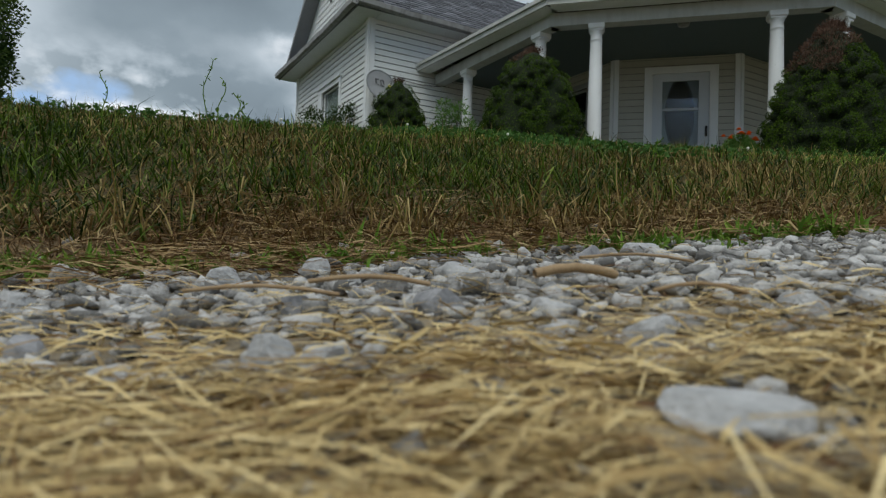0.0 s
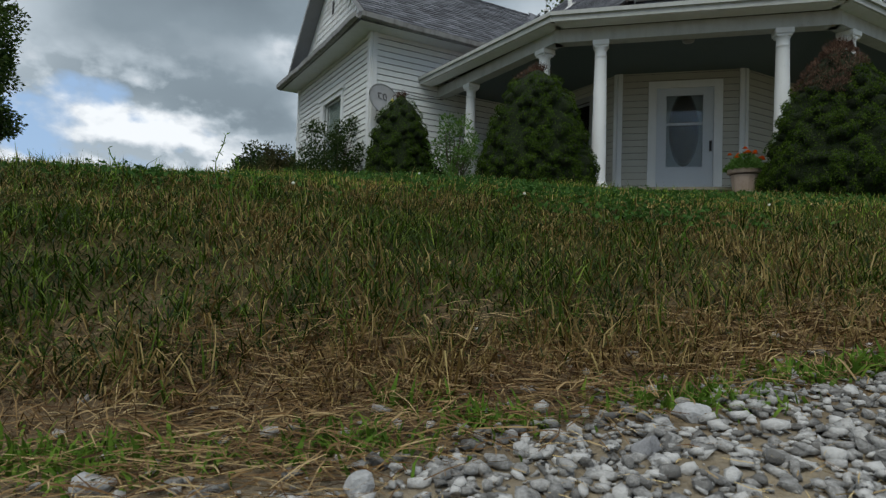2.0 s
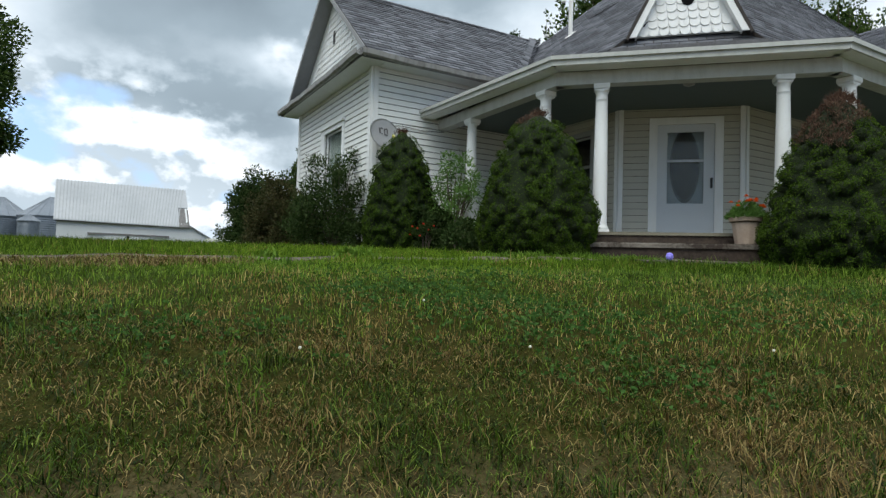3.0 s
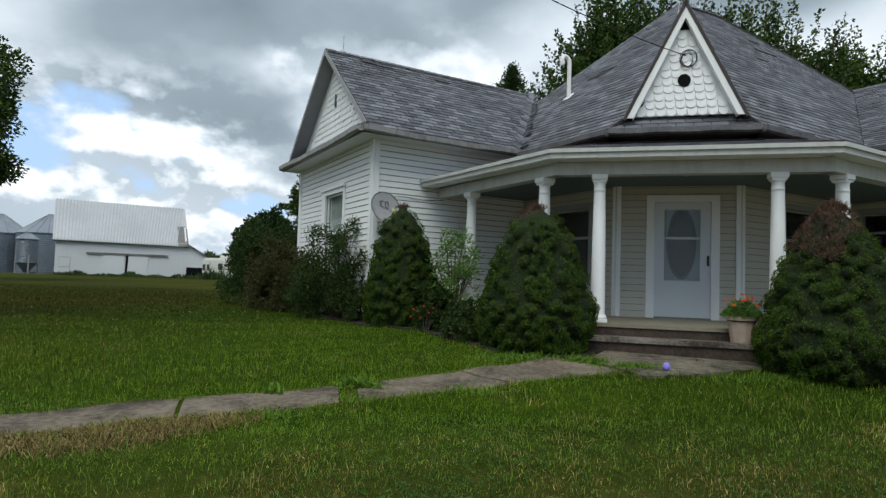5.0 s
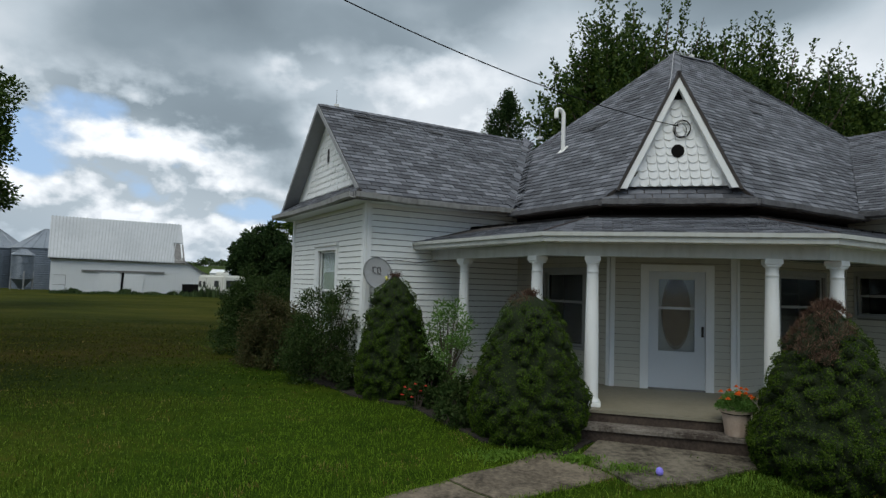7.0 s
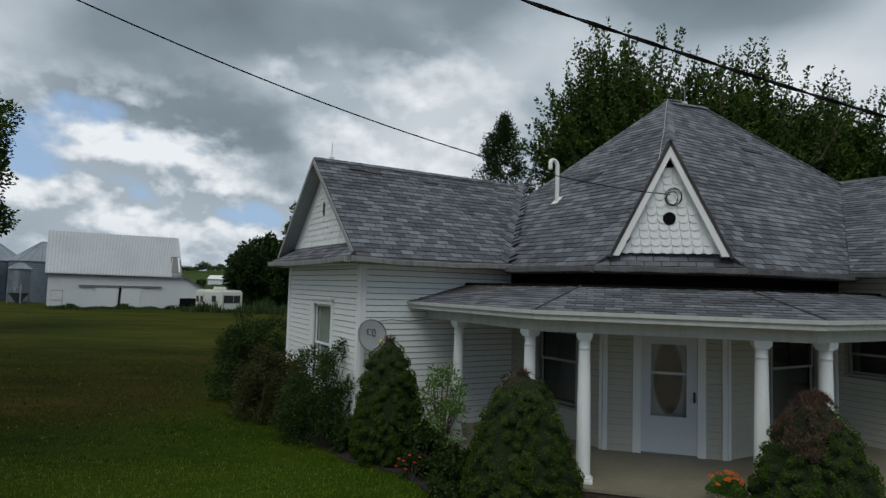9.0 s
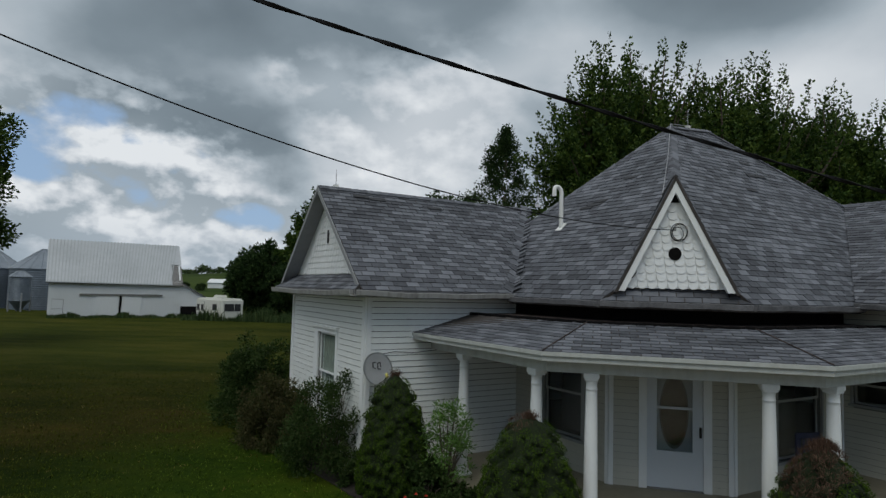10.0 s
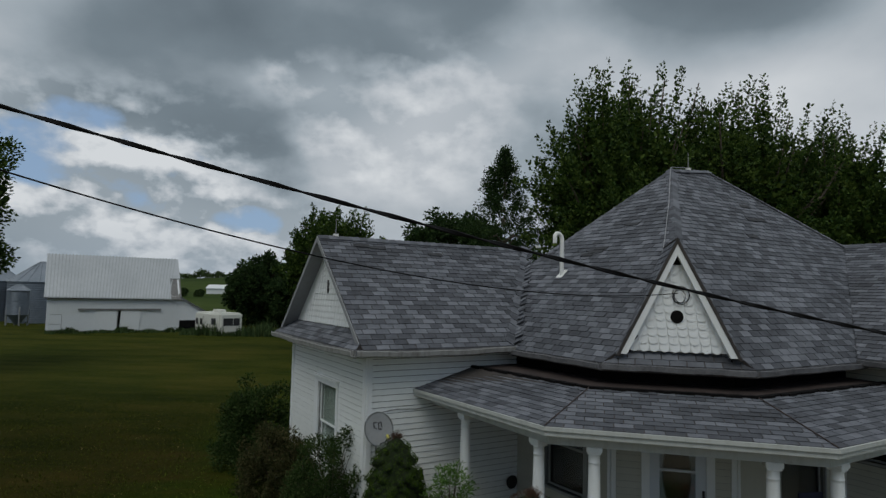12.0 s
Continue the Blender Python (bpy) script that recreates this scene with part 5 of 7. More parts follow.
reds = bush("flowering_plant", -0.42, 10.0, (0.30, 0.26, 0.42), 1300, SHRUBLEAF, 28, "low plant with small red flowers in the bed", (0.05, 0.025), stems=10, lumps=8, category="flower")
flower_heads(reds, [(-0.24, -0.2, 0.22), (-0.12, -0.26, 0.32), (-0.03, -0.22, 0.40), (0.06, -0.27, 0.30), (-0.2, -0.24, 0.35), (0.14, -0.2, 0.37), (-0.08, -0.28, 0.2)], 0.032, RED, "small red flower")

# planter on the step
px, py, _ = plan(7.46, 5.06)
planter = thing("flower_pot", (px, py, 1.405), 30, "ribbed sandstone planter with orange marigolds on the step", "flower pot")
bm = bmesh.new()
n = 48
prof = [(0.135, 0.0), (0.142, 0.02), (0.182, 0.30), (0.188, 0.305), (0.212, 0.31), (0.216, 0.36), (0.205, 0.365), (0.19, 0.34), (0.185, 0.30)]
rings = []
for r, z in prof:
    ring = []
    for i in range(n):
        k = 1.0 - (0.022 if (i % 4 < 2 and 0.01 < z < 0.303) else 0.0)
        ring.append(bm.verts.new((r * k * math.cos(6.2832 * i / n), r * k * math.sin(6.2832 * i / n), z)))
    rings.append(ring)
for a, b in zip(rings, rings[1:]):
    for i in range(n):
        bm.faces.new((a[i], a[(i + 1) % n], b[(i + 1) % n], b[i]))
bm.faces.new(rings[0][::-1])
part("pot", bm, TERRACOTTA, planter, "ribbed sandstone-coloured pot")
bm = bmesh.new()
lathe(bm, [(0.185, 0.29), (0.186, 0.325)], n=24)
part("soil", bm, SOIL, planter)
rng = np.random.default_rng(31)
nl = 2600
a, q = rng.uniform(0, 6.28, nl), np.sqrt(rng.uniform(0, 1, nl))
c = np.stack([0.24 * q * np.cos(a), 0.24 * q * np.sin(a), 0.33 + (1 - q ** 2) * 0.24 * rng.uniform(0.1, 1, nl) + 0.02], 1)
vv, ff = leaf_quads(c, np.stack([np.cos(a), np.sin(a), np.full(nl, 0.8)], 1), rng.uniform(0.03, 0.06, nl), 0.016, rng)
soup("leaves", vv, ff, PALELEAF, planter, "feathery green marigold leaves")
spots = []
for k in range(17):
    a, q = rng.uniform(0, 6.28), math.sqrt(rng.uniform(0.02, 1)) * 0.26
    spots.append((q * math.cos(a), q * math.sin(a), 0.62 - q * q * 2.4 + rng.uniform(-0.03, 0.03)))
flower_heads(planter, spots, 0.042, ORANGE, "orange marigold bloom")

bm = bmesh.new()
lathe(bm, [(0.025, 0.0), (0.041, 0.017), (0.046, 0.044), (0.036, 0.075), (0.016, 0.088)], n=8)
bx, by, _ = plan(5.78, 4.91)
tagged(part("toy_ball", bm, BLUETOY, None, "", False, at=(bx, by, gz(bx, by) + 0.032)), "small purple plastic ball lying on the concrete pad", "ball")

# ---- trees ----


def tree(name, x, y, z0, trunk_h, crown, clusters, per, leaf, mat, seed, label, group="", shape="round", category="tree", lean=(0, 0)):
    """Tapered trunk with limbs, and a crown of leaf clusters with gaps and an uneven outline."""
    rng = np.random.default_rng(seed)
    ob = thing(name, (x, y, z0), 0, label, category, group)
    rx, ry, rz = crown
    centre = np.array([lean[0], lean[1], trunk_h + rz * 0.75])
    u = unit(rng.normal(0, 1, (clusters, 3)))
    rad = rng.uniform(0.25, 1.0, clusters) ** 0.45
    if shape == "cone":
        h = (np.arange(clusters) + rng.uniform(0, 1, clusters)) / clusters
        a = rng.uniform(0, 6.28, clusters)
        w = (1 - h) ** 0.85 * rad * (1 + 0.28 * np.sin(h * 31.0 + 2.0 * a))
        cs = np.stack([rx * w * np.cos(a), ry * w * np.sin(a), trunk_h + h * 2 * rz], 1)
    else:
        cs = centre + u * rad[:, None] * (rx, ry, rz)
        cs[:, 2] += 0.12 * rz * np.sin(cs[:, 0] * 1.9 + seed) * np.sin(cs[:, 1] * 2.1)
    keep = cs[:, 2] > trunk_h * 0.45
    cs = cs[keep]
    bm = bmesh.new()
    top = Vector((lean[0], lean[1], trunk_h + rz * 0.9))
    r0 = 0.035 * (trunk_h + 2 * rz)
    tube(bm, (0, 0, -0.2), Vector((lean[0] * 0.3, lean[1] * 0.3, trunk_h)), r0, r0 * 0.7, 9, False)
    tube(bm, Vector((lean[0] * 0.3, lean[1] * 0.3, trunk_h)), top, r0 * 0.7, r0 * 0.2, 8, False)
    part("trunk", bm, BARK, ob, "grey-brown trunk")
    order = rng.permutation(len(cs))[: min(34, len(cs))]
    for i in order:
        bm = bmesh.new()
        tip = Vector(cs[i])
        k = rng.uniform(0.0, 0.8)
        root = Vector((lean[0] * (0.3 + 0.7 * k), lean[1] * (0.3 + 0.7 * k), trunk_h * 0.9 + (rz * 0.95) * k))
        if shape == "cone":
            root = Vector((0, 0, max(trunk_h * 0.6, tip.z - 0.3)))
        mid = root.lerp(tip, 0.55) + Vector((0, 0, 0.06 * rz))
        tube(bm, root, mid, r0 * 0.28, r0 * 0.16, 5, False)
        tube(bm, mid, tip, r0 * 0.16, r0 * 0.05, 5, False)
        part("limb", bm, BARK, ob)
    n = len(cs) * per
    pick = np.repeat(np.arange(len(cs)), per)
    sp = (rx + rz) * 0.055
    if shape == "cone":
        sp = sp * 0.5
    off = unit(rng.normal(0, 1, (n, 3))) * (rng.uniform(0, 1, n) ** 0.5)[:, None] * 1.5 * sp
    if shape == "cone":
        away = unit(cs * (1, 1, 0) + (0, 0, 0.35))
        off = off * rng.uniform(0.45, 0.95, len(cs))[pick][:, None] + away[pick] * (rng.uniform(-1.2, 1.0, n) * sp)[:, None]
    c = cs[pick] + off
    out = unit(off) + unit(c - centre) * 0.6
    vv, ff = leaf_quads(c, out, rng.uniform(0.7, 1.35, n) * leaf, rng.uniform(0.5, 0.9, n) * leaf, rng)
    soup("crown", vv, ff, mat, ob, "crown of green leaves")
    return ob


def maple(name, x, y, z0, trunk_h, crown, shoots, per, leaf, mat, seed, label, group="", category="tree"):
    """A maple: limbs that fan up and out, each feathered with small leaves and ending in a narrow shoot."""
    rng = np.random.default_rng(seed)
    ob = thing(name, (x, y, z0), 0, label, category, group)
    rx, ry, rz = crown
    centre = np.array([0, 0, trunk_h + rz * 0.75])
    r0 = 0.03 * (trunk_h + 2 * rz)
    bm = bmesh.new()
    tube(bm, (0, 0, -0.2), (0, 0, trunk_h), r0, r0 * 0.75, 9, False)
    tube(bm, (0, 0, trunk_h), (0, 0, trunk_h + rz), r0 * 0.75, r0 * 0.2, 8, False)
    part("trunk", bm, BARK, ob, "grey-brown trunk")
    u = unit(rng.normal(0, 1, (shoots * 2, 3)) + (0, 0, 0.35))
    u = u[u[:, 2] > -0.62][:shoots]
    m = len(u)
    lump = 1 + 0.10 * np.sin(np.arctan2(u[:, 1], u[:, 0]) * 4 + seed) + 0.07 * np.sin(u[:, 2] * 9 + u[:, 0] * 6 + seed)
    tip = centre + u * (rx, ry, rz) * (rng.uniform(0.62, 1.0, m) ** 0.6 * lump * rng.uniform(0.92, 1.06, m))[:, None]
    root = centre + (tip - centre) * rng.uniform(0.15, 0.5, m)[:, None] * (1, 1, 0.7) - (0, 0, 0.10) * np.array([[rz]])
    knee = (root + tip) / 2 + (tip - root) * (0.16, 0.16, -0.10)
    for i in rng.permutation(m)[:40]:
        bm = bmesh.new()
        fork = Vector((0, 0, trunk_h * 0.9 + rz * rng.uniform(0, 0.7)))
        tube(bm, fork, root[i], r0 * 0.32, r0 * 0.2, 5, False)
        tube(bm, root[i], knee[i], r0 * 0.2, r0 * 0.12, 5, False)
        tube(bm, knee[i], tip[i], r0 * 0.12, r0 * 0.04, 5, False)
        part("limb", bm, BARK, ob)
    pick = np.repeat(np.arange(m), per)
    n = len(pick)
    k = rng.uniform(0.0, 1.0, n)
    w = k[:, None]
    line = root[pick] * (1 - w) ** 2 + knee[pick] * 2 * w * (1 - w) + tip[pick] * w ** 2
    along = unit(tip[pick] - knee[pick])
    fat = (0.055 * (rx + rz)) * (1.0 - 0.92 * k ** 1.3) + 0.05
    off = unit(rng.normal(0, 1, (n, 3))) * (rng.uniform(0, 1, n) ** 0.6 * fat)[:, None]
    c = line + off
    out = unit(off) + along * 0.7
    vv, ff = leaf_quads(c, out, rng.uniform(0.7, 1.35, n) * leaf, rng.uniform(0.5, 0.85, n) * leaf, rng)
    m = shoots * 14
    u = unit(rng.normal(0, 1, (m, 3))) * (rng.uniform(0, 1, m) ** 0.4)[:, None] * 0.70
    vi, fi = leaf_quads(centre + u * (rx, ry, rz) - (0, 0, 0.04 * rz), u + (0, 0, 0.3), rng.uniform(0.25, 0.42, m), rng.uniform(0.2, 0.32, m), rng)
    soup("crown", np.concatenate([vv, vi]), np.concatenate([ff, fi + len(vv)]), mat, ob, "crown of green leaves on upright shoots")
    return ob


BACKTREES = "trees behind the house"
maple("maple_tree", 8.7, 28.5, 1.3, 3.0, (5.0, 4.6, 7.35), 560, 150, 0.175, MAPLE, 41, "large green maple standing behind the house", BACKTREES)
maple("maple_tree", 14.3, 29.5, 1.3, 3.0, (5.0, 4.4, 7.0), 540, 150, 0.175, MAPLE, 42, "large green maple standing behind the house", BACKTREES)
maple("maple_tree", 20.3, 30.5, 1.3, 3.0, (4.3, 4.0, 6.4), 480, 140, 0.175, MAPLE, 43, "green maple at the edge of the yard behind the house", BACKTREES)
tree("slender_tree", 3.4, 33.0, 1.3, 1.6, (4.3, 3.6, 5.5), 430, 72, 0.115, DARKLEAF, 44, "dark slender open-crowned cedar behind the house", BACKTREES, "cone")
tree("broadleaf_tree", 1.1, 45.0, 1.4, 3.7, (4.7, 4.0, 3.8), 200, 160, 0.26, DARKLEAF, 45, "dark broadleaf tree far behind the house", BACKTREES)
maple("broadleaf_tree", -8.6, 49.0, 1.4, 3.0, (4.4, 4.2, 4.9), 300, 120, 0.24, MAPLE, 46, "green broadleaf tree beyond the wing", BACKTREES)
tree("broadleaf_tree", -22.6, 78.0, 1.0, 1.5, (4.2, 4.2, 4.2), 240, 110, 0.37, DARKLEAF, 47, "dark broadleaf tree at the field's edge", "trees at the field's edge")
tree("broadleaf_tree", -16.9, 75.0, 1.0, 1.0, (4.4, 4.0, 3.4), 200, 110, 0.37, DARKLEAF, 48, "dark broadleaf tree at the field's edge", "trees at the field's edge")
tree("broadleaf_tree", -11.5, 68.0, 1.0, 1.0, (4.0, 4.0, 2.8), 190, 110, 0.37, DARKLEAF, 49, "dark broadleaf tree at the field's edge", "trees at the field's edge")
tree("yard_tree", -26.3, 30.5, 1.35, 4.0, (3.7, 3.8, 6.4), 170, 190, 0.20, MAPLE, 50, "large broadleaf tree on the side lawn")

# ---- barn, bins and trailer over the lawn ----
BARNWALL = painted("barn_sheet", (0.74, 0.76, 0.77), (0.5, 0.52, 0.52), 0.5, 0.9)
BARNROOF = simple("barn_roof_sheet", (0.40, 0.42, 0.44), (0.52, 0.54, 0.56), 0.35, 0.5, 0.2, bumps=0.0)
BARNRIB = simple("barn_sheet_rib", (0.30, 0.32, 0.33), (0.46, 0.48, 0.49), 0.5, 0.5, 0.1, bumps=0.0)
barn = thing("barn", (-31.5, 59.5, 1.25), 30.8, "old white metal-clad barn with sagging sliding doors", "barn")
BW, BD, BH, BR = 5.72, 3.6, 3.79, 7.67


def bpart(name, bm, mat, label=""):
    return part(name, bm, mat, barn, label)


bm = bmesh.new()
box(bm, -BW, BW, 0, 0.15, -0.5, BH)
prism(bm, [(-BW, 0.15), (-BW + 0.15, 0.15), (-BW + 0.15, 2 * BD), (-BW, 2 * BD)], -0.5, BH)
prism(bm, [(BW - 0.15, 0.15), (BW, 0.15), (BW, 2 * BD), (BW - 0.15, 2 * BD)], -0.5, BH)
box(bm, -BW + 0.15, BW - 0.15, 2 * BD - 0.15, 2 * BD, -0.5, BH)
bpart("wall", bm, BARNWALL, "white metal sheet wall")
for sx in (-BW, BW - 0.15):
    bm = bmesh.new()
    slab(bm, [(sx, 0, BH), (sx, BD, BR - 0.1), (sx, 2 * BD, BH)], (0.15, 0, 0))
    bpart("gable_wall", bm, BARNWALL)
bm = bmesh.new()
m = 62
for i in range(m):
    x = -BW + 2 * BW * (i + 0.5) / m
    box(bm, x - 0.03, x + 0.03, -0.045, -0.001, 0.0, BH)
tagged(bpart("wall_ribs", bm, BARNWALL), kind="stuff")
for sgn in (0, 1):
    y0, y1 = (-0.35, BD) if sgn == 0 else (2 * BD + 0.35, BD)
    z0 = BH - 0.26
    bm = bmesh.new()
    slab(bm, [(-BW - 0.25, y0, z0), (BW - 0.85, y0, z0 - 0.06), (BW - 0.80, 0.5 * y0 + 0.5 * y1, 0.5 * (z0 + BR)), (BW + 0.15, 0.5 * y0 + 0.5 * y1, 0.5 * (z0 + BR)), (BW + 0.12, y1, BR), (-BW - 0.35, y1, BR)] if sgn == 0 else [(-BW - 0.25, y0, z0), (BW, y0, z0), (BW, y1, BR), (-BW - 0.35, y1, BR)], (0, 0, -0.08))
    roof = bpart("roof", bm, BARNROOF, "pale ribbed metal roof")
    bm = bmesh.new()
    for i in range(40):
        k = (i + 0.5) / 40
        a = Vector((-BW - 0.25 + (2 * BW - 0.65) * k, y0, z0 - 0.06 * k + 0.004))
        b = Vector((-BW - 0.35 + (2 * BW + 0.33) * k, y1, BR + 0.004))
        w = Vector((0.045, 0, 0))
        hexa(bm, [a - w, a + w, b + w, b - w, a - w + Vector((0, 0, 0.06)), a + w + Vector((0, 0, 0.06)), b + w + Vector((0, 0, 0.06)), b - w + Vector((0, 0, 0.06))])
    tagged(part("roof_ribs", bm, BARNRIB, roof), kind="stuff")
bm = bmesh.new()
slab(bm, [(BW - 0.85, -0.33, BH - 0.36), (BW + 0.15, -0.33, BH - 0.32), (BW + 0.15, 1.60, BH + 1.64), (BW - 0.75, 1.60, BH + 1.72)], (0, 0, -0.07))
bpart("bare_roof_patch", bm, WEATHERWOOD, "bare weathered roof boards where the sheeting is torn")
bm = bmesh.new()
box(bm, -BW - 0.22, BW + 0.1, -0.30, -0.03, BH - 0.42, BH - 0.32)
bpart("eave_board", bm, SHADOWBOARD)
# lean-to
bm = bmesh.new()
box(bm, BW, BW + 0.45, 0.02, 0.15, 0.0, 1.7)
hexa(bm, [(BW, 0.02, 1.702), (BW + 2.9, 0.02, 1.702), (BW + 2.9, 0.15, 1.702), (BW, 0.15, 1.702), (BW, 0.02, BH - 0.1), (BW + 2.9, 0.02, 1.9), (BW + 2.9, 0.15, 1.9), (BW, 0.15, BH - 0.1)])
box(bm, BW + 0.45, BW + 2.9, 0.021, 0.15, 0.0, 1.7)
box(bm, BW + 2.75, BW + 2.9, 0.02, 6.0, 0.0, 1.9)
bpart("lean_to_wall", bm, BARNWALL)
bm = bmesh.new()
slab(bm, [(BW, -0.3, BH - 0.05), (BW + 3.2, -0.3, 1.88), (BW + 3.2, 6.0, 1.88), (BW, 6.0, BH - 0.05)], (0, 0, -0.09))
bpart("lean_to_roof", bm, DARKGUTTER, "dark lean-to roof")
# A black sheet on the solid wall paints the bay's inner darkness.
bm = bmesh.new()
box(bm, BW + 0.05, BW + 2.5, -0.012, 0.018, 0.15, 1.3)
bpart("lean_to_opening", bm, SHADETAR, "dark open bay")
for x0, x1, tilt in ((-1.75, 0.1, 0.0), (0.4, 2.2, 0.18)):
    bm = bmesh.new()
    hexa(bm, [(x0, -0.09, 0.1), (x1 - tilt, -0.09, 0.1), (x1 - tilt, -0.03, 0.1), (x0, -0.03, 0.1), (x0 + 0.02, -0.09, 2.25), (x1, -0.09, 2.25), (x1, -0.03, 2.25), (x0 + 0.02, -0.03, 2.25)])
    bpart("sliding_door", bm, BARNWALL, "white sliding door hanging askew")
# Black sheet painting the dark between the doors; the wall behind is closed.
bm = bmesh.new()
hexa(bm, [(0.15, -0.05, 0.1), (0.3, -0.05, 0.1), (0.3, -0.02, 0.1), (0.15, -0.02, 0.1), (0.2, -0.05, 2.25), (0.42, -0.05, 2.25), (0.42, -0.02, 2.25), (0.2, -0.02, 2.25)])
bpart("door_gap", bm, SHADETAR, "dark gap between the doors")
bm = bmesh.new()
hexa(bm, [(-3.2, -0.16, 2.28), (4.0, -0.16, 2.30), (4.0, -0.05, 2.30), (-3.2, -0.05, 2.28), (-3.2, -0.16, 2.44), (4.0, -0.16, 2.46), (4.0, -0.05, 2.46), (-3.2, -0.05, 2.44)])
bpart("door_track", bm, WEATHERWOOD, "weathered sliding door track")
bm = bmesh.new()
for x0, x1, z0, z1 in ((-5.45, -5.41, 0.1, 1.9), (-4.5, -4.46, 0.1, 1.9), (-5.41, -4.5, 1.86, 1.9), (-5.41, -4.5, 0.95, 0.99)):
    box(bm, x0, x1, -0.035, -0.003, z0, z1)
bpart("small_door", bm, WEATHERWOOD, "outline of a small side door")

BINWALL = simple("corrugated_steel", (0.11, 0.135, 0.165), (0.19, 0.22, 0.26), 0.6, 0.5, 0.4, bumps=0.0)
BINROOF = simple("bin_roof_steel", (0.16, 0.19, 0.22), (0.27, 0.30, 0.34), 0.6, 0.45, 0.4, bumps=0.0)


def grain_bin(x, y, r, h, roof, legs=False):
    ob = thing("grain_bin", (x, y, 1.2), 0, "grey corrugated steel grain bin with a conical roof" if not legs else "small steel hopper bin on legs", "grain bin", "grain bins beside the barn")
    bm = bmesh.new()
    z0 = 1.3 if legs else -0.3
    prof = [(r + (0.03 if i % 2 else 0.0), z0 + (h - z0) * i / 40) for i in range(41)]
    lathe(bm, prof, n=36)
    part("wall", bm, BINWALL, ob)
    bm = bmesh.new()
    lathe(bm, [(r + 0.12, h), (r + 0.12, h + 0.05), (0.35, h + roof), (0.3, h + roof + 0.12)], n=36)
    part("roof", bm, BINROOF, ob, "conical steel roof")
    for i in range(18):
        a = 6.2832 * i / 18
        bm = bmesh.new()
        tube(bm, ((r + 0.1) * math.cos(a), (r + 0.1) * math.sin(a), h + 0.07), (0.35 * math.cos(a), 0.35 * math.sin(a), h + roof + 0.04), 0.05, 0.03, 4)
        part("roof_rib", bm, BINROOF, ob)
    if legs:
        bm = bmesh.new()
        lathe(bm, [(0.2, 0.25), (r, 1.32)], n=24)
        part("hopper", bm, BINWALL, ob)
        for i in range(4):
            a = 0.78 + 6.2832 * i / 4
            bm = bmesh.new()
            tube(bm, (r * math.cos(a), r * math.sin(a), -0.3), (r * math.cos(a), r * math.sin(a), 2.2), 0.09, 0.09, 6)
            part("leg", bm, STEEL, ob)
    else:
        bm = bmesh.new()
        box(bm, -0.1, 0.9, -r - 0.12, -r + 0.3, 0.3, 1.9)
        part("hatch", bm, BINWALL, ob, "steel access hatch")


grain_bin(-48.3, 74.0, 3.4, 4.9, 2.4)
grain_bin(-55.5, 75.5, 3.4, 4.9, 2.4)
grain_bin(-45.9, 66.6, 1.0, 3.9, 0.6, True)

RVWHITE = painted("trailer_white", (0.72, 0.72, 0.66), (0.5, 0.48, 0.42), 0.5)
rv = thing("camper_trailer", (-21.9, 60.4, 1.1), -42, "old cream camper trailer parked in tall weeds", "trailer")
bm = bmesh.new()
box(bm, -2.5, 2.5, -1.1, 1.3, 0.45, 2.45)
bmesh.ops.bevel(bm, geom=bm.edges[:], offset=0.16, segments=3, affect="EDGES")
body = part("body", bm, RVWHITE, rv, "cream metal trailer body")
for name, a, mat in (("window", (2.48, 2.53, -0.75, 0.25, 1.25, 1.95), SCREEN), ("window", (2.48, 2.53, 0.32, 0.95, 1.25, 1.95), SCREEN), ("side_window", (0.9, 1.7, -1.13, -1.08, 1.3, 1.9), SCREEN), ("side_window", (-2.2, -1.75, -1.13, -1.08, 1.2, 1.8), SCREEN), ("side_window", (-1.35, -0.9, -1.13, -1.08, 1.2, 1.8), SCREEN), ("door", (-0.75, -0.72, -1.12, -1.08, 0.6, 2.1), DARKMETAL), ("stripe", (-2.3, 2.3, -1.12, -1.09, 0.85, 0.93), WEATHERWOOD)):
    bm = bmesh.new()
    box(bm, *a)
    part(name, bm, mat, body, "dark trailer window" if "window" in name else "")
bm = bmesh.new()
box(bm, -0.3, 0.7, -0.4, 0.5, 2.45, 2.75)
bmesh.ops.bevel(bm, geom=bm.edges[:], offset=0.06, segments=2, affect="EDGES")
part("roof_unit", bm, RVWHITE, rv, "white rooftop air conditioner")
for x in (-0.6, 0.4):
    bm = bmesh.new()
    tube(bm, (x, -1.08, 0.25), (x, -0.85, 0.25), 0.32, 0.32, 16)
    part("wheel", bm, DARKMETAL, rv)

bm = bmesh.new()
box(bm, -7, 9, -3, 3, -1, 2.0)
slab(bm, [(-7.2, -3.4, 2.0), (9.2, -3.4, 2.0), (9.2, 0, 3.6), (-7.2, 0, 3.6)], (0, 0, -0.1))
far_shed = part("far_shed", bm, BARNWALL, None, at=(-91.0, 262.0, float(land(-91, 262)) + 0.2))
tagged(far_shed, "long white shed far off in the fields", "shed")

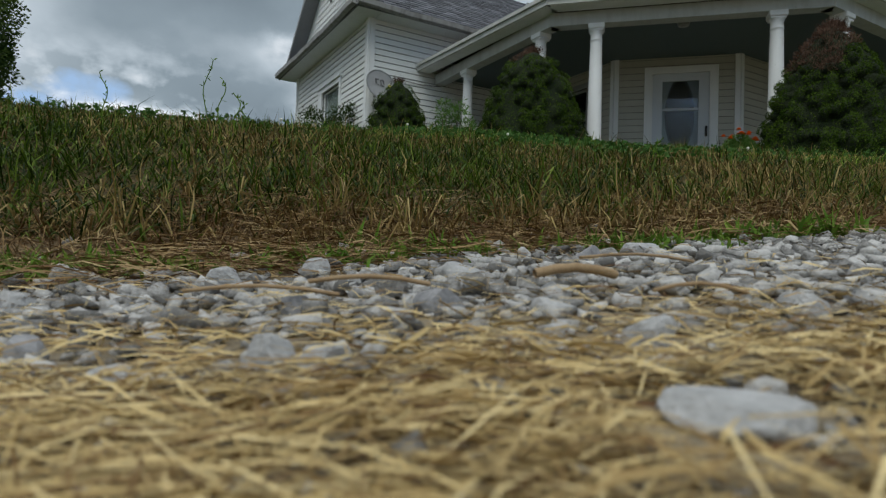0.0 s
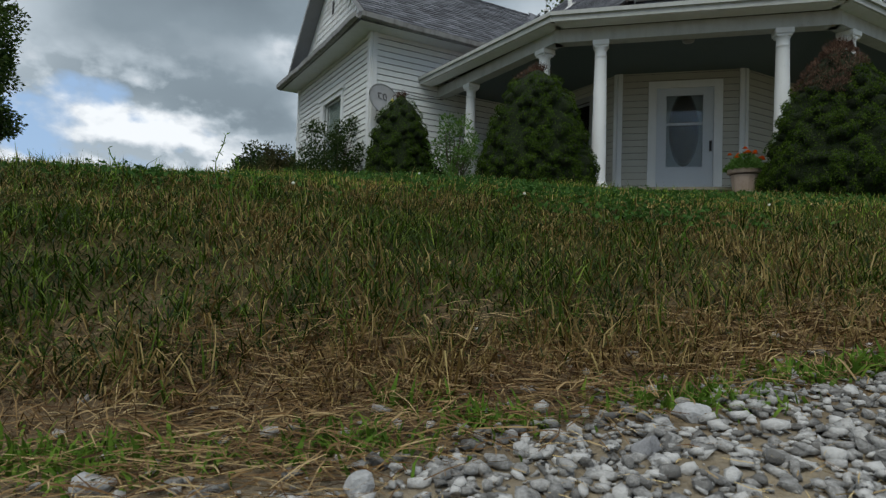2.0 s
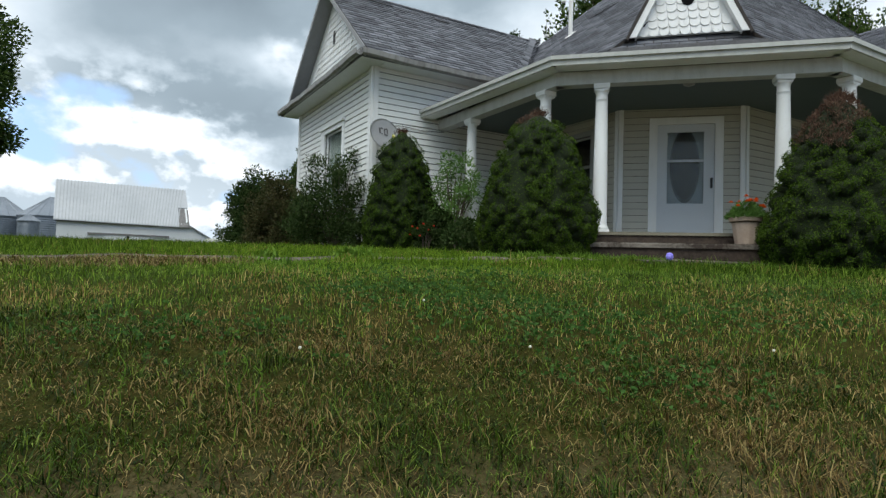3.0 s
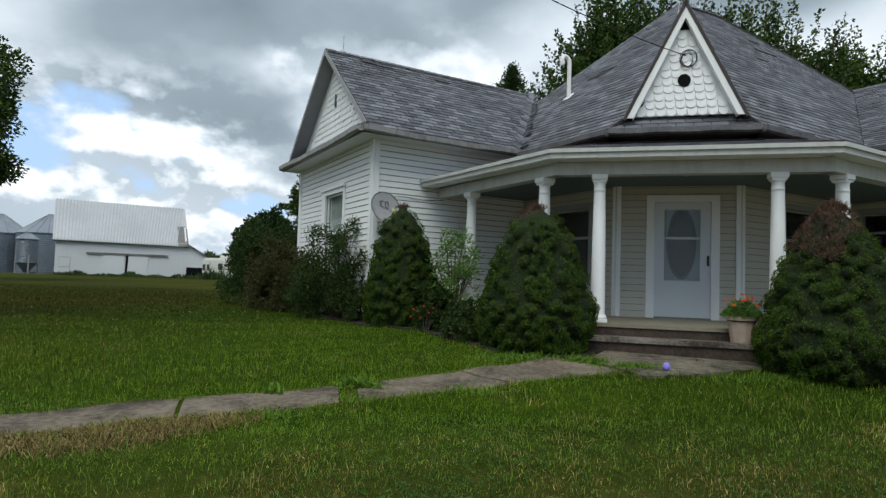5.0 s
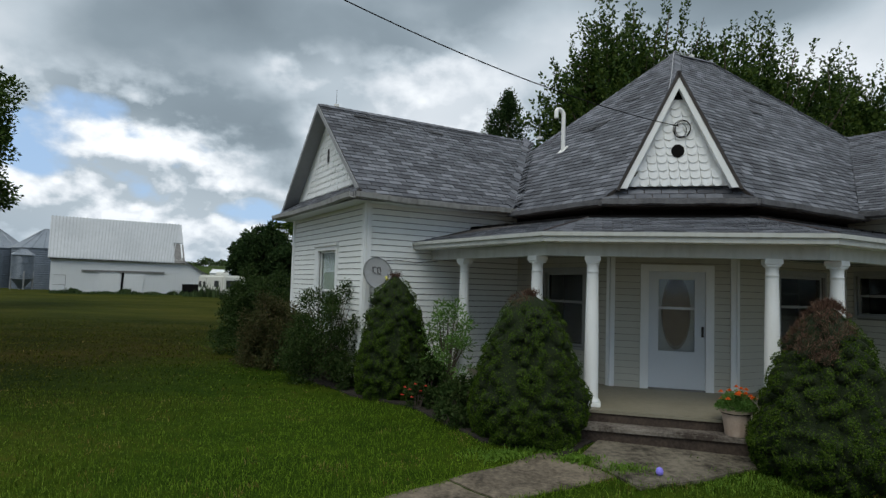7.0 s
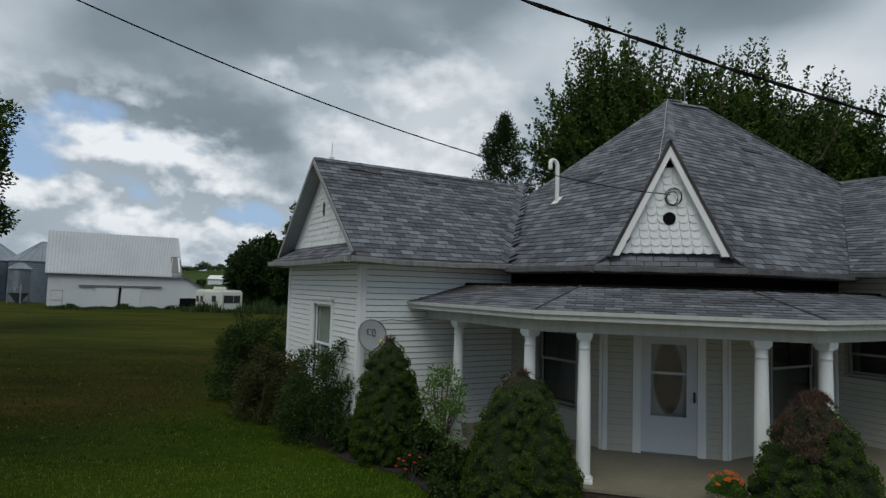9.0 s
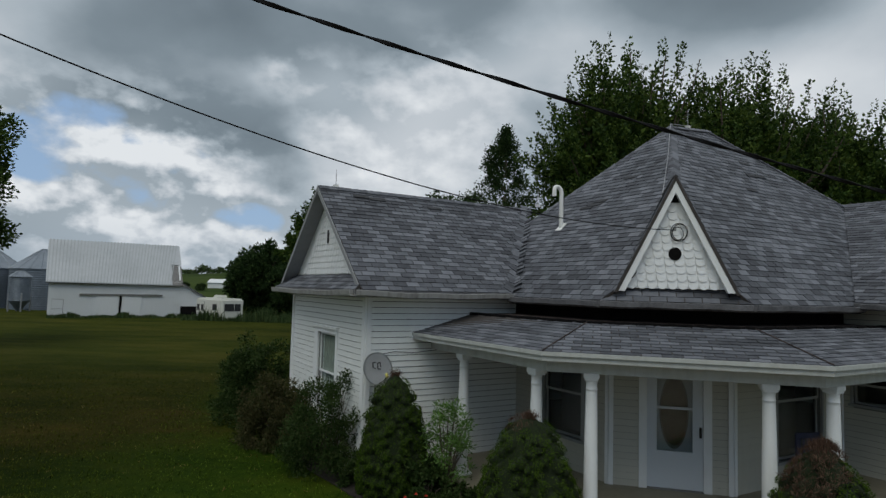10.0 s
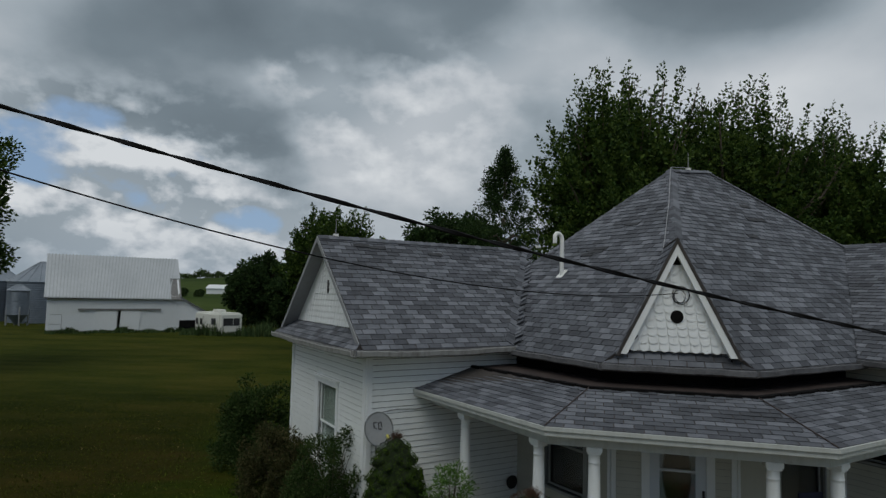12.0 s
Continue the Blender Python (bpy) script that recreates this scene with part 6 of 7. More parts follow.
for x, y, r_, h_ in ((-98.1, 235.0, 2.4, 3.0), (-91.5, 235.0, 2.0, 2.6)):
    bush("field_bush", x, y, (r_, r_, h_), 1500, FARLEAF, 140, "dark bush standing alone in the far field", (0.55, 0.4), stems=6, lumps=20)
r = np.random.default_rng(141)
n = 5000
hx, hy = r.uniform(-300, -60, n), 560 + r.normal(0, 4, n)
c = np.stack([hx, hy, land(hx, hy) + r.uniform(0.3, 1.0, n) * (4.5 + 2.5 * np.sin(hx * 0.11) + 1.8 * np.sin(hx * 0.37))], 1)
vv, ff = leaf_quads(c, r.normal(0, 1, (n, 3)), 2.2, 1.6, r)
tagged(soup("far_hedgerow", vv, ff, FARLEAF), "dark line of trees along the far ridge", "trees", kind="stuff")

# ---- wires, dish, flue, rods ----


def sagging(p, q, sag, n=40):
    p, q = Vector(p), Vector(q)
    return [p.lerp(q, i / n) - Vector((0, 0, 4 * sag * (i / n) * (1 - i / n))) for i in range(n + 1)]


def twisted(line, turns, off):
    """A conductor wound round a carrying wire."""
    out, n = [], len(line) - 1
    for i, p in enumerate(line):
        a = 6.2832 * turns * i / n
        out.append(p + Vector((0, off * math.cos(a), off * math.sin(a))))
    return out


main_line = []
for i in range(321):
    q = -22.0 + 44.0 * i / 320
    main_line.append(Vector((q, 3.535 + 0.2161 * q, 6.438 - 0.2094 * q + 0.00759 * q * q)))
wire = curve_tube("power_cable", main_line, 0.0065, CABLE)
tagged(wire, "thick black twisted service cable slung across the yard", "cable")
for k in (0, 1):
    curve_tube("conductor", twisted(main_line, 60, 0.0095 * (1 if k else -1)), 0.0068, CABLE, wire, "black insulated conductor")
hook = gab(0.0, 6.16, 0.12)
HOOK = plan(hook.x, hook.y, hook.z)
drop = []
for i in range(101):
    q = -18.0 + (HOOK[0] + 18.0) * i / 100
    drop.append(Vector((q, 7.223 + 0.7093 * q + (HOOK[1] - 7.223 - 0.7093 * HOOK[0]) * (i / 100) ** 8, 6.211 - 0.1104 * q + 0.02482 * q * q)))
tagged(curve_tube("service_wire", drop, 0.0075, CABLE), "thin black service wire running to the corner gable", "cable")
rng = random.Random(5)
for k in range(3):
    loop = []
    r, du, dz = 0.10 + 0.02 * k, rng.uniform(-0.1, 0.12), rng.uniform(-0.12, 0.02)
    for i in range(25):
        a = 6.2832 * i / 24
        q = gab(du + r * math.cos(a), 6.12 + dz + r * 1.15 * math.sin(a), 0.05 + 0.02 * math.sin(a + k))
        loop.append(q - BASE)
    curve_tube("wire_loop", loop, 0.006, CABLE, house, "loose loop of wire on the gablet")

# satellite dish on a mast at the wing's corner
dp = plan(4.55, 10.48)
dish = thing("satellite_dish", (*dp[:2], gz(*dp[:2])), 30, "grey satellite dish with dark marks on a mast beside the wing", "satellite dish")
top = 3.47 - gz(*dp[:2])
face_dir = Vector((0.05, -1.0, 0.28)).normalized()
turn = face_dir.to_track_quat("Z", "Y").to_matrix().to_4x4()
bm = bmesh.new()
rings = []
for ri in range(9):
    r = 0.315 * ri / 8
    rings.append([bm.verts.new((r * 0.98 * math.cos(6.2832 * i / 40), r * math.sin(6.2832 * i / 40), 0.45 * r * r)) for i in range(40)] if ri else [bm.verts.new((0, 0, 0))])
for i in range(40):
    bm.faces.new((rings[0][0], rings[1][i], rings[1][(i + 1) % 40]))
for a, b in zip(rings[1:], rings[2:]):
    for i in range(40):
        bm.faces.new((a[i], b[i], b[(i + 1) % 40], a[(i + 1) % 40]))
bmesh.ops.solidify(bm, geom=bm.faces[:], thickness=0.008)
bm.transform(Matrix.Translation((0, 0, top)) @ turn)
part("reflector", bm, DISHGREY, dish, "grey oval reflector", True)
bm = bmesh.new()
for x0, x1, y0, y1 in ((-0.10, -0.07, 0.02, 0.13), (-0.07, -0.02, 0.11, 0.135), (-0.06, -0.03, 0.0, 0.025), (0.0, 0.025, -0.01, 0.12), (0.03, 0.08, 0.10, 0.13), (0.06, 0.085, 0.03, 0.10), (0.03, 0.075, -0.02, 0.01)):
    box(bm, x0, x1, y0, y1, 0.014, 0.019)
bm.transform(Matrix.Translation((0, 0, top)) @ turn)
part("dish_mark", bm, DISHMARK, dish, "dark worn marking")
bm = bmesh.new()
tube(bm, (0, 0.06, -0.1), (0, 0.06, top + 0.05), 0.022, 0.022, 10)
part("mast", bm, STEEL, dish)
bm = bmesh.new()
tube(bm, Vector((0, 0, top)) + turn.to_3x3() @ Vector((0, -0.27, 0.02)), Vector((0, 0, top)) + turn.to_3x3() @ Vector((0.05, -0.22, 0.34)), 0.012, 0.012, 8)
arm = part("feed_arm", bm, STEEL, dish)
bm = bmesh.new()
tube(bm, Vector((0, 0, top)) + turn.to_3x3() @ Vector((0.05, -0.2, 0.30)), Vector((0, 0, top)) + turn.to_3x3() @ Vector((0.05, -0.13, 0.25)), 0.03, 0.026, 12)
part("feed_horn", bm, YELLOW, arm, "yellowed feed horn")
cable_pts = [plan(4.62, 10.56, 3.62), plan(4.74, 10.735, 3.72), plan(5.05, 10.735, 3.76), plan(5.5, 10.735, 3.73), plan(6.0, 10.735, 3.77)]
tagged(curve_tube("dish_cable", cable_pts, 0.006, CABLE), "thin dark cable along the clapboards", "cable")

# flue with a gooseneck
fx, fy = 9.39, 10.82
fz = ME + 0.931 * (fx - MB)
pts = [(fx, fy, fz - 0.1), (fx, fy, fz + 0.86)] + [(fx - 0.11 + 0.11 * math.cos(a), fy + 0.03 * math.sin(a), fz + 0.86 + 0.12 * math.sin(a)) for a in [math.pi * i / 8 for i in range(1, 9)]] + [(fx - 0.22, fy, fz + 0.74)]
flue = curve_tube("flue_pipe", [Vector(p) - BASE for p in pts], 0.05, WHITEPIPE, house, "white flue pipe with a gooseneck end")
bm = bmesh.new()
slab(bm, [(fx - 0.1, fy - 0.1, fz - 0.093 + 0.025), (fx + 0.1, fy - 0.1, fz + 0.093 + 0.025), (fx + 0.1, fy + 0.1, fz + 0.093 + 0.025), (fx - 0.1, fy + 0.1, fz - 0.093 + 0.025)], (0, 0, -0.02))
bm.transform(Matrix.Translation(-BASE))
part("flashing", bm, WHITEPIPE, flue)

for b, a, z, h in ((4.55, RIDGE_A, RIDGE_Z, 0.42), (10.25, 12.75, 7.34, 0.5), (13.15, 10.16, 9.43, 0.5)):
    bm = bmesh.new()
    tube(bm, (b, a, z - 0.02), (b, a, z + h), 0.010, 0.005, 6)
    rod = hpart("lightning_rod", bm, STEEL, "thin metal lightning rod")
    bm = bmesh.new()
    box(bm, b - 0.05, b + 0.05, a - 0.05, a + 0.05, z + 0.01, z + 0.07)
    part("rod_base", bm, WHITEPIPE, rod)
line = [Vector(p) - BASE for p in ((13.15, 10.16, 9.5), (12.4, 10.1, 9.42), (12.2, 9.96, 9.24), (11.2, 9.2, 8.3), (10.2, 8.5, 7.35), (9.75, 8.2, 6.93))]
curve_tube("rod_cable", line, 0.010, STEEL, house, "lightning rod cable down the hip")

# porch lamp, table, chair and hanging plate
lp = plan(7.6, 6.1)
lamp = thing("porch_lamp", (*lp[:2], PE - 0.18), 0, "small round ceiling lamp under the porch roof, unlit", "lamp")
for name, prof, mat in (("base", [(0.10, -0.03), (0.105, 0.0)], DARKMETAL), ("bowl", [(0.03, -0.11), (0.08, -0.09), (0.095, -0.03)], LAMPGLASS)):
    bm = bmesh.new()
    lathe(bm, prof, n=20)
    part(name, bm, mat, lamp)


def porch_chair(b, a, turn, mat, label):
    p = plan(b, a)
    ob = thing("porch_chair", (*p[:2], FLOOR_Z), 30 + turn, label, "chair")
    for x in (-0.22, 0.22):
        for y in (-0.2, 0.2):
            bm = bmesh.new()
            box(bm, x - 0.02, x + 0.02, y - 0.02, y + 0.02, 0, 0.42 if y < 0 else 0.95)
            part("leg", bm, mat, ob)
    bm = bmesh.new()
    box(bm, -0.25, 0.25, -0.24, 0.24, 0.42, 0.46)
    part("seat", bm, mat, ob)
    for i in range(5):
        bm = bmesh.new()
        x = -0.16 + 0.08 * i
        box(bm, x - 0.015, x + 0.015, 0.185, 0.205, 0.5, 0.88)
        part("back_slat", bm, mat, ob)
    bm = bmesh.new()
    box(bm, -0.25, 0.25, 0.18, 0.215, 0.87, 0.97)
    part("top_rail", bm, mat, ob)
    return ob


porch_chair(11.35, 6.05, -20, CHAIRBLUE, "slate blue porch chair standing near the wall")
wp = plan(7.88, 10.66)
wreath = thing("wall_plate", (*wp[:2], 1.99), 30, "dark round plate hung on the porch wall", "decoration")
bm = bmesh.new()
lathe(bm, [(0.06, 0.0), (0.14, 0.01), (0.145, 0.03), (0.12, 0.035), (0.05, 0.02)], n=24)
bm.transform(Matrix.Translation((0, 0.03, 0)) @ Matrix.Rotation(radians(90), 4, "X"))
part("plate", bm, DARKMETAL, wreath)

# ---- gravel, litter and grass ----
STONE = simple("crushed_limestone", (0.16, 0.155, 0.145), (0.56, 0.55, 0.53), 40.0, 0.95, bumps=0.9, bdist=0.003, fine=240.0, piece=0.45)
BIGSTONE = simple("limestone", (0.30, 0.30, 0.295), (0.55, 0.55, 0.55), 40.0, 0.92, bumps=0.9, bdist=0.003, fine=220.0)
DARKSTONE = simple("grey_stone", (0.15, 0.15, 0.155), (0.36, 0.36, 0.37), 40.0, 0.92, bumps=0.6, bdist=0.0015, fine=300.0)


def strawlike(name, stops, scale):
    m, t, b, p, g = material(name, 0.75, 0.0, 0.25)
    r = chance(t, g)
    f = calc(t, "ADD", calc(t, "MULTIPLY", r, 0.8), calc(t, "MULTIPLY", noise_node(t, p, scale, 3.0), 0.2))
    t.links.new(ramp(t, f, stops), b.inputs["Base Color"])
    return m


STRAW = strawlike("dry_clippings", [(0.08, (0.10, 0.042, 0.016)), (0.24, (0.29, 0.185, 0.072)), (0.55, (0.54, 0.40, 0.175)), (0.92, (0.76, 0.61, 0.32))], 60.0)
THATCH = strawlike("dead_grass", [(0.1, (0.06, 0.027, 0.010)), (0.35, (0.15, 0.083, 0.030)), (0.65, (0.28, 0.178, 0.074)), (0.92, (0.47, 0.355, 0.18))], 40.0)
DRYGRASS = strawlike("dry_lawn_grass", [(0.1, (0.08, 0.052, 0.017)), (0.4, (0.16, 0.115, 0.038)), (0.75, (0.26, 0.195, 0.074)), (0.95, (0.36, 0.29, 0.12))], 20.0)
STICK = simple("dry_stalk", (0.22, 0.14, 0.07), (0.42, 0.3, 0.17), 60.0, 0.8, bumps=0.3, bdist=0.001)


def ico():
    g = (1 + 5 ** 0.5) / 2
    v = unit(np.array([(-1, g, 0), (1, g, 0), (-1, -g, 0), (1, -g, 0), (0, -1, g), (0, 1, g), (0, -1, -g), (0, 1, -g), (g, 0, -1), (g, 0, 1), (-g, 0, -1), (-g, 0, 1)], float))
    f = np.array([(0, 11, 5), (0, 5, 1), (0, 1, 7), (0, 7, 10), (0, 10, 11), (1, 5, 9), (5, 11, 4), (11, 10, 2), (10, 7, 6), (7, 1, 8), (3, 9, 4), (3, 4, 2), (3, 2, 6), (3, 6, 8), (3, 8, 9), (4, 9, 5), (2, 4, 11), (6, 2, 10), (8, 6, 7), (9, 8, 1)])
    return v, f


def stones(xs, ys, sizes, sink, rng, name, mat, label):
    """Angular crushed stones, each of its own shape, bedded in the ground."""
    v0, f0 = ico()
    n = len(xs)
    v = v0[None] * (1 + rng.normal(0, 0.48, (n, 12, 1)))
    v = np.clip(v, -0.66, 0.66) * np.stack([rng.uniform(0.75, 1.5, n), rng.uniform(0.6, 1.1, n), rng.uniform(0.38, 0.66, n)], 1)[:, None]
    a, b = rng.uniform(0, 6.28, n), rng.normal(0, 0.35, n)
    ca, sa, cb, sb = np.cos(a)[:, None], np.sin(a)[:, None], np.cos(b)[:, None], np.sin(b)[:, None]
    x, y, z = v[..., 0], v[..., 1], v[..., 2]
    x, z = x * cb - z * sb, x * sb + z * cb
    x, y = x * ca - y * sa, x * sa + y * ca
    v = np.stack([x, y, z], -1) * sizes[:, None, None] * 0.5
    v += np.stack([xs, ys, land(xs, ys) + sizes * sink], 1)[:, None]
    f = f0[None] + (np.arange(n) * 12)[:, None, None]
    return tagged(soup(name, v.reshape(-1, 3), f.reshape(-1, 3), mat), label, "gravel", kind="stuff")


rng = np.random.default_rng(61)
n = 19000
gx, gy = rng.uniform(-1.7, 2.3, n), rng.uniform(0.10, 1.35, n)
s = lane(gx, gy)
dens = np.where(s > edge_s(gx), np.exp(-(s - edge_s(gx)) / 0.09) * 0.55, 1.0) * np.clip(0.07 + 0.26 * smooth01((gy - 0.24) / 0.1) + 1.25 * smooth01((gy - 0.33 - 0.06 * np.sin(gx * 9)) / 0.26), 0, 1)
ok = rng.uniform(0, 1, n) < dens
gx, gy = gx[ok], gy[ok]
sz = (0.35 + 0.65 * rng.uniform(0, 1, len(gx)) ** 1.9) * 0.040
near = np.hypot(gx, gy) < 0.17
sz = np.where(near, 0.012, np.where(gy < 0.42, sz * 0.75, sz))
stones(gx, gy, sz, rng.uniform(0.05, 0.3, len(gx)), rng, "gravel", STONE, "pale crushed limestone gravel of the drive")
n = 5500
gx, gy = rng.uniform(-4.0, 4.2, n), rng.uniform(-1.6, 1.7, n)
ok = (lane(gx, gy) < 0.80 + rng.normal(0, 0.04, n)) & ((np.abs(gx - 0.1) > 1.5) | (gy < -0.25)) & (rng.uniform(0, 1, n) < np.exp(-np.abs(gx / 3.6) ** 6 - np.abs(gy / 1.5) ** 6))
stones(gx[ok], gy[ok], rng.uniform(0.022, 0.05, ok.sum()), np.full(ok.sum(), 0.15), rng, "drive_gravel", STONE, "pale crushed limestone spread over the drive")
n = 7000
gx, gy = rng.uniform(-1.5, 2.0, n), rng.uniform(0.12, 1.3, n)
ok = lane(gx, gy) < edge_s(gx) + rng.exponential(0.06, n)
stones(gx[ok], gy[ok], rng.uniform(0.006, 0.016, ok.sum()), np.full(ok.sum(), 0.2), rng, "grit", STONE, "small grey stone chips among the gravel")


def hero_stone(x, y, w, h, seed, mat, label, flat=1.0):
    r = np.random.default_rng(seed)
    bm = bmesh.new()
    bmesh.ops.create_icosphere(bm, subdivisions=3, radius=1.0)
    planes = [(Vector(unit(r.normal(0, 1, 3) * (1, 1, 0.6))), r.uniform(0.60, 0.86)) for _ in range(12)] + [(Vector(unit(np.array((r.normal(0, 0.25), r.normal(0, 0.25), 1.0)))), 0.5)]
    for v in bm.verts:
        for nrm, d in planes:
            k = v.co.dot(nrm)
            if k > d:
                v.co -= nrm * (k - d) * 0.92
        v.co *= 1 + 0.05 * noise.noise(v.co * 3.1 + Vector((seed, 0, 0)))
    zs = [v.co.z for v in bm.verts]
    xs_ = [v.co.x for v in bm.verts]
    kx, kz = w / (max(xs_) - min(xs_)), h * 1.5 / (max(zs) - min(zs))
    for v in bm.verts:
        v.co = Vector((v.co.x * kx, v.co.y * kx * 0.8, v.co.z * kz))
    ob = part("stone", bm, mat, None, "", False, at=(x, y + 0.3 * w, gz(x, y) + h * 0.30 + 0.003))
    tagged(ob, label, "stone", "loose stones on the drive")


HEROES = (
        (0.108, 0.196, 0.054, 0.010, BIGSTONE, "flat pale limestone lying in dry clippings"),
        (-0.003, 0.463, 0.042, 0.022, DARKSTONE, "angular dark grey stone on the drive"),
        (-0.096, 0.332, 0.033, 0.020, BIGSTONE, "blocky grey limestone in dry clippings"),
        (-0.062, 0.326, 0.030, 0.013, BIGSTONE, "pale flat limestone in dry clippings"),
        (0.119, 0.337, 0.031, 0.018, BIGSTONE, "pale angular limestone in dry clippings"),
        (-0.116, 0.476, 0.028, 0.019, DARKSTONE, "grey angular stone on the drive"),
        (0.083, 0.438, 0.036, 0.013, BIGSTONE, "flat whitish limestone on the drive"),
        (0.068, 0.363, 0.021, 0.013, BIGSTONE, "small pale limestone in dry clippings"),
        (0.022, 0.647, 0.046, 0.025, BIGSTONE, "rounded grey limestone on the gravel"),
        (0.203, 0.834, 0.040, 0.026, DARKSTONE, "dark grey stone on the gravel"),
        (0.313, 0.958, 0.056, 0.023, BIGSTONE, "pale limestone at the edge of the grass"),
        (-0.255, 0.365, 0.028, 0.018, DARKSTONE, "dull grey stone in dry clippings"),
        (-0.176, 0.317, 0.026, 0.008, BIGSTONE, "thin whitish stone in dry clippings"),
        (0.257, 0.419, 0.036, 0.017, BIGSTONE, "pale limestone on the drive"),
        (-0.392, 0.546, 0.034, 0.026, BIGSTONE, "grey limestone on the drive"),
        (-0.476, 0.759, 0.050, 0.022, BIGSTONE, "pale limestone on the gravel"),
        (-0.254, 0.676, 0.050, 0.024, BIGSTONE, "pale limestone on the gravel"),
        (-0.158, 0.742, 0.036, 0.028, BIGSTONE, "pale limestone on the gravel"))
for k, (x, y, w, h, mat, label) in enumerate(HEROES):
    hero_stone(x, y, w, h, 70 + k, mat, label)


def blades(x, y, height, width, lean, rng, z=None, curl=0.5, up=1.0):
    """Grass blades as narrow bent strips: verts and triangles."""
    n = len(x)
    a = rng.uniform(0, 2 * np.pi, n)
    d = np.stack([np.cos(a), np.sin(a), np.zeros(n)], 1)
    side = np.stack([-np.sin(a), np.cos(a), np.zeros(n)], 1)
    tw = rng.uniform(-0.8, 0.8, n)[:, None]
    side = side * np.cos(tw) + d * np.sin(tw)
    base = np.stack([x, y, (land(x, y) if z is None else z) - 0.004], 1)
    height, width, lean = [np.broadcast_to(q, n)[:, None] for q in (height, width, lean)]
    upv = np.array([[0, 0, 1.0]])
    a1, a2 = lean * 0.75, lean * (1.25 + curl)
    bend = rng.normal(0, 0.25, (n, 1)) * side
    p1 = base + (d * np.sin(a1) + upv * np.cos(a1)) * height * 0.55
    p2 = p1 + (d * np.sin(a2) + upv * np.cos(a2) + bend) * height * 0.5
    w = side * width * 0.5
    v = np.stack([base - w, base + w, p1 - w * 0.8, p1 + w * 0.8, p2], 1).reshape(-1, 3)
    i = np.arange(n)[:, None] * 5
    f = np.concatenate([i + (0, 1, 3), i + (0, 3, 2), i + (2, 3, 4)], 1).reshape(-1, 3)
    return v, f


def litter(n, x0, x1, y0, y1, length, width, mat, name, label, rng, keep=None, lift=0.012):
    """Dry stems lying every way on the ground, slightly bowed."""
    x, y = rng.uniform(x0, x1, n), rng.uniform(y0, y1, n)
    if keep is not None:
        ok = keep(x, y)
        x, y = x[ok], y[ok]
    n = len(x)
    a = rng.normal(0.15, 0.8, n) + np.pi * rng.integers(0, 2, n)
    pitch = rng.normal(0, 0.16, n)
    ln, wd = rng.uniform(0.4, 1.3, n) * length, rng.uniform(0.5, 1.4, n) * width
    d = np.stack([np.cos(a) * np.cos(pitch), np.sin(a) * np.cos(pitch), np.sin(pitch)], 1)
    side = np.stack([-np.sin(a), np.cos(a), rng.normal(0, 0.5, n)], 1)
    c = np.stack([x, y, land(x, y) + rng.uniform(0.0, 1.0, n) ** 1.5 * lift + np.abs(np.sin(pitch)) * ln * 0.25], 1)
    bow = np.stack([rng.normal(0, 0.08, n), rng.normal(0, 0.08, n), rng.uniform(-0.02, 0.10, n)], 1) * ln[:, None]
    w = side * wd[:, None] * 0.5
    p0, p1, p2 = c - d * ln[:, None] * 0.5, c + bow, c + d * ln[:, None] * 0.5
    v = np.stack([p0 - w * 0.7, p0 + w * 0.7, p1 - w, p1 + w, p2 - w * 0.5, p2 + w * 0.5], 1).reshape(-1, 3)
    i = np.arange(n)[:, None] * 6
    f = np.concatenate([i + (0, 1, 3, 2), i + (2, 3, 5, 4)], 1).reshape(-1, 4)
    return tagged(soup(name, v, f, mat), label, "litter", kind="stuff")


def clear_of_lens(x, y):
    ok = (np.hypot(x, y) > 0.10) | (y < -0.05)
    ok &= np.random.default_rng(62).uniform(0, 1, len(x)) < np.exp(-np.abs(x / 0.85) ** 4 - np.abs((y - 0.12) / 0.34) ** 6)
    ok &= np.random.default_rng(63).uniform(0, 1, len(x)) < 1 - 0.62 * smooth01((y - 0.22) / 0.14)
    for hx, hy, w, h, _, _ in HEROES:
        ok &= (np.abs(x - hx) > 0.5 * w + 0.012) | (np.abs(y - hy - 0.2 * w) > 0.5 * w + 0.012)
    return ok


litter(125000, -1.1, 1.1, -0.25, 0.56, 0.036, 0.0012, STRAW, "dry_clippings", "matted tan grass clippings over the drive", rng, clear_of_lens, 0.016)
litter(8500, -1.3, 1.6, 0.40, 0.95, 0.03, 0.0011, STRAW, "loose_straw", "scattered straw on the gravel", rng, lambda x, y: rng.uniform(0, 1, len(x)) < np.clip(1.3 - 1.4 * y, 0.12, 1), 0.03)
litter(60000, -1.9, 2.4, 0.62, 1.75, 0.07, 0.0018, THATCH, "dead_thatch", "dead brown grass along the foot of the bank", rng, lambda x, y: (lane(x, y) > edge_s(x) + rng.normal(0.0, 0.05, len(x))) & (lane(x, y) < 1.30 + rng.normal(0, 0.07, len(x))) & (rng.uniform(0, 1, len(x)) < 1 - 0.7 * smooth01((-0.25 - x) / 0.5)), 0.03)
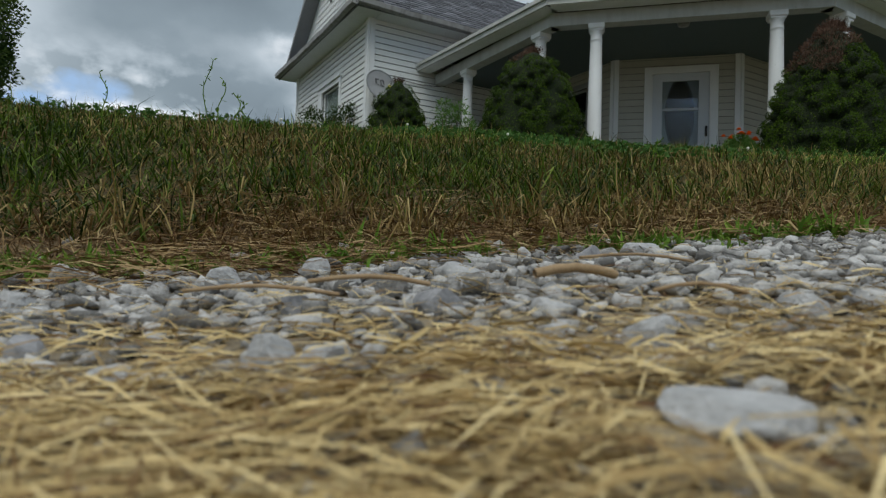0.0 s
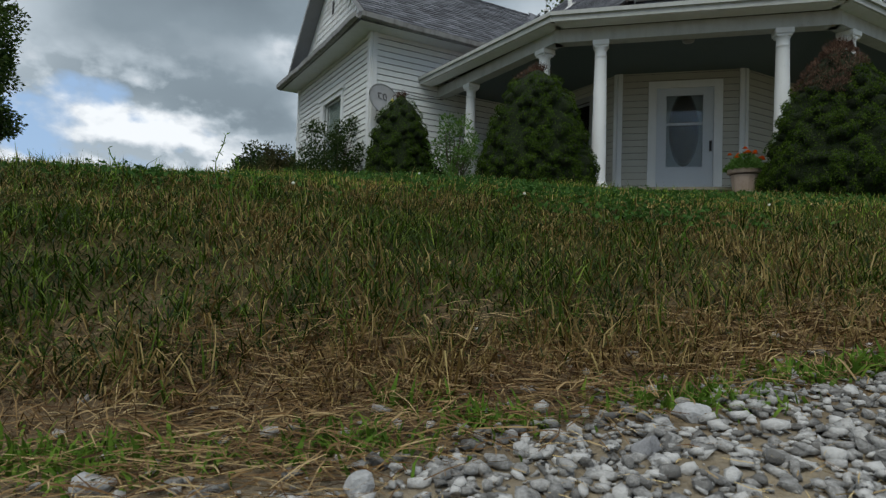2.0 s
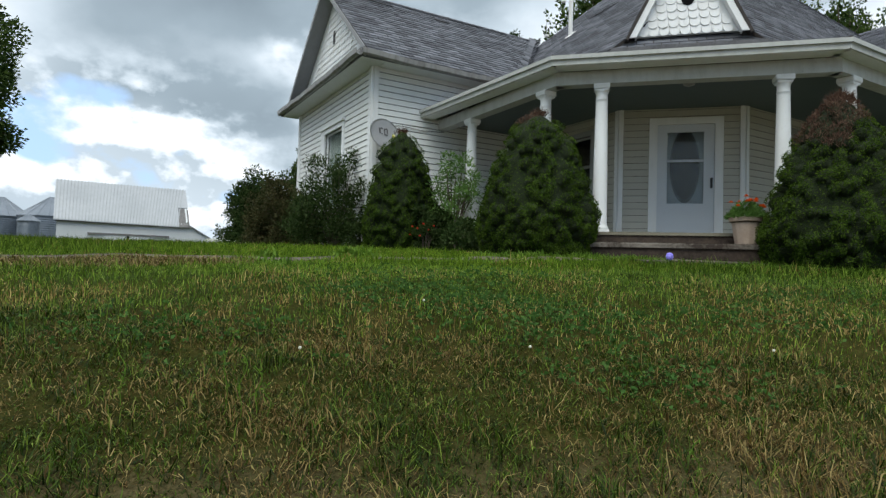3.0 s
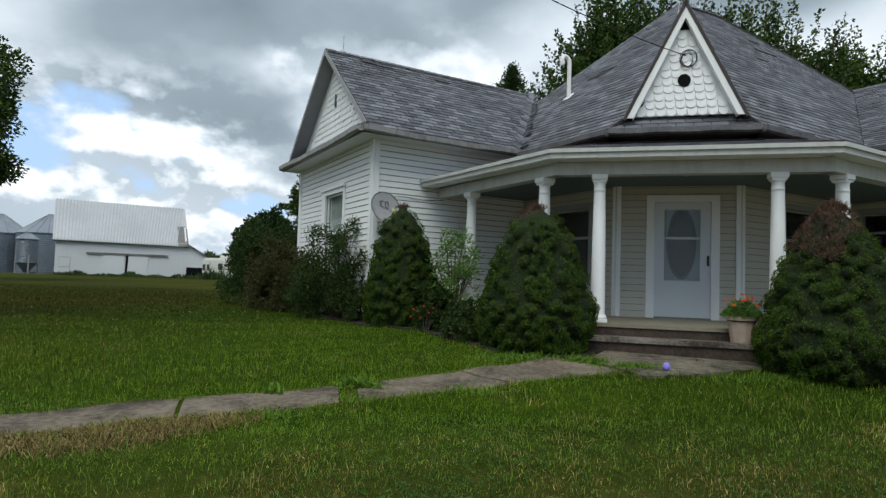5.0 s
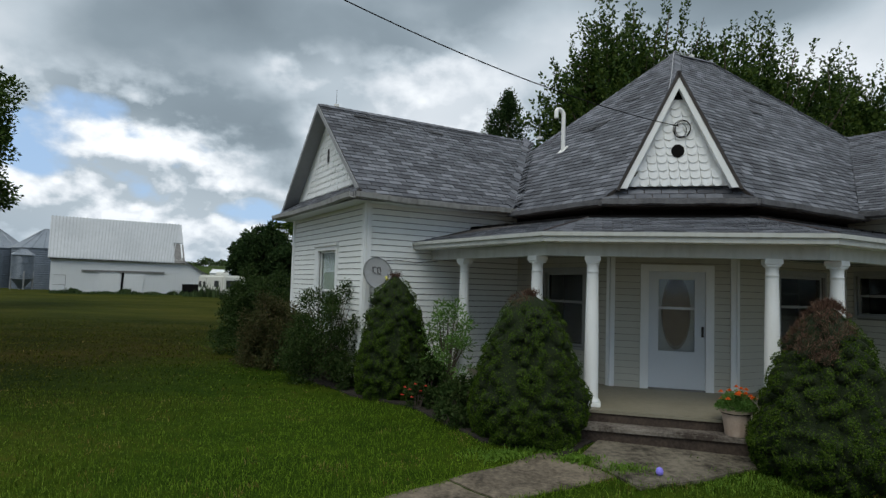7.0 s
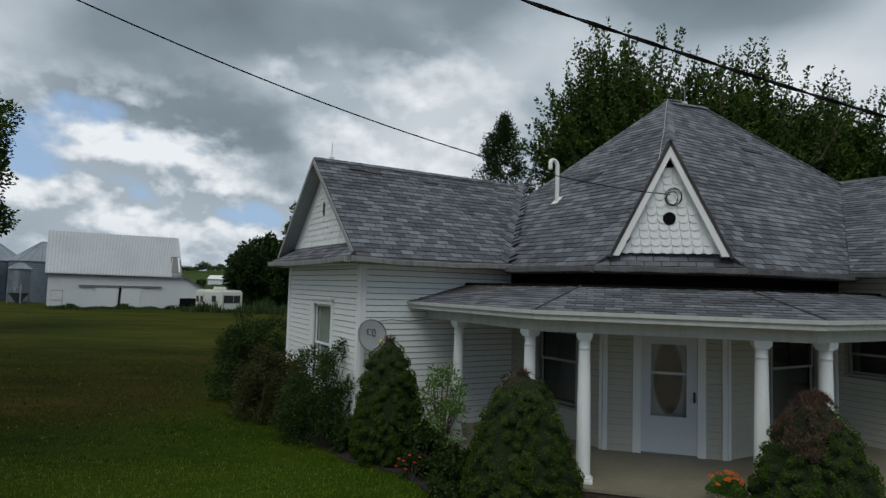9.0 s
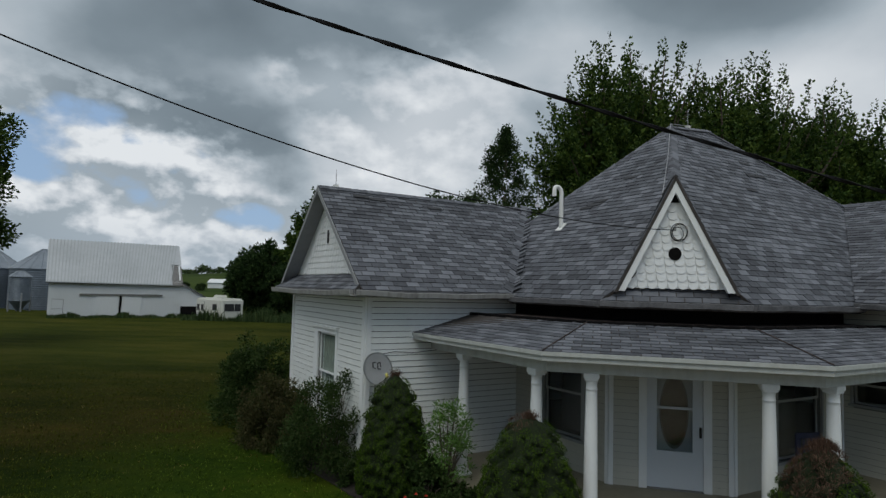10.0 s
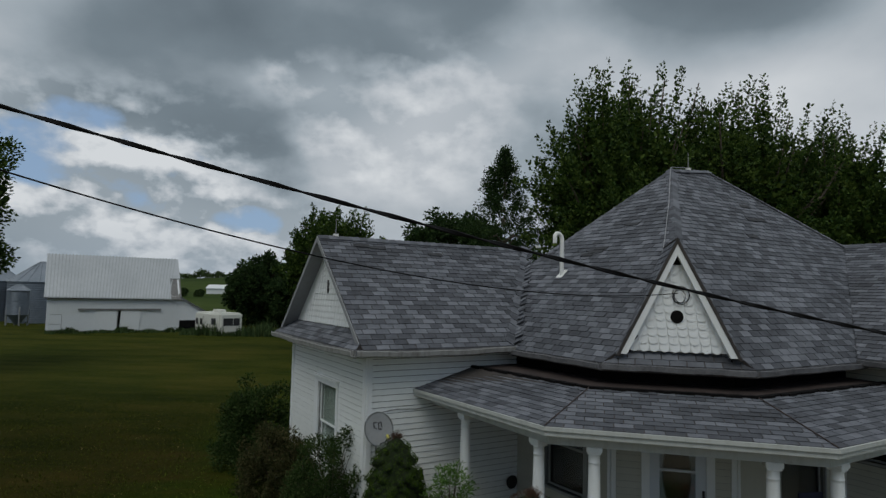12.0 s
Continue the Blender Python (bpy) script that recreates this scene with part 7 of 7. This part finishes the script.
for x, y, ln, a, r in ((0.11, 0.50, 0.075, 0.3, 0.004), (-0.14, 0.47, 0.12, 0.05, 0.0016), (0.17, 0.40, 0.06, -0.1, 0.0014), (-0.06, 0.5, 0.10, 0.1, 0.002), (0.2, 0.62, 0.14, 0.35, 0.0016)):
    p = [Vector((x + (k - 0.5) * ln * math.cos(a), y + (k - 0.5) * ln * math.sin(a), gz(x, y) + 0.024 + 0.006 * math.sin(k * 3.0))) for k in (0, 0.25, 0.5, 0.75, 1)]
    tagged(curve_tube("dry_stalk", p, r, STICK), "dry brown stalk lying on the gravel", "stalk", "dry stalks on the drive")


def grass_material(name="grass", rough=0.8, gloss=0.02, thin=0.35, tone=1.0):
    m, t, b, p, g = material(name, rough, 0.0, gloss)
    sp = t.nodes.new("ShaderNodeSeparateXYZ")
    t.links.new(p, sp.inputs[0])
    xc = calc(t, "MINIMUM", calc(t, "MAXIMUM", sp.outputs["X"], -4.0), 4.0)
    s = calc(t, "SUBTRACT", sp.outputs["Y"], calc(t, "MULTIPLY", xc, 0.2))
    r = chance(t, g)
    patch = noise_node(t, p, 1.5, 5.0, 0.6)
    mr = t.nodes.new("ShaderNodeMapRange")
    mr.inputs["From Min"].default_value, mr.inputs["From Max"].default_value = 1.08, 1.38
    mr.inputs["To Min"].default_value, mr.inputs["To Max"].default_value = 1.05, 0.36
    t.links.new(s, mr.inputs["Value"])
    fr = t.nodes.new("ShaderNodeMapRange")
    fr.inputs["From Min"].default_value, fr.inputs["From Max"].default_value = 2.6, 5.4
    fr.inputs["To Min"].default_value, fr.inputs["To Max"].default_value = 0.0, 0.45
    t.links.new(s, fr.inputs["Value"])
    dry = calc(t, "SUBTRACT", calc(t, "ADD", mr.outputs[0], calc(t, "MULTIPLY", calc(t, "SUBTRACT", patch, 0.5), 2.4)), fr.outputs[0])
    damp = ramp(t, calc(t, "MULTIPLY", sp.outputs["X"], -0.5), [(0.1, (0, 0, 0)), (0.5, (1, 1, 1))])
    dry = calc(t, "SUBTRACT", dry, calc(t, "MULTIPLY", calc(t, "MULTIPLY", damp, 0.38), calc(t, "LESS_THAN", s, 2.0)))
    isdry = calc(t, "LESS_THAN", r, dry)
    r2 = calc(t, "FRACT", calc(t, "MULTIPLY", r, 7.31))
    green = ramp(t, r2, [(0.0, (0.008, 0.018, 0.002)), (0.45, (0.034, 0.068, 0.006)), (0.8, (0.085, 0.145, 0.014)), (1.0, (0.22, 0.30, 0.045))])
    lush = t.nodes.new("ShaderNodeMapRange")
    lush.inputs["From Min"].default_value, lush.inputs["From Max"].default_value = 17.0, 8.0
    t.links.new(s, lush.inputs["Value"])
    west = ramp(t, calc(t, "ADD", calc(t, "DIVIDE", sp.outputs["X"], 8.0), 0.5), [(0.0, (0.3, 0.3, 0.3)), (0.25, (1, 1, 1)), (0.56, (1, 1, 1)), (0.82, (0.15, 0.15, 0.15))])
    grown = t.nodes.new("ShaderNodeMapRange")
    grown.inputs["From Min"].default_value, grown.inputs["From Max"].default_value = 3.6, 5.6
    t.links.new(s, grown.inputs["Value"])
    green = mix(t, calc(t, "MULTIPLY", calc(t, "MULTIPLY", lush.outputs[0], grown.outputs[0]), west), green, ramp(t, r2, [(0.0, (0.036, 0.07, 0.005)), (0.5, (0.09, 0.158, 0.011)), (1.0, (0.18, 0.27, 0.025))]))
    tan = ramp(t, r2, [(0.0, (0.07, 0.038, 0.012)), (0.5, (0.23, 0.155, 0.052)), (1.0, (0.46, 0.36, 0.15))])
    # Left-lawn blades toned down like the ground: cloud shadow in their olive-brown colour.
    worn = calc(t, "MULTIPLY", ramp(t, calc(t, "DIVIDE", sp.outputs["X"], -12.0), [(0.24, (0, 0, 0)), (0.7, (1, 1, 1))]), ramp(t, calc(t, "DIVIDE", sp.outputs["Y"], 20.0), [(0.3, (0, 0, 0)), (0.52, (1, 1, 1))]))
    green = mix(t, calc(t, "MULTIPLY", worn, 0.9), green, ramp(t, r2, [(0.0, (0.012, 0.016, 0.002)), (0.6, (0.056, 0.070, 0.008)), (1.0, (0.105, 0.108, 0.016))]))
    final = mix(t, 1.0, mix(t, isdry, green, tan), (tone, tone, tone), "MULTIPLY")
    t.links.new(final, b.inputs["Base Color"])
    tr = t.nodes.new("ShaderNodeBsdfTranslucent")
    t.links.new(final, tr.inputs["Color"])
    ms = t.nodes.new("ShaderNodeMixShader")
    ms.inputs[0].default_value = thin
    t.links.new(b.outputs[0], ms.inputs[1])
    t.links.new(tr.outputs[0], ms.inputs[2])
    t.links.new(ms.outputs[0], t.nodes["Material Output"].inputs["Surface"])
    return m


GRASS = grass_material("grass", 0.65, 0.08, 0.42, 1.3)
BANKGRASS = grass_material("bank_grass", 0.5, 0.14, 0.28, 0.92)
FARGRASS = grass_material("far_lawn_grass", 0.75, 0.04, 0.35, 0.9)
NEARGRASS = grass_material("near_lawn_grass", 0.5, 0.2, 0.42, 1.7)
WALK_POLYS = [LEFT_EDGE + RIGHT_EDGE[::-1], LEFT2 + RIGHT2[::-1]]
HOUSE_POLY = [(4.2, 15.7), (4.2, 10.6), (5.65, 10.6), (5.65, 7.0), (6.0, 6.3), (5.5, 5.85), (5.36, 5.42), (5.34, 4.80), (5.81, 4.68), (7.32, 4.62), (7.7, 4.75), (8.3, 4.2), (13.2, 4.2), (13.2, 2.6), (21.7, 2.6), (21.7, 15.7)]


def inside(poly, x, y):
    res = np.zeros(len(x), bool)
    for (x0, y0), (x1, y1) in zip(poly, poly[1:] + poly[:1]):
        cross = (y0 > y) != (y1 > y)
        with np.errstate(divide="ignore", invalid="ignore"):
            res ^= cross & (x < (x1 - x0) * (y - y0) / (y1 - y0) + x0)
    return res


def lawn_free(x, y):
    """True where grass may grow."""
    ok = ~inside([plan(b, a)[:2] for b, a in HOUSE_POLY], x, y) & ~inside([plan(b, a)[:2] for b, a in BED], x, y)
    for w in WALK_POLYS:
        ok &= ~inside(w, x, y)
    return ok


def lawn(name, n, x0, x1, y0, y1, height, width, lean, label, seed, dens=None, mat=None):
    r = np.random.default_rng(seed)
    x, y = r.uniform(x0, x1, n), r.uniform(y0, y1, n)
    ok = (np.abs(x) < 0.80 * y + 0.9) & lawn_free(x, y)
    if dens is not None:
        ok &= r.uniform(0, 1, n) < dens(x, y)
    x, y = x[ok], y[ok]
    k = len(x)
    tuft = 1 + 0.40 * np.sin(x * 9.1 + 2.2 * np.sin(y * 6.3)) * np.sin(y * 8.3 + 1.7 * np.sin(x * 5.1)) + 0.35 * np.sin(x * 23.0 + 3.1 * np.sin(y * 13.0)) * np.sin(y * 19.0 + 2.0 * np.sin(x * 11.0))
    hh = r.uniform(0.25, 1.25, k) * height(x, y) * tuft
    v, f = blades(x, y, hh, r.uniform(0.6, 1.4, k) * width(y), np.abs(r.normal(lean, 0.45, k)).clip(0, 1.45), r)
    tagged(soup(name, v, f, mat or GRASS), label, "grass", kind="stuff")


def bank(x, y):
    return smooth01((lane(x, y) - 1.02 - 0.05 * np.sin(x * 11) - 0.03 * np.sin(x * 29)) / 0.16)


lawn("bank_grass", 95000, -2.6, 2.8, 1.0, 2.7, lambda x, y: 0.088 - 0.035 * smooth01((lane(x, y) - 1.25) / 0.8), lambda y: 0.0036 + 0 * y, 1.1, "uncut green and brown grass on the bank", 81, bank, BANKGRASS)
lawn("long_grass", 14000, -2.4, 2.6, 1.05, 2.6, lambda x, y: 0.13 - 0.05 * smooth01((lane(x, y) - 1.3) / 0.9), lambda y: 0.0034 + 0 * y, 1.1, "long trailing grass blades on the bank", 86, bank, BANKGRASS)
lawn("near_lawn", 80000, -4.2, 4.2, 2.6, 5.2, lambda x, y: 0.055 + 0 * x, lambda y: 0.0036 + 0 * y, 0.65, "mown lawn grass, green with dry patches", 82, None, NEARGRASS)
lawn("middle_lawn", 115000, -7.5, 7.5, 5.1, 10.5, lambda x, y: 0.060 + 0.025 * (y < 7.2), lambda y: 0.0060 + 0 * y, 0.55, "mown green lawn grass around the path", 83)
lawn("far_lawn", 150000, -24, 3, 10.3, 28, lambda x, y: 0.065 + 0 * x, lambda y: 0.013 + 0 * y, 0.95, "mown green lawn grass beside the house", 84, lambda x, y: 1 - smooth01((y - 19.0) / 9.0), FARGRASS)
r = np.random.default_rng(85)
n = 9000
u, w = r.uniform(-5.7, 12.0, n), -0.1 - r.exponential(0.3, n)
turn = radians(30.8)
x, y = -31.5 + u * math.cos(turn) - w * math.sin(turn), 59.5 + u * math.sin(turn) + w * math.cos(turn)
y = np.where(u > 8.0, 58.6 + r.uniform(-1.0, 3.0, n), y)
x = np.where(u > 8.0, r.uniform(-24.5, -10.0, n), x)
ok = x < 100
ok &= (u > 8.0) | (r.uniform(0, 1, n) < 0.25 + 0.6 * (np.sin(u * 3.1) * np.sin(u * 1.3 + 0.7) > 0.05))
v, f = blades(x[ok], y[ok], r.uniform(0.12, 0.5, ok.sum()) * (0.75 + 0.5 * np.sin(x[ok] * 2.3) * np.sin(x[ok] * 0.9 + 1.0)) * np.where(x[ok] > -24.4, 3.0, 1.0), 0.13, np.abs(r.normal(0, 0.3, ok.sum())).clip(0, 0.9), r)
tagged(soup("tall_weeds", v, f, FARLEAF), "tall green weeds along the barn's foot", "weeds", kind="stuff")


def weed_clump(x, y, n, size, leaf, mat, seed, label):
    r = np.random.default_rng(seed)
    px_, py_ = x + r.normal(0, size, n), y + r.normal(0, size * 0.45, n)
    v, f = blades(px_, py_, r.uniform(0.4, 1.2, n) * leaf, r.uniform(0.7, 1.3, n) * leaf * 0.16, np.abs(r.normal(0.8, 0.35, n)).clip(0, 1.35), r)
    v[:, 2] -= gz(x, y)
    v[:, :2] -= (x, y)
    ob = soup("weed_clump", v, f, mat)
    ob.location = (x, y, gz(x, y))
    tagged(ob, label, "weed", "weeds at the edge of the drive", "stuff")


for k, (x, y, n, sz_, lf) in enumerate(((0.72, 1.15, 120, 0.045, 0.06), (0.33, 1.04, 420, 0.085, 0.042), (0.02, 0.95, 200, 0.05, 0.045), (-0.21, 0.88, 300, 0.08, 0.04), (-0.52, 0.84, 380, 0.09, 0.042), (0.55, 1.13, 140, 0.045, 0.048), (-0.66, 0.85, 160, 0.06, 0.04), (-0.1, 1.03, 60, 0.05, 0.055))):
    weed_clump(x, y, n, sz_, lf, WEED, 90 + k, "small bright green weeds growing through the gravel")
for k, (x, y, h) in enumerate(((-0.775, 1.92, 0.20), (-0.72, 1.90, 0.15), (-0.68, 1.93, 0.12), (-1.09, 1.90, 0.14), (-0.63, 1.88, 0.09), (0.62, 1.75, 0.10))):
    r = random.Random(k)
    z = gz(x, y)
    stem = [Vector((x + 0.012 * math.sin(i * 0.9 + k) * i / 6, y, z + h * 1.25 * i / 9)) for i in range(10)]
    weed = curve_tube("weed_stalk", stem, 0.0016, WEED)
    tagged(weed, "thin seeding weed stalk standing above the grass", "weed", "weed stalks on the bank")
    rr = np.random.default_rng(k)
    c = np.array([stem[i] for i in rr.integers(3, 10, 16)])
    vv, ff = leaf_quads(c, rr.normal(0, 1, (16, 3)) + (0, 0, 0.4), 0.018, 0.005, rr)
    soup("leaves", vv, ff, WEED, weed)
for k, (x, y) in enumerate(((-0.64, 2.31), (0.25, 2.48), (1.3, 2.6), (-0.2, 3.0))):
    bm = bmesh.new()
    bmesh.ops.create_icosphere(bm, subdivisions=2, radius=0.006)
    for v in bm.verts:
        v.co *= 1 + 0.2 * noise.noise(v.co * 300)
    tagged(part("clover_flower", bm, CLOVER, None, at=(x, y, gz(x, y) + 0.055)), "small white clover head in the lawn", "flower", "clover heads")

# grass hanging over the path's edges
r = np.random.default_rng(91)
ex, ey = [], []
for line in (LEFT_EDGE, RIGHT_EDGE, LEFT2, RIGHT2, [plan(b, a)[:2] for b, a in PAD[1:]]):
    for (x0, y0), (x1, y1) in zip(line, line[1:]):
        n = int(620 * math.hypot(x1 - x0, y1 - y0))
        k = r.uniform(0, 1, n)
        ex.append(x0 + (x1 - x0) * k + r.normal(0, 0.03 + 0.02 * np.sin(9 * x0 + 14 * k), n))
        ey.append(y0 + (y1 - y0) * k + r.normal(0, 0.03, n))
ex, ey = np.concatenate(ex), np.concatenate(ey)
v, f = blades(ex, ey, r.uniform(0.025, 0.075, len(ex)), 0.006, np.abs(r.normal(0.9, 0.4, len(ex))).clip(0, 1.4), r)
tagged(soup("edge_grass", v, f, GRASS), "grass growing over the edges of the path", "grass", kind="stuff")

# low broad-leaved clover in patches
r = np.random.default_rng(88)
cx, cy = [], []
for px_, py_, sx, n in ((0.35, 3.0, 0.45, 700), (-0.25, 3.4, 0.35, 380), (1.5, 3.2, 0.35, 260), (-1.2, 2.5, 0.3, 200), (0.75, 2.35, 0.25, 200), (2.2, 3.8, 0.4, 220), (0.1, 4.1, 0.5, 240)):
    cx.append(r.normal(px_, sx, n))
    cy.append(r.normal(py_, sx * 0.5, n))
cx, cy = np.concatenate(cx), np.concatenate(cy)
c = np.stack([cx, cy, land(cx, cy) + r.uniform(0.015, 0.05, len(cx))], 1)
c = np.repeat(c, 3, 0)
vv, ff = leaf_quads(c, np.tile(np.array([(1, 0, 0.25), (-0.5, 0.87, 0.25), (-0.5, -0.87, 0.25)]), (len(cx), 1)), r.uniform(0.012, 0.024, len(c)), r.uniform(0.012, 0.02, len(c)), r)
tagged(soup("clover_patch", vv, ff, CLOVERLEAF), "patches of green clover leaves in the lawn", "clover", kind="stuff")

# dead tufts and tan patches
r = np.random.default_rng(87)
n = 30000
x, y = r.uniform(-2.0, 2.4, n), r.uniform(0.85, 1.8, n)
ok = np.abs(lane(x, y) - 1.16 + r.normal(0, 0.05, n)) < 0.10
x, y = x[ok], y[ok]
v, f = blades(x, y, r.uniform(0.03, 0.10, len(x)), r.uniform(0.0012, 0.0026, len(x)), r.uniform(0.5, 1.5, len(x)), r)
tagged(soup("dead_tufts", v, f, THATCH), "dead bent grass tufts at the foot of the bank", "grass", kind="stuff")
n = 120000
x, y = r.uniform(-6.0, -1.6, n), r.uniform(1.8, 5.0, n)
edge = np.interp(x, [-8.2, -5.9, -3.8, -2.27, -1.04], [1.5, 2.8, 4.0, 4.76, 5.33])
ok = (edge - y > 0.0) & (edge - y < 0.42 + 0.16 * np.sin(x * 2.1) + r.normal(0, 0.08, n) - 0.25 * smooth01((x + 2.6) / 1.0))
x, y = x[ok], y[ok]
v, f = blades(x, y, r.uniform(0.04, 0.10, len(x)), 0.0055, r.uniform(0.5, 1.4, len(x)), r)
tagged(soup("dry_patch", v, f, DRYGRASS), "patch of dead tan grass beside the path", "grass", kind="stuff")
for k, (x, y, n, size, h) in enumerate(((-0.98, 5.95, 500, 0.09, 0.14), (-1.52, 4.95, 160, 0.16, 0.09), (-0.95, 5.45, 90, 0.10, 0.08), (0.15, 5.95, 120, 0.14, 0.10), (1.72, 7.62, 900, 0.16, 0.10), (2.2, 7.35, 900, 0.2, 0.09), (1.35, 8.0, 700, 0.16, 0.12), (0.75, 7.75, 700, 0.22, 0.10), (3.2, 7.15, 1100, 0.5, 0.07), (4.0, 7.1, 700, 0.3, 0.07), (-1.75, 5.65, 30, 0.06, 0.16))):
    weed_clump(x, y, n, size, h, WEED, 120 + k, "green grass tuft growing at the path's edge")
